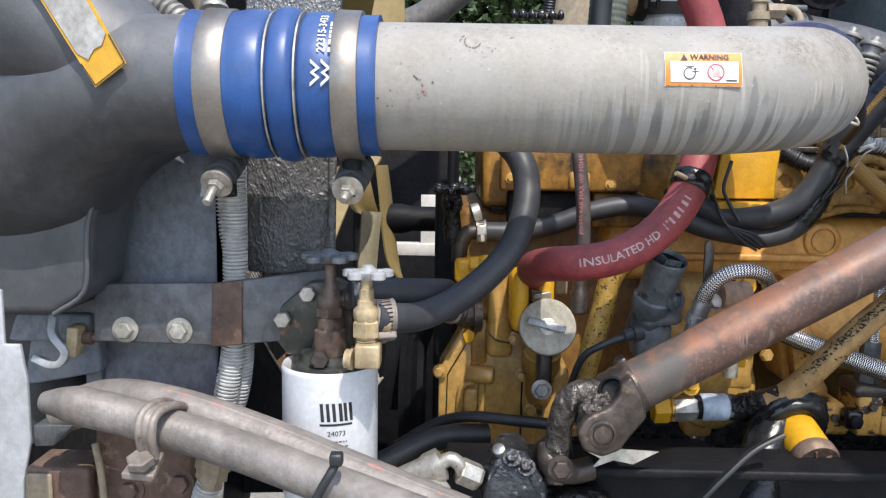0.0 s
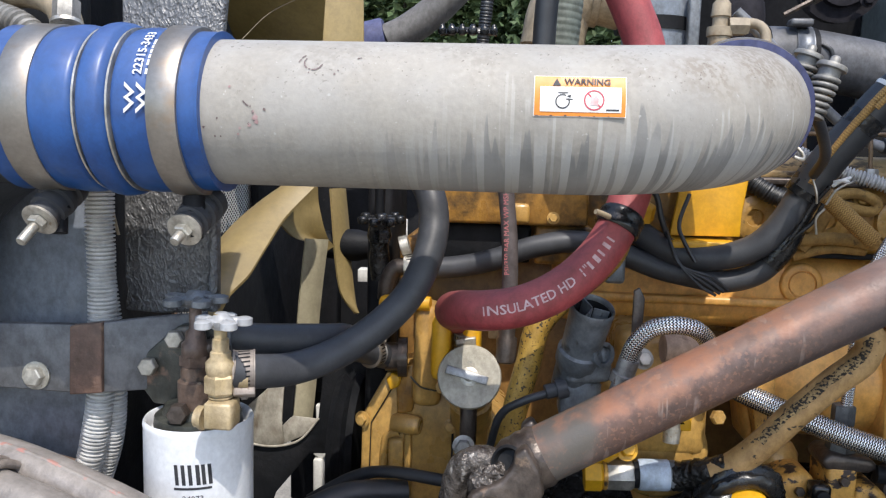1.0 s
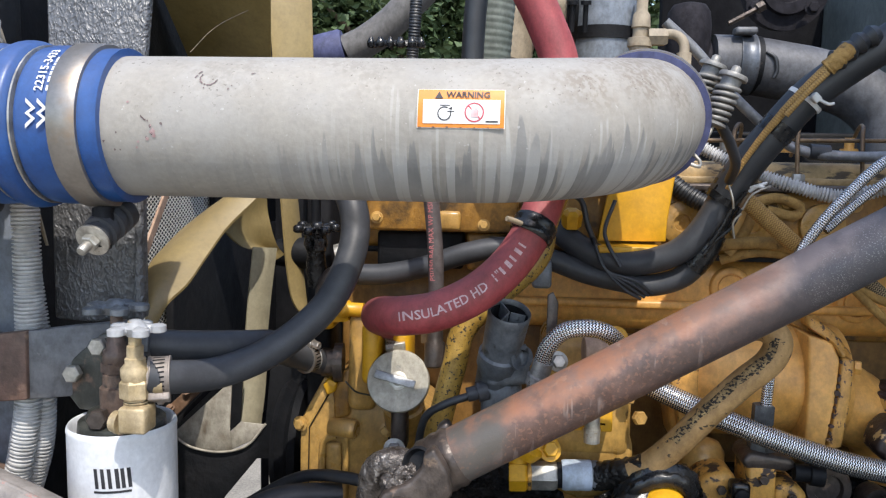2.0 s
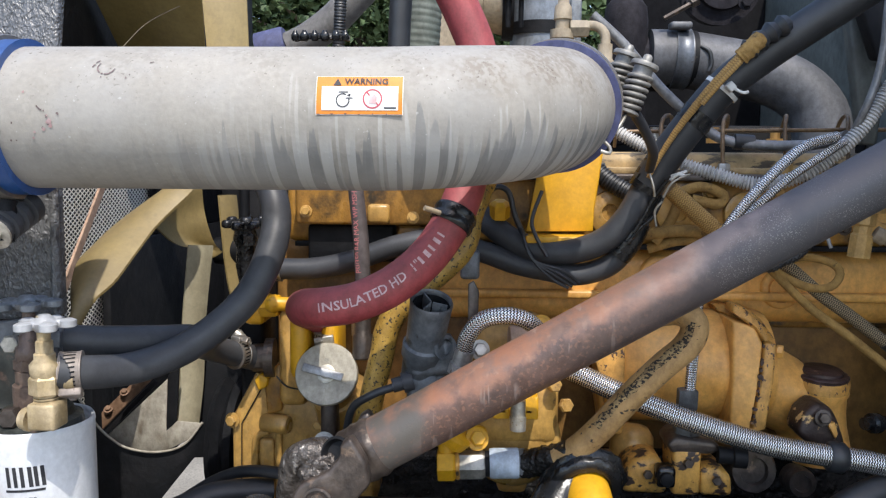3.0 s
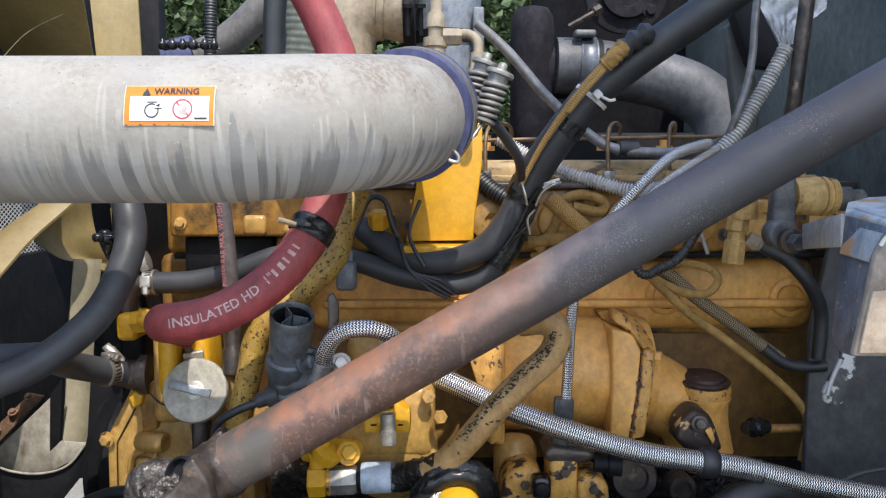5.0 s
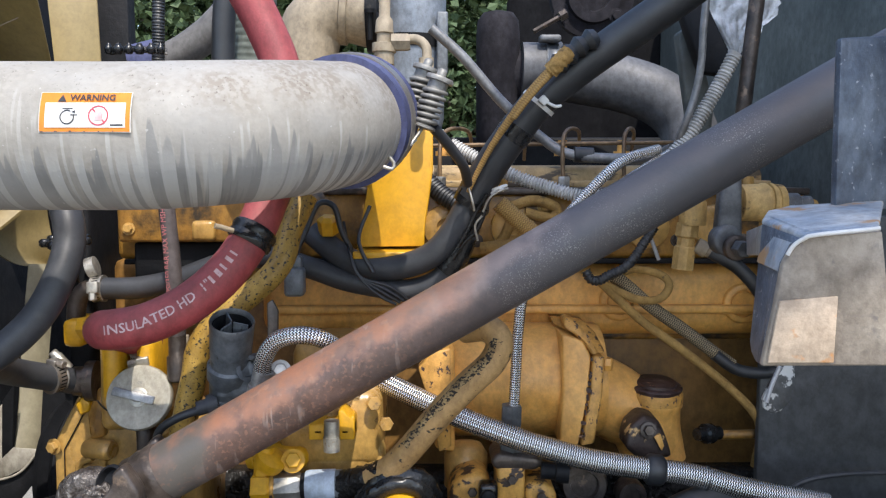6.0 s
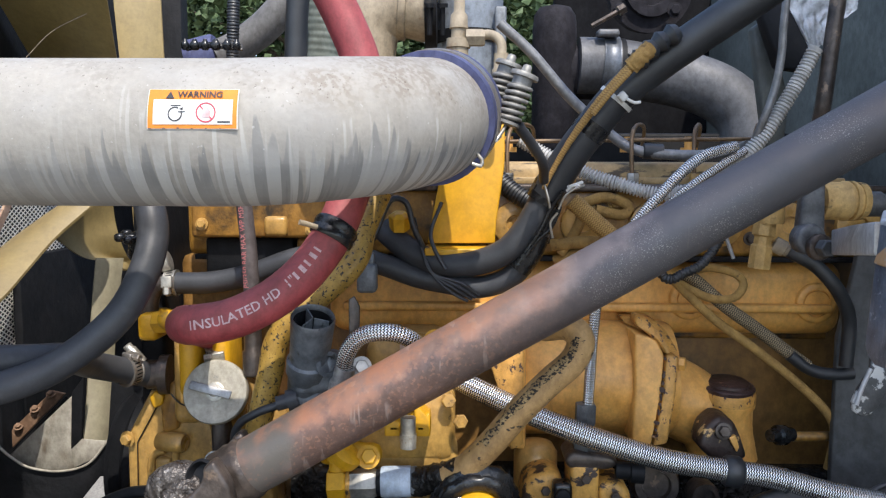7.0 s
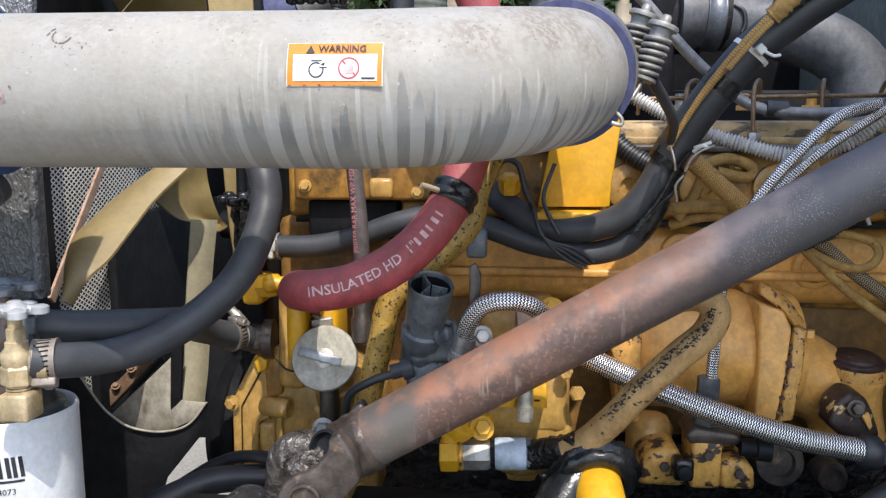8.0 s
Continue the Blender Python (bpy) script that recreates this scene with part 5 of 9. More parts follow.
part("valve_body", lathe((V1.x, V1.y, (-0.051, 0.694, 1.353)[2]), (0, 0, 1), ((0, 0.0095), (0.006, 0.0115), (0.012, 0.0115), (0.016, 0.008), (0.02, 0.008), (0.021, 0.0065), (0.030, 0.0065), (0.031, 0.005), (0.05, 0.005))), M_BRASS, head)
part("hose_barb", lathe(Vector((-0.049, 0.697, 1.352)), (0.9, 0.25, 0.0), ((0, 0.0085), (0.010, 0.0085), (0.012, 0.0095), (0.018, 0.009))), M_BRASS, head)
part("rear_valve_body", lathe((V2.x, V2.y, (-0.091, 0.741, 1.333)[2]), (0, 0, 1), ((-0.03, 0.015), (0.002, 0.015), (0.004, 0.0125), (0.014, 0.0125), (0.016, 0.010), (0.020, 0.010), (0.022, 0.012), (0.034, 0.0115), (0.036, 0.009), (0.044, 0.008), (0.046, 0.0055), (0.064, 0.005))), M_VALVE, head)
part("rear_hexagon", hexagon((V2.x, V2.y, (-0.091, 0.741, 1.348)[2]), (0, 0, 1), 0.0135, 0.010), M_VALVE, head, smooth=25)
part("rear_barb", lathe(V2 + Vector((0, 0, 0.002)), (0.9, 0.3, 0.1), ((0, 0.0075), (0.012, 0.0075), (0.013, 0.010), (0.02, 0.010)), 20), M_CAST_DARK, head)
def knob(at, r, mat, name, label):
    bm = bmesh.new()
    at = Vector(at)
    lathe(at, (0, 0, 1), ((-0.004, r * 0.30), (0.0, r * 0.45), (0.003, r * 0.48), (0.006, r * 0.3), (0.009, r * 0.18)), 20, bm)
    for k in range(5):
        a = 2 * math.pi * k / 5 + 0.35
        c = at + Vector((math.cos(a), math.sin(a), 0)) * r * 0.74 + Vector((0, 0, 0.0015))
        sweep([at + Vector((0, 0, 0.0015)), c], r * 0.17, 8, 0.006, None, bm)
        lathe(c, (0, 0, 1), ((-0.0035, r * 0.2), (-0.0025, r * 0.29), (0.0022, r * 0.29), (0.0035, r * 0.18)), 12, bm)
    return part(name, bm, mat, head, label)
knob((-0.05, 0.694, 1.395), 0.0225, M_PLATE, "valve_knob", "pale worn star knob")
knob((-0.091, 0.741, 1.402), 0.027, M_SENSOR, "valve_knob", "dark dusty star knob")

# ---- coolant hoses from the filter ----
h1 = thing("coolant_hose", "dusty black rubber coolant hose curving up behind the pipe", "hose", (-0.002, 0.735, 1.352))
part("tube", sweep([(-0.045, 0.7, 1.357), (-0.032, 0.71, 1.354), (-0.007, 0.748, 1.348), (0.025, 0.775, 1.357), (0.056, 0.792, 1.378), (0.08, 0.805, 1.404), (0.094, 0.818, 1.436), (0.098, 0.832, 1.466), (0.092, 0.842, 1.493), (0.071, 0.87, 1.517), (0.038, 0.92, 1.532)], 0.0138, 24), M_RUBBER_DUSTY, h1)
ring_clamp(h1, (-0.037, 0.707, 1.356), (0.9, 0.3, 0), 0.0146, M_CLAMP, 0.017, screw=(0.1, -0.5, -1))
h2 = thing("coolant_hose", "straight black rubber coolant hose behind the curved one", "hose", (-0.04, 0.75, 1.37))
part("tube", sweep([(-0.068, 0.733, 1.375), (-0.04, 0.75, 1.37), (0.001, 0.79, 1.363), (0.018, 0.83, 1.355), (0.006, 0.9, 1.331), (0.035, 0.965, 1.304)], 0.0138, 24), M_RUBBER_DUSTY, h2)
ring_clamp(h2, (-0.063, 0.738, 1.374), (0.9, 0.2, 0), 0.0146, M_GALV, 0.013, screw=(0, -1, 0.2))
ring_clamp(h2, (0.024, 0.944, 1.313), (0.42, 0.9, -0.05), 0.0144, M_BAND, 0.013, screw=(-0.2, -0.6, 0.8))
part("clamp_screw", lathe((0.012, 0.966, 1.337), (0.62, 0.1, -0.78), ((0, 0.0035), (0.001, 0.0050), (0.006, 0.0050), (0.007, 0.0062), (0.026, 0.0062), (0.027, 0.004)), 12), M_ZINC, h2, "bright zinc clamp screw")

# ---- grey pipes low in front ----
gp = thing("drain_pipes", "pair of dusty grey hydraulic pipes clamped together", "pipe", (-0.16, 0.64, 1.26))
part("front_pipe", sweep([(-0.321, 0.665, 1.286), (-0.294, 0.66, 1.286), (-0.235, 0.655, 1.275), (-0.161, 0.645, 1.258), (-0.082, 0.62, 1.242), (0.009, 0.58, 1.228), (0.085, 0.54, 1.219)], 0.0165, 28, 0.006, lambda s, T, a: 0.55 + 0.45 * min(1, s / 0.03)), M_PIPE_DUSTY, gp)
part("rear_pipe", sweep([(-0.335, 0.72, 1.257), (-0.28, 0.705, 1.276), (-0.214, 0.69, 1.273), (-0.13, 0.672, 1.253), (-0.05, 0.65, 1.231), (0.035, 0.62, 1.211)], 0.0185, 28, 0.006), M_PIPE_DUSTY, gp)
over_pipes = [(-0.219, 0.628, 1.256), (-0.219, 0.622, 1.275), (-0.218, 0.626, 1.289), (-0.214, 0.64, 1.293), (-0.21, 0.662, 1.288), (-0.211, 0.69, 1.272)]
side = Vector((-0.161, 0.645, 1.258)) - Vector((-0.235, 0.655, 1.275))
bm = ribbon(over_pipes, side, 0.018, 0.0022)
for k in (-1, 1):
    sweep([Vector(p) + side.normalized() * 0.0055 * k for p in over_pipes], 0.0036, 10, 0.003, None, bm)
part("pipe_clamp", bm, M_CLAMP, gp, "dusty two-ridged saddle clamp")
part("clamp_foot", slab([(-0.238, 0.618, 1.245), (-0.238, 0.645, 1.249), (-0.213, 0.645, 1.253), (-0.212, 0.618, 1.243)], 0.006, 0.001, direction=(0, 0.2, -1)), M_CLAMP, gp)
part("clamp_bolt", hexagon((-0.223, 0.622, 1.251), (0, -0.35, 0.94), 0.011, 0.008), M_CLAMP, gp, smooth=25)
part("worn_line", sweep([Vector(p) + Vector((0, -0.005, 0.0156)) for p in ((-0.28, 0.705, 1.276), (-0.214, 0.69, 1.273), (-0.13, 0.672, 1.253), (-0.05, 0.65, 1.231), (0.035, 0.62, 1.211))], 0.0030, 10, 0.004), M_WORN_RED, gp, "worn red line")
zp = part("cable_tie", sweep([(-0.061, 0.598, 1.271), (-0.065, 0.59, 1.263), (-0.072, 0.588, 1.251), (-0.079, 0.59, 1.237)], 0.0035, 8), M_RUBBER, gp)
part("tie_head", block((-0.067, 0.585, 1.277), Vector((-0.057, 0.585, 1.267)) + Vector((0, 0.010, 0)), 0.002), M_RUBBER, zp)

# ---- latch, bracketry and plates in the lower corner ----
latch = thing("hood_latch", "worn steel hook latch with a pale striker block", "latch", (-0.347, 0.75, 1.313))
part("hook", ribbon([(-0.352, 0.75, 1.356), (-0.351, 0.745, 1.342), (-0.349, 0.738, 1.328), (-0.343, 0.735, 1.32), (-0.336, 0.734, 1.311), (-0.341, 0.735, 1.301), (-0.353, 0.738, 1.298), (-0.368, 0.742, 1.302)], (0.25, -1, 0.2), 0.014, 0.0065), M_PLATE, latch)
part("striker", block((-0.337, 0.735, 1.334), Vector((-0.326, 0.735, 1.305)) + Vector((0, 0.02, 0)), 0.002, pose(0, 0, 0, 0, 6, 0)), M_BRASS, latch)
part("pin", lathe((-0.332, 0.75, 1.321), (1, 0, 0.0), ((0, 0.006), (0.014, 0.007), (0.015, 0.0045), (0.025, 0.0045)), 10), M_RUST, latch)
plate = thing("fender_plate", "bare pale-grey steel fender plate with notched edge", "plate", (-0.32, 0.6, 1.236))
part("sheet", slab([(-0.352, 0.6, 1.413), (-0.315, 0.6, 1.394), (-0.315, 0.6, 1.353), (-0.303, 0.6, 1.353), (-0.299, 0.6, 1.324), (-0.299, 0.6, 1.276), (-0.306, 0.6, 1.245), (-0.308, 0.6, 1.208), (-0.366, 0.6, 1.207)], 0.004, 0.001), M_PLATE, plate)
part("step", slab([(-0.351, 0.7, 1.252), (-0.315, 0.7, 1.253), (-0.334, 0.7, 1.233), (-0.351, 0.7, 1.232)], 0.02, 0.001), M_GALV, plate)
foot = thing("mount_block", "rusty brown mount casting with dusty top", "mount", (-0.343, 0.74, 1.177))
part("block", block((-0.374, 0.72, 1.203), Vector((-0.313, 0.72, 1.147)) + Vector((0, 0.05, 0)), 0.004), M_RUST, foot)
part("cap_plate", block((-0.374, 0.715, 1.199), Vector((-0.346, 0.715, 1.171)) + Vector((0, 0.004, 0)), 0.002), M_TAN, foot)
part("casting", slab([(-0.31, 0.73, 1.26), (-0.218, 0.73, 1.24), (-0.218, 0.73, 1.144), (-0.315, 0.73, 1.142)], 0.06, 0.006), M_RUST, foot)
part("rib", sweep([(-0.308, 0.725, 1.226), (-0.302, 0.722, 1.197), (-0.299, 0.72, 1.159)], 0.0035, 8), M_TAN, foot)
for p in ((-0.278, 0.73, 1.179), (-0.23, 0.73, 1.187)):
    bolt(foot, p, (0, -1, 0.1), 0.009, M_RUST)
part("loom_socket", lathe((-0.192, 0.712, 1.222), (-0.15, -0.1, -1), ((0, 0.013), (0.001, 0.0165), (0.013, 0.0165), (0.014, 0.0145), (0.022, 0.0145), (0.023, 0.011), (0.03, 0.011)), 6), M_TAN, foot, smooth=25)
loom3 = part("corrugated_loom", sweep([(-0.196, 0.712, 1.2), (-0.202, 0.712, 1.184), (-0.21, 0.715, 1.152)], 0.0105, 16, 0.0009, corrugated(0.0036, 0.11)), M_LOOM)
tagged(loom3, "light grey corrugated loom below a tan hexagon nut", "cable loom")

# ---- radiator and fan ----
radiator = thing("radiator", "dusty radiator core in a dark shroud", "radiator", (-0.30, 1.25, 1.0))
bm = bmesh.new()
uvl = bm.loops.layers.uv.verify()
q = [bm.verts.new(p) for p in ((-0.28, 0.84, 1.0), (-0.28, 1.78, 1.0), (-0.28, 1.78, 1.98), (-0.28, 0.84, 1.98))]
q2 = [bm.verts.new((v.co.x - 0.05, v.co.y, v.co.z)) for v in q]
for vs in ((q[0], q[1], q[2], q[3]), (q2[3], q2[2], q2[1], q2[0]), (q[0], q2[0], q2[1], q[1]), (q[1], q2[1], q2[2], q[2]), (q[2], q2[2], q2[3], q[3]), (q[3], q2[3], q2[0], q[0])):
    f = bm.faces.new(vs)
    for lp in f.loops:
        lp[uvl].uv = (lp.vert.co.y, lp.vert.co.z)
part("core", bm, M_MESH, radiator)
# dark shroud sheets, also hiding the core where it only lies in shade
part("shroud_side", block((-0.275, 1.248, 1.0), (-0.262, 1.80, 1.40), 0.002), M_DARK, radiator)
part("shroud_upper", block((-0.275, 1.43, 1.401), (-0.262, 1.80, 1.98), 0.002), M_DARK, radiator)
part("upper_dark_sheet", block((-0.279, 0.846, 1.60), (-0.262, 1.43, 1.98), 0.002), M_DARK, radiator)
part("side_dark_sheet", block((-0.279, 0.846, 1.0), (-0.262, 1.10, 1.598), 0.002), M_DARK, radiator)
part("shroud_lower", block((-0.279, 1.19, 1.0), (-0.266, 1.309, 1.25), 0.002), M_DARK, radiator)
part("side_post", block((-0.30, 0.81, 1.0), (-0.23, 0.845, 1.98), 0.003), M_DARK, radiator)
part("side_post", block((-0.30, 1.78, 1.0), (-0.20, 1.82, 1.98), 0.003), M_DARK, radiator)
part("guard_bar", ribbon([(-0.255, 1.262, 1.535), (-0.255, 1.204, 1.468), (-0.255, 1.146, 1.404), (-0.255, 1.070, 1.318)], (1, 0, 0), 0.004, 0.013), M_GUARD, radiator, "faded tan-pink flat guard bar")
part("lower_shroud", slab([(-0.202, 1.097, 1.161), (-0.118, 1.097, 1.24), (-0.122, 1.097, 1.173), (-0.096, 1.097, 1.179), (-0.097, 1.097, 1.164), (-0.118, 1.097, 1.145), (-0.135, 1.097, 1.132), (-0.173, 1.097, 1.131)], 0.004, 0.001), M_CREAM, radiator, "cream shroud panel stained grey")
part("slot", slab([(-0.116, 1.094, 1.245), (-0.1, 1.094, 1.266), (-0.106, 1.094, 1.185), (-0.12, 1.094, 1.171)], 0.002, 0.0005), M_DARK, radiator)
part("floor_lip", slab([(-0.12, 1.094, 1.17), (-0.105, 1.093, 1.185), (-0.07, 1.094, 1.182), (-0.083, 1.093, 1.163), (-0.117, 1.094, 1.146)], 0.002, 0.0005), M_CREAM, radiator)
part("shroud_rim", sweep([(-0.236, 1.066, 1.249), (-0.224, 1.066, 1.226), (-0.2, 1.07, 1.184), (-0.181, 1.073, 1.164), (-0.164, 1.076, 1.153), (-0.135, 1.08, 1.147), (-0.109, 1.085, 1.149), (-0.09, 1.088, 1.159), (-0.071, 1.092, 1.184)], 0.0016, 8), M_CREAM, radiator)
part("shroud_front", slab([(-0.243, 1.067, 1.263), (-0.226, 1.07, 1.225), (-0.203, 1.074, 1.183), (-0.183, 1.077, 1.162), (-0.166, 1.08, 1.149), (-0.137, 1.084, 1.144), (-0.111, 1.088, 1.146), (-0.091, 1.091, 1.156), (-0.072, 1.094, 1.184), (-0.063, 1.094, 1.275), (0.005, 1.105, 1.266), (-0.018, 1.1, 1.2), (-0.04, 1.098, 1.135), (-0.083, 1.092, 1.136), (-0.126, 1.087, 1.082), (-0.147, 1.084, 1.017), (-0.31, 1.06, 1.022), (-0.29, 1.06, 1.263)], 0.003, 0.0008), M_DARK, radiator)
part("shroud_bar", slab([(-0.262, 1.205, 1.157), (-0.201, 1.205, 1.215), (-0.182, 1.205, 1.211), (-0.262, 1.205, 1.130)], 0.006, 0.0015), M_SHROUD_BAR, radiator, "rusty brown bolted angle bar")
part("bar_flange", slab([(-0.179, 1.200, 1.2095), (-0.257, 1.200, 1.1295), (-0.250, 1.197, 1.1265), (-0.173, 1.197, 1.2055)], 0.004, 0.001), M_DARK, radiator)
for p in ((-0.250, 1.203, 1.163), (-0.225, 1.203, 1.189), (-0.201, 1.203, 1.211)):
    bolt(radiator, p, (0.1, -0.6, 0.8), 0.0045, M_SHROUD_BAR)

fan = thing("engine_fan", "khaki painted steel engine fan at rest", "fan", (-0.07, 1.24, 1.40))
def blade(outline, thick=0.004):
    return part("blade", slab(outline, thick, 0.0012), M_KHAKI, fan)
blade([(-0.259, 1.163, 1.806), (-0.07, 1.119, 1.792), (-0.109, 1.248, 1.683), (-0.137, 1.324, 1.62), (-0.259, 1.359, 1.623), (-0.251, 1.287, 1.688)])
blade([(-0.123, 1.266, 1.832), (-0.061, 1.29, 1.838), (-0.057, 1.29, 1.688), (-0.058, 1.28, 1.617), (-0.109, 1.256, 1.615), (-0.112, 1.264, 1.685)])
def bent_blade(left, right, camber, paint=M_KHAKI):
    return part("blade", loft(left, right, camber), paint, fan)
bent_blade([(-0.121, 1.13, 1.494), (-0.124, 1.11, 1.486), (-0.147, 1.09, 1.466), (-0.168, 1.06, 1.442), (-0.178, 1.03, 1.422), (-0.181, 1.0, 1.407), (-0.176, 0.975, 1.387), (-0.165, 0.95, 1.372), (-0.149, 0.925, 1.348)],
           [(-0.077, 1.11, 1.495), (-0.078, 1.09, 1.485), (-0.104, 1.05, 1.449), (-0.114, 1.005, 1.417), (-0.121, 0.965, 1.39), (-0.133, 0.938, 1.372), (-0.142, 0.922, 1.348)], 0.010)
bent_blade([(-0.109, 1.11, 1.518), (-0.118, 1.1, 1.482), (-0.131, 1.1, 1.449), (-0.128, 1.12, 1.431), (-0.119, 1.15, 1.412), (-0.108, 1.19, 1.403), (-0.097, 1.21, 1.402)],
           [(-0.102, 1.2, 1.517), (-0.103, 1.205, 1.486), (-0.103, 1.21, 1.46), (-0.099, 1.21, 1.439), (-0.095, 1.215, 1.419), (-0.09, 1.22, 1.404), (-0.083, 1.225, 1.395)], -0.012)
bent_blade([(-0.108, 1.16, 1.411), (-0.111, 1.15, 1.35), (-0.113, 1.14, 1.29), (-0.111, 1.125, 1.232), (-0.107, 1.1, 1.172)],
           [(-0.082, 1.185, 1.408), (-0.087, 1.175, 1.346), (-0.09, 1.165, 1.285), (-0.088, 1.15, 1.225), (-0.088, 1.125, 1.165)], 0.004, M_KHAKI_PALE)
bent_blade([(-0.097, 1.26, 1.475), (-0.09, 1.25, 1.422), (-0.086, 1.25, 1.372), (-0.077, 1.25, 1.321), (-0.056, 1.255, 1.291)],
           [(-0.083, 1.3, 1.474), (-0.075, 1.29, 1.419), (-0.069, 1.28, 1.368), (-0.061, 1.27, 1.318), (-0.053, 1.26, 1.289)], 0.004)
part("hub", lathe((-0.11, 1.28, 1.39), (1, 0, 0), ((0, 0.020), (0.03, 0.024), (0.05, 0.024), (0.07, 0.020), (0.12, 0.020)), 28), M_DARK, fan)
part("blade_wire", sweep([(-0.206, 1.19, 1.678), (-0.166, 1.19, 1.714), (-0.103, 1.2, 1.747)], 0.0006, 6), M_TAN, fan)

# pump pulley region, dark drive parts between fan and engine
drive = thing("fan_drive", "black oily fan drive pulleys and bracket", "pulley", (0.01, 1.08, 1.2))
part("pulley", lathe((-0.045, 1.10, 1.16), (1, 0, 0), ((0, 0.08), (0.008, 0.085), (0.016, 0.075), (0.024, 0.085), (0.032, 0.08)), 36), M_DARK, drive)
part("mount", block((0.0, 1.03, 1.10), (0.03, 1.16, 1.56), 0.006), M_DARK, drive)

# ---- engine ----
engine = thing("diesel_engine", "yellow painted diesel engine, oily and dusty", "engine", (0.45, 1.15, 1.0))
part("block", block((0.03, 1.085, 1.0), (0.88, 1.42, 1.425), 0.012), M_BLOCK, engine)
part("sump", block((0.05, 1.06, 1.0), (0.90, 1.43, 1.165), 0.012), M_GREASE, engine)
part("cylinder_head", block((0.06, 1.03, 1.43), (0.86, 1.40, 1.51), 0.008), M_YELLOW_OILY_SHADED, engine)
part("valve_cover", block((0.30, 1.10, 1.500), (0.84, 1.36, 1.540), 0.012), M_COVER, engine)
# gear cover at the front
part("gear_cover", slab([(0.016, 0.97, 1.120), (0.016, 0.97, 1.227), (0.040, 0.97, 1.277), (0.052, 0.97, 1.283), (0.105, 0.97, 1.283), (0.150, 0.97, 1.250), (0.170, 0.97, 1.235), (0.170, 0.97, 1.120)], 0.11, 0.005, seg=3), M_YELLOW, engine)
part("cover_flange", slab([(0.008, 0.9685, 1.12), (0.009, 0.9685, 1.234), (0.037, 0.9685, 1.286), (0.049, 0.9685, 1.283), (0.047, 0.9685, 1.274), (0.020, 0.9685, 1.228), (0.0165, 0.9685, 1.12)], 0.05, 0.0015), M_YELLOW, engine)
part("gasket_edge", sweep([(0.0172, 0.9685, 1.12), (0.0195, 0.9685, 1.226), (0.0475, 0.9685, 1.276)], 0.0007, 6, 0.01, smooth=False), M_DARK, engine, "black gasket edge")
part("oily_web", slab([(0.047, 0.966, 1.268), (0.060, 0.964, 1.296), (0.0675, 0.964, 1.297), (0.0675, 0.964, 1.243), (0.049, 0.966, 1.236)], 0.03, 0.003), M_YELLOW_OILY_SHADED, engine, "oil-blackened web")
part("cover_boss", lathe((0.044, 0.966, 1.229), (1, -0.22, 0.0), ((0, 0.009), (0.004, 0.0108), (0.030, 0.0108), (0.033, 0.0092), (0.033, 0.001)), 24), M_YELLOW, engine)
part("arch_rib", sweep([(0.034, 0.966, 1.140), (0.035, 0.966, 1.200), (0.040, 0.965, 1.214), (0.052, 0.964, 1.219)], 0.0042, 10), M_YELLOW, engine)
part("arch_panel", block((0.0395, 0.963, 1.130), (0.0575, 0.975, 1.210), 0.005, seg=3), M_YELLOW, engine)
part("arch_rib", sweep([(0.062, 0.967, 1.218), (0.062, 0.967, 1.140)], 0.0042, 10), M_YELLOW, engine)
# brighter yellow paints the sunlit tone of this tab
part("lit_tab", slab([(0.036, 0.962, 1.279), (0.043, 0.962, 1.287), (0.053, 0.962, 1.281), (0.051, 0.962, 1.271), (0.041, 0.962, 1.266)], 0.02, 0.0025, seg=3), M_YELLOW_CLEAN, engine)
part("cover_seam", sweep([(0.112, 0.9685, 1.25), (0.1115, 0.9685, 1.13)], 0.0011, 6, 0.01), M_DARK, engine, "oily black seam")
# crack at the column's foot, drawn as a thin dark line
for pts in (((0.065, 0.951, 1.287), (0.073, 0.949, 1.279), (0.080, 0.949, 1.275), (0.094, 0.951, 1.272)),):
    part("crack_line", sweep(list(pts), 0.0010, 6), M_OIL, engine, "thin dark crack line")
for p in ((0.010, 0.966, 1.231), (0.0125, 0.9675, 1.150)):
    bolt(engine, p, (-0.3, -1, 0), 0.0062, M_YELLOW)
part("filler_column", slab([(0.068, 0.95, 1.366), (0.093, 0.95, 1.366), (0.094, 0.95, 1.333), (0.099, 0.95, 1.252), (0.066, 0.95, 1.252)], 0.05, 0.010, seg=3), M_YELLOW, engine)
part("thermostat_housing", block((0.091, 0.9, 1.365), Vector((0.111, 0.9, 1.297)) + Vector((0, 0.06, 0)), 0.008), M_YELLOW_CLEAN, engine)
part("pump_neck", block((0.122, 0.91, 1.361), Vector((0.141, 0.91, 1.27)) + Vector((0, 0.06, 0)), 0.008), M_YELLOW_CLEAN, engine)
part("elbow_box", block((0.026, 0.96, 1.372), Vector((0.049, 0.96, 1.342)) + Vector((0, 0.05, 0)), 0.006), M_YELLOW_CLEAN, engine)
part("elbow_nut", hexagon((0.046, 0.965, 1.363), (1, -0.2, 0.1), 0.013, 0.022), M_YELLOW_CLEAN, engine, smooth=25)
# plate and its step take the blackened paint in place of shade
part("front_plate", block((0.08, 0.985, 1.518), Vector((0.252, 0.985, 1.454)) + Vector((0, 0.03, 0)), 0.004), M_YELLOW_OILY_SHADED, engine)
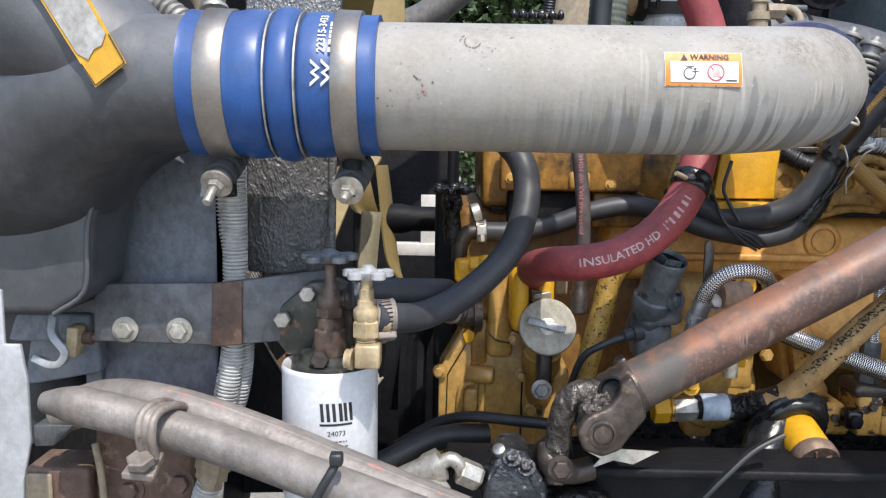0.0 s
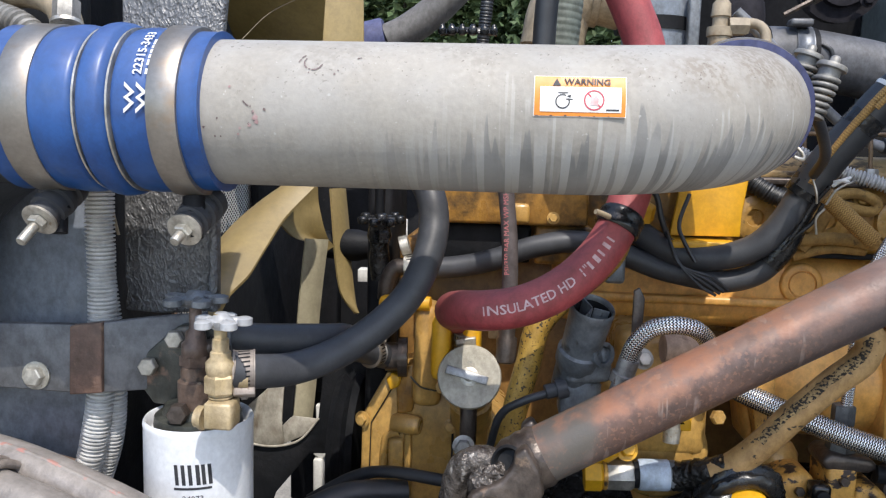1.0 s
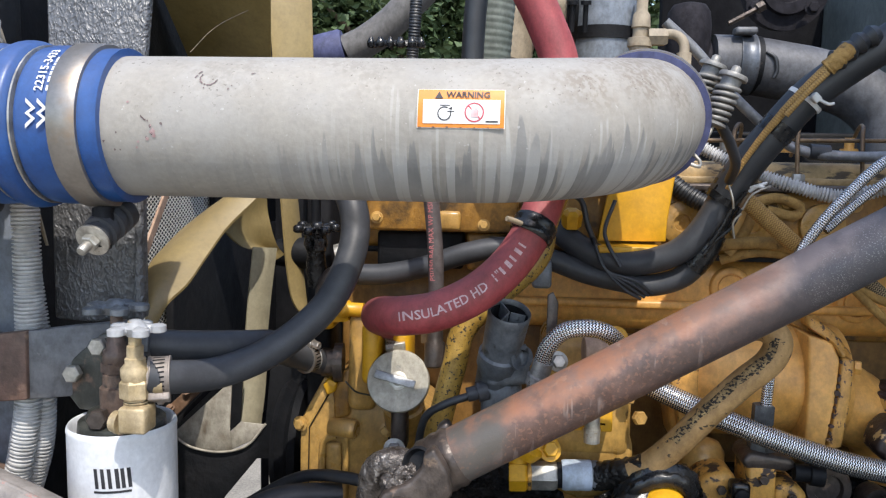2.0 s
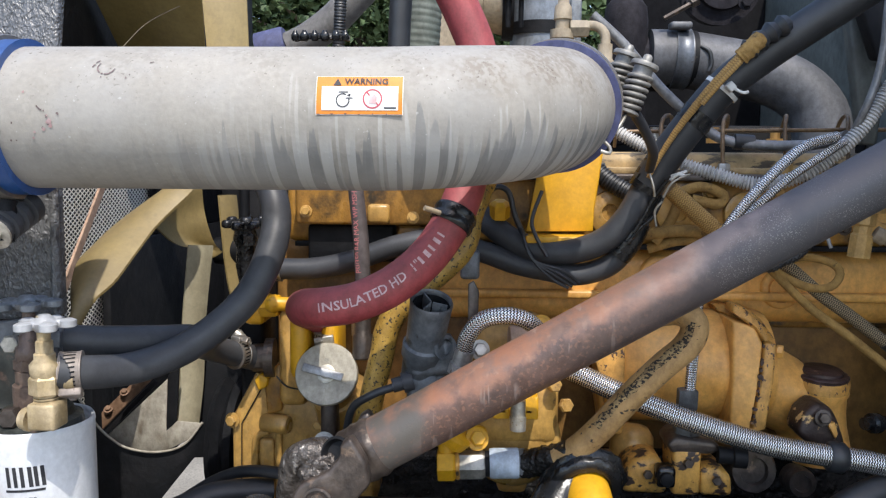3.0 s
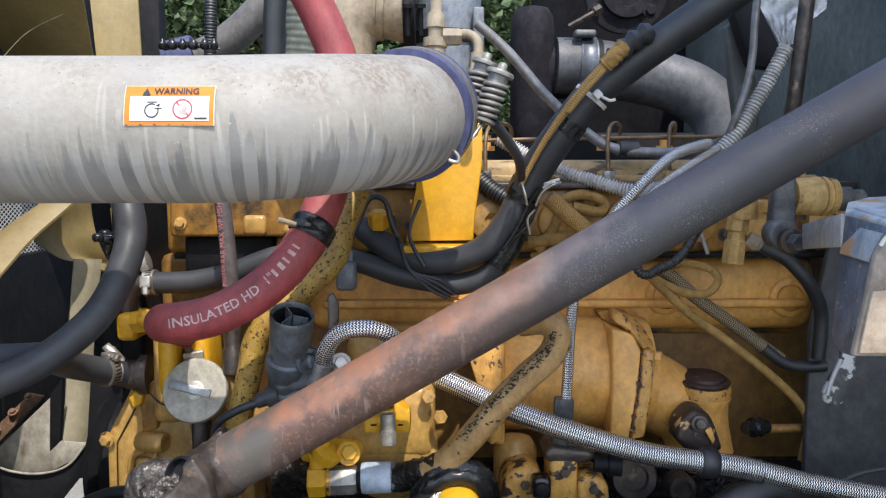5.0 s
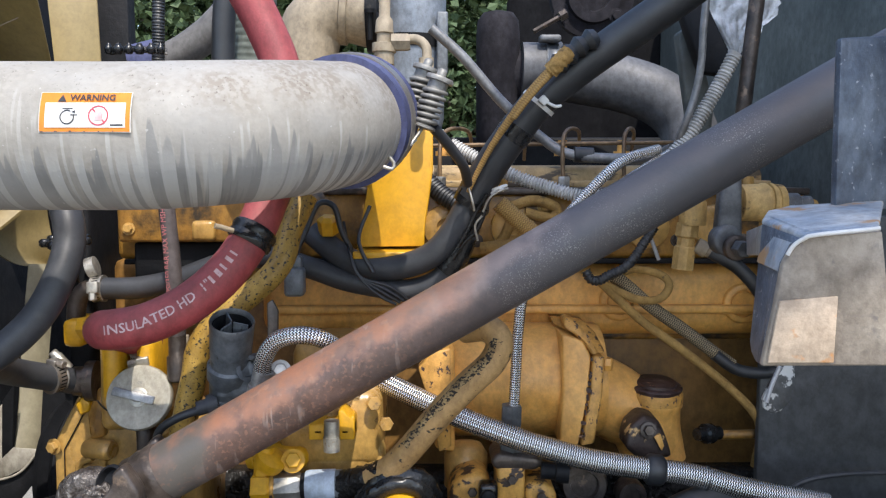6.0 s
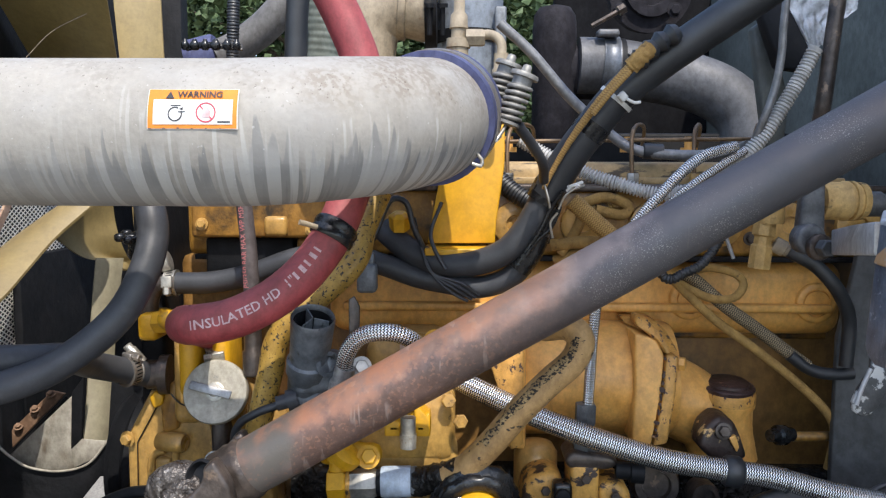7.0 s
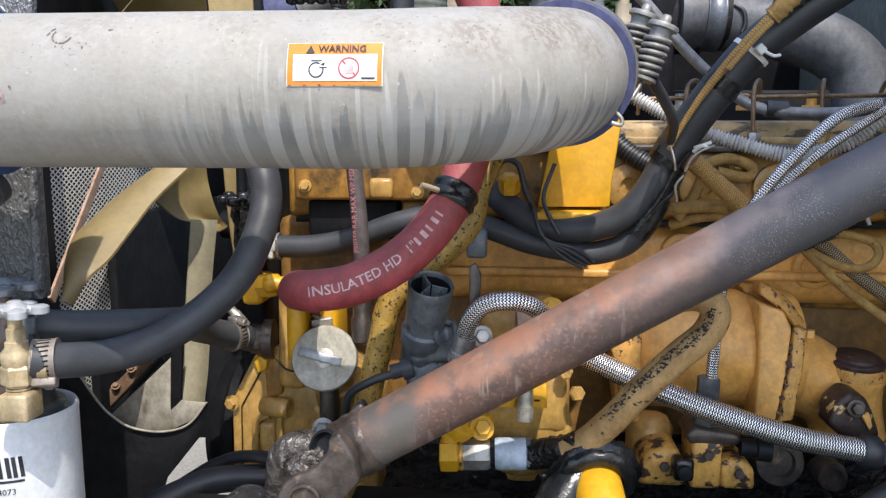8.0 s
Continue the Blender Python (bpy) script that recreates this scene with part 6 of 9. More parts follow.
# dark block stands in for the shaded gap under the plate
part("dark_gap_fill", block((0.091, 1, 1.453), Vector((0.191, 1, 1.41)) + Vector((0, 0.03, 0)), 0.004), M_DARK, engine)
part("plate_boss", block((0.163, 0.977, 1.478), Vector((0.188, 0.977, 1.456)) + Vector((0, 0.02, 0)), 0.004), M_YELLOW, engine)
part("plate_step", block((0.195, 0.995, 1.453), Vector((0.259, 0.995, 1.41)) + Vector((0, 0.04, 0)), 0.004), M_YELLOW_OILY_SHADED, engine)
for p in ((0.093, 0.984, 1.469), (0.214, 0.984, 1.463)):
    bolt(engine, p, (0, -1, 0.1), 0.0048, M_YELLOW)
# ribs, bosses and bolts on the gear cover
for p in ((0.098, 0.955, 1.277), (0.11, 0.962, 1.229), (0.122, 0.962, 1.184)):
    bolt(engine, p, (-0.1, -1, 0.1), 0.0055, M_YELLOW)
part("water_neck", lathe((0.055, 0.955, 1.368), (1, -0.1, 0), ((0, 0.008), (0.004, 0.0105), (0.010, 0.0105), (0.013, 0.008), (0.03, 0.008)), 12), M_YELLOW_CLEAN, engine)
part("clip_plate", block((0.148, 0.955, 1.356), Vector((0.162, 0.955, 1.332)) + Vector((0, 0.01, 0)), 0.002), M_TAN, engine)
# long intake rail with round end
z0, z1 = (0.502, 1.05, 1.334)[2], (0.5, 1.05, 1.423)[2]
xe = (0.832, 1.06, 1.38)[0]
part("intake_rail", block((0.22, 1.048, z0), (xe, 1.12, z1), 0.022, seg=5), M_YELLOW_OLD, engine)
# dark strip paints the shaded gap below the rail
part("under_rail_shade", block((0.30, 1.078, 1.325), (0.826, 1.092, 1.338), 0.003), M_YELLOW_OILY_SHADED, engine)
part("rail_ledge", block((0.24, 1.036, z0 + 0.030), (xe - 0.02, 1.06, z0 + 0.040), 0.003), M_YELLOW_OLD, engine)
for p in ((0.796, 1.049, 1.375), (0.648, 1.049, 1.378), (0.504, 1.049, 1.392)):
    bm = lathe(Vector(p), (0, -1, 0), ((0, 0.0245), (0.004, 0.0235), (0.0055, 0.0215), (0.0055, 0.0165), (0.0025, 0.0158), (0.0025, 0.0145), (0.0045, 0.0138), (0.0045, 0.001)), 40)
    part("core_plug", bm, M_YELLOW_OLD, engine)
# head studs, injector lines and rocker details on top
rnd = random.Random(5)
for k in range(7):
    x = 0.36 + 0.075 * k
    line = part("fuel_line", sweep([(x, 1.08, 1.50), (x, 1.09, 1.565), (x + 0.012, 1.12, 1.585), (x + 0.04, 1.20, 1.585), (x + 0.045, 1.24, 1.55)], 0.0026, 8), M_FUEL_LINE, engine)
    part("line_nut", hexagon((x, 1.08, 1.512), (0, 0, 1), 0.0075, 0.014), M_ZINC if k % 2 else M_YELLOW, engine, smooth=25)
part("cross_line", sweep([(0.36, 1.105, 1.563), (0.55, 1.10, 1.566), (0.80, 1.105, 1.569)], 0.0026, 8), M_FUEL_LINE, engine)

part("gasket_line", block((0.07, 1.026, 1.425), (0.86, 1.05, 1.431), 0.001), M_DARK, engine)
part("oily_ledge", block((0.30, 1.022, 1.505), (0.86, 1.12, 1.513), 0.002), M_CAST_DARK, engine)
for k in range(6):
    x = 0.44 + 0.078 * k
    part("port_boss", lathe((x, 1.034, 1.468), (0, -1, 0), ((0, 0.026), (0.010, 0.025), (0.012, 0.020), (0.012, 0.010), (0.008, 0.009)), 24), M_YELLOW, engine)
    bolt(engine, (x + 0.036, 1.03, 1.452), (0, -1, 0), 0.0055, M_CAST_DARK)
    bolt(engine, (x + 0.036, 1.03, 1.492), (0, -1, 0), 0.0055, M_YELLOW)
    part("rocker_stud", lathe((x, 1.16, 1.553), (0, 0, 1), ((0, 0.011), (0.006, 0.011), (0.006, 0.006), (0.02, 0.006)), 12), M_ZINC if k % 3 == 1 else M_YELLOW_OLD, engine)
part("cover_lip", block((0.295, 1.092, 1.512), (0.845, 1.37, 1.521), 0.002), M_COVER, engine)

# bright lifting bracket
lb = thing("lifting_bracket", "bright yellow bent steel engine lifting bracket", "bracket", (0.381, 1, 1.439))
part("face", slab([(0.341, 0.992, 1.448), (0.352, 0.998, 1.507), (0.359, 1, 1.579), (0.426, 1, 1.579), (0.426, 1, 1.535), (0.422, 0.998, 1.504), (0.417, 0.995, 1.471), (0.416, 0.992, 1.449)], 0.006, 0.001), M_YELLOW_CLEAN, lb)
part("return_flange", slab([(0.422, 1, 1.576), (0.426, 1, 1.576), (0.426, 1, 1.535), (0.417, 0.995, 1.471), (0.414, 0.995, 1.471), (0.422, 1, 1.535)], 0.05, 0.001), M_YELLOW_CLEAN, lb)
part("foot", block((0.339, 0.965, 1.445), Vector((0.408, 0.965, 1.437)) + Vector((0, 0.05, 0)), 0.0015), M_YELLOW_CLEAN, lb)
kb = thing("yellow_knob", "bright yellow ribbed fill cap on the head", "cap", (0.32, 0.98, 1.488))
part("cap", lathe((0.311, 0.985, 1.468), (0, -0.4, 1), ((-0.004, 0.011), (0.012, 0.012), (0.014, 0.010), (0.016, 0.006)), 6), M_YELLOW_CLEAN, kb, smooth=25)

# ---- red insulated hose ----
RP = [(0.124, 0.945, 1.350), (0.116, 0.918, 1.364), (0.114, 0.880, 1.376), (0.124, 0.836, 1.386), (0.148, 0.802, 1.393), (0.18, 0.795, 1.4), (0.212, 0.8, 1.415), (0.239, 0.81, 1.437), (0.259, 0.822, 1.464), (0.272, 0.836, 1.493), (0.282, 0.85, 1.53), (0.289, 0.86, 1.577), (0.285, 0.866, 1.625), (0.271, 0.868, 1.662), (0.252, 0.87, 1.699), (0.223, 0.88, 1.743)]
red = thing("red_hose", "red insulated rubber hose with worn white print", "hose", RP[0])
rb = part("tube", sweep(RP, 0.0180, 28, 0.005), M_RED, red)
C = spline(RP, 0.002)
FR = frames_along(C)
def hose_writing(name, bm, start, parent, side, mat):
    """Letters that follow the hose from the point of the curve nearest to start."""
    i0 = min(range(len(C)), key=lambda i: (C[i] - Vector(start)).length)
    S = [0.0]
    for a, b in zip(C[i0:], C[i0 + 1:]):
        S.append(S[-1] + (b - a).length)
    for v in bm.verts:
        s, y = v.co.x, v.co.y
        k = min(len(S) - 2, max(0, next((j for j in range(len(S)) if S[j] > s), 1) - 1))
        t = FR[i0 + k][0]
        p = C[i0 + k] + t * (s - S[k])
        front = Vector((0, -1, 0)); front = (front - t * front.dot(t)).normalized()
        up = front.cross(t) * -1
        if up.z < 0:
            up = -up
        a = side + y / 0.0172
        v.co = p + (front * math.cos(a) + up * math.sin(a)) * 0.0184
    return part(name, bm, mat, parent)
hose_writing("print", text_mesh('INSULATED HD  1"', 0.0108, 0.012), (0.151, 0.795, 1.395), rb, 0.14, M_PRINT_PINK)
bm = bmesh.new()
for k, w_ in enumerate((0.0026, 0.0040, 0.0022, 0.0034, 0.0018)):
    for y0, y1 in ((-0.0036, 0.0036),):
        bm.faces.new([bm.verts.new((0.0074 * k + x, y, 0)) for x, y in ((0, y0), (w_, y0), (w_, y1), (0, y1))])
hose_writing("worn_print", bm, (0.232, 0.81, 1.432), rb, 0.16, M_PRINT_PINK)
ring_clamp(red, (0.126, 0.925, 1.343), (0.05, 0.3, -0.95), 0.0120, M_ZINC, 0.010, screw=(0.25, -1, 0))
part("hose_tape", sweep([(0.2600, 0.8235, 1.4660), (0.2635, 0.826, 1.4725), (0.2668, 0.8295, 1.4790)], 0.0200, 28, 0.0008, lambda s, T, a: 1 + 0.055 * abs(math.sin(2 * math.pi * s / T)) + 0.012 * noise.noise(Vector((a * 2, s * 300, 7)))), M_WET, red, "oily black rubber band")
part("tie_tail", sweep([(0.252, 0.806, 1.479), (0.245, 0.800, 1.482), (0.239, 0.796, 1.484)], 0.0024, 8), M_TAN, red)
part("elbow_stub", lathe((0.121, 0.938, 1.350), (0.05, 0.25, -0.95), ((0, 0.014), (0.02, 0.014), (0.02, 0.017), (0.05, 0.017))), M_YELLOW, engine)

# ---- oil filler cap ----
cap = thing("filler_cap", "round oily silver oil filler cap with a bar handle", "cap", (0.132, 0.89, 1.307))
ca = Vector((0.02, -0.93, 0.36)).normalized()
co = Vector((0.132, 0.892, 1.307))
part("disc", lathe(co + ca * -0.014, ca, ((0, 0.029), (0.006, 0.0325), (0.012, 0.0325), (0.014, 0.0315), (0.0145, 0.027), (0.0135, 0.024), (0.0135, 0.009), (0.015, 0.008), (0.015, 0.004), (0.0135, 0.003)), 48), M_CAP, cap)
bm = block((-0.024, -0.0042, 0.0045), (0.019, 0.0042, 0.0062), 0.0006)
m = Matrix.Translation(co + ca * 0.003) @ ca.to_track_quat("Z", "Y").to_matrix().to_4x4() @ pose(0, 0, 0, 0, 0, -14)
bmesh.ops.transform(bm, matrix=m, verts=bm.verts)
part("handle", bm, M_STEEL, cap)
part("stud", lathe(co - ca * 0.001, ca, ((0, 0.0095), (0.002, 0.0095), (0.0025, 0.0075), (0.004, 0.0075), (0.0042, 0.0055), (0.0075, 0.0055), (0.0085, 0.0042)), 24), M_ZINC, cap, smooth=25)
part("neck", lathe(co - ca * 0.034, (0.02, 0.5, -0.85), ((0, 0.022), (0.03, 0.020), (0.032, 0.023), (0.06, 0.023), (0.065, 0.018), (0.12, 0.018))), M_YELLOW, cap)
part("neck_bracket", block((0.123, 0.9, 1.276), Vector((0.14, 0.9, 1.225)) + Vector((0, 0.03, 0)), 0.006), M_CAST_DARK, cap)
bolt(cap, (0.128, 0.9, 1.231), (0, -1, 0.1), 0.008, M_STEEL)

# ---- dipstick tube ----
dt = thing("dipstick_tube", "yellow tube with flaking paint and black specks", "tube", (0.19, 0.882, 1.326))
part("tube", sweep([(0.294, 0.94, 1.506), (0.28, 0.925, 1.471), (0.268, 0.905, 1.432), (0.204, 0.885, 1.372), (0.19, 0.882, 1.326), (0.179, 0.882, 1.279), (0.169, 0.885, 1.236), (0.157, 0.9, 1.188)], 0.0125, 18), M_YELLOW_CHIPPED, dt)
part("collar", lathe((0.159, 0.897, 1.195), (-0.15, 0, -1), ((0, 0.013), (0.002, 0.0155), (0.012, 0.0155), (0.014, 0.013)), 18), M_YELLOW, dt)

# ---- grey solenoid ----
sol = thing("solenoid", "grey cast metal fuel solenoid with a hollow black top", "solenoid", (0.234, 0.85, 1.306))
st, sb = Vector((0.244, 0.826, 1.394)), Vector((0.228, 0.866, 1.302))
sx = (sb - st).normalized()
part("body", lathe(st, sx, ((0.022, 0.001), (0.022, 0.0165), (0.002, 0.0180), (-0.002, 0.0185), (-0.003, 0.0195), (-0.001, 0.0205), (0.004, 0.0200), (0.045, 0.0185), (0.047, 0.021), (0.06, 0.021), (0.062, 0.019), (0.09, 0.018)), 36), M_SOLENOID, sol)
part("lining", lathe(st + sx * 0.019, -sx, ((0, 0.001), (0, 0.0162), (0.017, 0.0176), (0.0172, 0.0166), (0.002, 0.0150), (0.002, 0.001)), 32), M_DARK, sol, "black hollow lining")
for k, (a, r_) in enumerate(((1.75, 0.0160), (3.9, 0.0150), (5.8, 0.0150))):
    bm = block((0.001, -0.0007, -0.014), (r_, 0.0007, 0.0015), 0.0003)
    bmesh.ops.transform(bm, matrix=Matrix.Translation(st) @ (-sx).to_track_quat("Z", "Y").to_matrix().to_4x4() @ Matrix.Rotation(a, 4, "Z"), verts=bm.verts)
    part("rib", bm, M_SOLENOID, sol)
part("face_plate", slab([(0.222, 0.834, 1.352), (0.236, 0.830, 1.360), (0.247, 0.832, 1.352), (0.250, 0.834, 1.344), (0.240, 0.836, 1.338), (0.226, 0.837, 1.336)], 0.02, 0.0025, seg=3), M_SOLENOID, sol)
part("port_block", block((0.222, 0.835, 1.356), Vector((0.265, 0.835, 1.321)) + Vector((0, 0.035, 0)), 0.006, pose(0, 0, 0, 0, -8, 0)), M_SOLENOID, sol)
part("port", lathe((0.253, 0.838, 1.35), (0.5, -0.8, 0.1), ((0, 0.012), (0.008, 0.012), (0.008, 0.008), (0.004, 0.0075), (0.004, 0.001)), 20), M_SOLENOID, sol)
part("lower_body", block((0.219, 0.84, 1.326), Vector((0.258, 0.84, 1.282)) + Vector((0, 0.04, 0)), 0.008), M_SOLENOID, sol)
part("connector", lathe((0.225, 0.845, 1.315), (-1, -0.2, -0.25), ((0, 0.010), (0.010, 0.010), (0.010, 0.007), (0.02, 0.007)), 14), M_RUBBER_DUSTY, sol)
part("wire", sweep([(0.208, 0.842, 1.309), (0.186, 0.84, 1.301), (0.165, 0.85, 1.283), (0.155, 0.87, 1.242)], 0.004, 10), M_RUBBER, sol)
lever = part("stop_lever", slab([(0.278, 0.815, 1.414), (0.283, 0.815, 1.417), (0.288, 0.815, 1.407), (0.287, 0.815, 1.37), (0.278, 0.815, 1.359)], 0.004, 0.001), M_CAST_DARK)
tagged(lever, "dark rusty flat steel stop lever", "lever")

# ---- braided loop with fittings ----
bl = thing("braided_hose", "short looped stainless braided fuel hose", "hose", (0.275, 0.8, 1.347))
part("braid", sweep([(0.274, 0.81, 1.347), (0.278, 0.8, 1.368), (0.291, 0.793, 1.385), (0.311, 0.79, 1.39), (0.33, 0.795, 1.385), (0.345, 0.81, 1.368), (0.355, 0.83, 1.335)], 0.0078, 20, 0.003), B_STEEL, bl)
part("end_fitting", lathe((0.276, 0.806, 1.355), (-0.25, 0.15, -1), ((0, 0.0092), (0.014, 0.0092), (0.015, 0.011), (0.024, 0.011), (0.025, 0.008), (0.034, 0.008)), 14), M_STEEL, bl)
bolt(bl, (0.289, 0.815, 1.353), (0.2, -1, 0.3), 0.0065, M_ZINC)

# ---- fuel pump behind the shaft ----
fp = thing("fuel_pump", "bright yellow fuel injection pump with fittings", "pump", (0.329, 0.92, 1.244))
part("body", block((0.267, 0.9, 1.31), Vector((0.373, 0.9, 1.227)) + Vector((0, 0.12, 0)), 0.014), M_YELLOW, fp)
part("upper_body", block((0.281, 0.91, 1.356), Vector((0.361, 0.91, 1.296)) + Vector((0, 0.10, 0)), 0.012), M_YELLOW, fp)
part("coupling", lathe((0.319, 0.88, 1.348), (1, 0.1, 0.0), ((0, 0.014), (0.012, 0.016), (0.03, 0.016), (0.032, 0.013))), M_GUARD, fp)
bolt(fp, (0.353, 0.9, 1.358), (0.2, -1, 0.5), 0.0085, M_YELLOW_CLEAN)
part("slotted_plate", block((0.304, 0.872, 1.285), Vector((0.32, 0.872, 1.269)) + Vector((0, 0.03, 0)), 0.0015), M_YELLOW_CLEAN, fp)
part("slotted_plate", slab([(0.333, 0.872, 1.298), (0.337, 0.872, 1.299), (0.349, 0.872, 1.287), (0.349, 0.872, 1.269), (0.333, 0.872, 1.269)], 0.03, 0.0015), M_YELLOW_CLEAN, fp)
for a_, b_ in (((0.309, 0.872, 1.279), (0.317, 0.872, 1.275)), ((0.336, 0.872, 1.279), (0.343, 0.872, 1.275))):
    part("slot", block(a_, Vector(b_) + Vector((0, 0.003, 0)), 0.001), M_DARK, fp)
part("tab", slab([(0.306, 0.882, 1.279), (0.349, 0.872, 1.294), (0.349, 0.872, 1.271), (0.308, 0.872, 1.271)], 0.02, 0.003), M_YELLOW_CLEAN, fp)
part("stub", lathe((0.328, 0.862, 1.292), (0, -0.05, -1), ((0, 0.0075), (0.016, 0.0075), (0.016, 0.0082), (0.030, 0.0078))), M_ZINC, fp)
for p in ((0.365, 0.895, 1.299), (0.377, 0.895, 1.278)):
    bolt(fp, p, (0.3, -1, 0.2), 0.0075, M_YELLOW, washer=False)
bolt(fp, (0.288, 0.872, 1.248), (0.2, -1, 0.5), 0.008, M_YELLOW_CLEAN)
part("pump_cover", lathe((0.326, 0.91, 1.236), (0, -1, 0.1), ((-0.02, 0.05), (0.0, 0.05), (0.004, 0.046), (0.008, 0.03), (0.008, 0.001)), 36), M_YELLOW, fp)
part("side_bracket", slab([(0.41, 0.93, 1.326), (0.426, 0.93, 1.343), (0.444, 0.93, 1.347), (0.445, 0.93, 1.241), (0.432, 0.93, 1.235), (0.421, 0.93, 1.29)], 0.02, 0.002), M_YELLOW_EDGE, fp)
part("elbow_collar", lathe((0.265, 0.872, 1.247), (0.5, -0.2, 0.8), ((-0.004, 0.014), (0.004, 0.016), (0.007, 0.016), (0.009, 0.013)), 24), M_YELLOW_CLEAN, fp)
part("lower_flange", block((0.235, 0.89, 1.253), Vector((0.299, 0.89, 1.23)) + Vector((0, 0.06, 0)), 0.008), M_YELLOW_CLEAN, fp)
uf = thing("union_fitting", "yellow elbow and zinc union with a pale blue band", "fitting", (0.294, 0.87, 1.224))
ud = Vector((0.345, 0.872, 1.224)) - Vector((0.268, 0.872, 1.221))
part("neck", lathe((0.2575, 0.874, 1.232), (0.1, 0.05, 1), ((-0.006, 0.0090), (0.010, 0.0090), (0.011, 0.0112), (0.016, 0.0112), (0.017, 0.0095), (0.03, 0.0095)), 24), M_YELLOW_CLEAN, uf)
part("elbow_nut", hexagon((0.2485, 0.872, 1.2203), ud, 0.0160, 0.0185), M_YELLOW_CLEAN, uf, smooth=25)
part("elbow_ring", lathe((0.267, 0.872, 1.221), ud, ((0, 0.0145), (0.001, 0.0150), (0.003, 0.0150), (0.004, 0.0135))), M_YELLOW_WORN, uf)
part("nut", hexagon((0.27, 0.872, 1.221), ud, 0.0145, 0.027), M_ZINC, uf, smooth=25)
part("nut_groove", lathe((0.2965, 0.872, 1.2225), ud, ((0, 0.0128), (0.005, 0.0128))), M_DARK, uf)
part("end_ring", lathe((0.328, 0.872, 1.224), ud, ((0, 0.0135), (0.001, 0.0145), (0.008, 0.0145), (0.009, 0.013))), M_SENSOR, uf)
part("band", lathe((0.301, 0.872, 1.223), ud, ((0, 0.0145), (0.003, 0.0152), (0.028, 0.0152), (0.030, 0.014))), M_BAND_BLUE, uf, "pale blue-white band")
part("hose_tail", sweep([(0.333, 0.872, 1.223), (0.348, 0.866, 1.228), (0.362, 0.855, 1.236), (0.380, 0.845, 1.2475)], 0.0140, 22, 0.0015, lambda s, T, a: 1 - 0.16 * (s / T) ** 3 + 0.16 * noise.noise(Vector((s * 220, math.cos(a) * 2, math.sin(a) * 2)))), M_GREASE, uf, "frayed black hose end")

# ---- rusty drive shaft with universal joint ----
shaft = thing("steering_shaft", "rusty brown steel shaft with greasy universal joint", "shaft", (0.165, 0.75, 1.263))
sa, sbv = Vector((0.196, 0.762, 1.277)), Vector((0.733, 0.762, 1.584))
d = (sbv - sa).normalized()
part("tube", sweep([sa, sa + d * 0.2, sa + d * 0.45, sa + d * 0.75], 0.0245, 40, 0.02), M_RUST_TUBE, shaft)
part("weld_collar", lathe(sa, d, ((-0.018, 0.020), (-0.014, 0.0252), (-0.006, 0.0268), (-0.002, 0.0258), (0.002, 0.0268), (0.005, 0.0266), (0.009, 0.0248)), 40), M_CAST_DARK, shaft)
# fork of the shaft: one ear towards the viewer, one behind
ear = [(0.186, 0.712, 1.304), (0.198, 0.712, 1.284), (0.202, 0.712, 1.265), (0.185, 0.708, 1.246), (0.178, 0.706, 1.236), (0.161, 0.704, 1.23), (0.144, 0.704, 1.236), (0.138, 0.704, 1.252), (0.145, 0.706, 1.266), (0.167, 0.71, 1.275), (0.177, 0.712, 1.287), (0.177, 0.712, 1.297)]
part("front_ear", slab(ear, 0.016, 0.004, seg=3), M_CAST_DARK, shaft)
part("back_ear", slab([Vector(p) + Vector((0.006, 0.056, 0.004)) for p in ear], 0.016, 0.004, seg=3), M_CAST_DARK, shaft)
part("fork_root", lathe(sa - d * 0.012, -d, ((0, 0.0255), (0.008, 0.026), (0.016, 0.022), (0.022, 0.012)), 32), M_CAST_DARK, shaft)
jc = Vector((0.159, 0.705, 1.253)) + Vector((0, 0.045, 0))
part("bearing_cap", lathe(Vector((0.16, 0.706, 1.252)), (0, -1, 0.05), ((-0.01, 0.0125), (0.002, 0.0125), (0.0025, 0.0105), (0.0005, 0.010), (0.0005, 0.008), (0.003, 0.0075), (0.0035, 0.001)), 32), M_CAST_DARK, shaft)
part("cross_pin", lathe(jc + Vector((0, -0.04, 0)), (0, 1, 0), ((0, 0.012), (0.025, 0.012), (0.027, 0.017), (0.055, 0.017), (0.057, 0.012), (0.08, 0.012)), 24), M_GREASE, shaft)
base = Vector((0.131, 0.785, 1.209))
part("yoke_arm", sweep([(0.164, 0.742, 1.277), (0.149, 0.738, 1.281), (0.136, 0.74, 1.274), (0.13, 0.748, 1.252), (0.127, 0.752, 1.222), (0.125, 0.75, 1.188)], 0.0125, 18, 0.004, lambda q_, T, a: 1.0 + 0.12 * noise.noise(Vector((q_ * 70, a, 0)))), M_CRUST, shaft)
part("yoke_arm", sweep([(0.161, 0.755, 1.199), (0.144, 0.75, 1.197), (0.129, 0.742, 1.202), (0.12, 0.748, 1.206), (0.12, 0.76, 1.219)], 0.0115, 16, 0.004), M_CAST_DARK, shaft)
# dark disc stands in for the shaded gap between the fork's ears
part("yoke_gap_shade", lathe((0.171, 0.722, 1.288), (-0.35, -0.75, 0.45), ((-0.012, 0.013), (-0.001, 0.0135), (0.0, 0.011), (-0.006, 0.010), (-0.008, 0.001)), 28), M_DARK, shaft)
bm = bmesh.new()
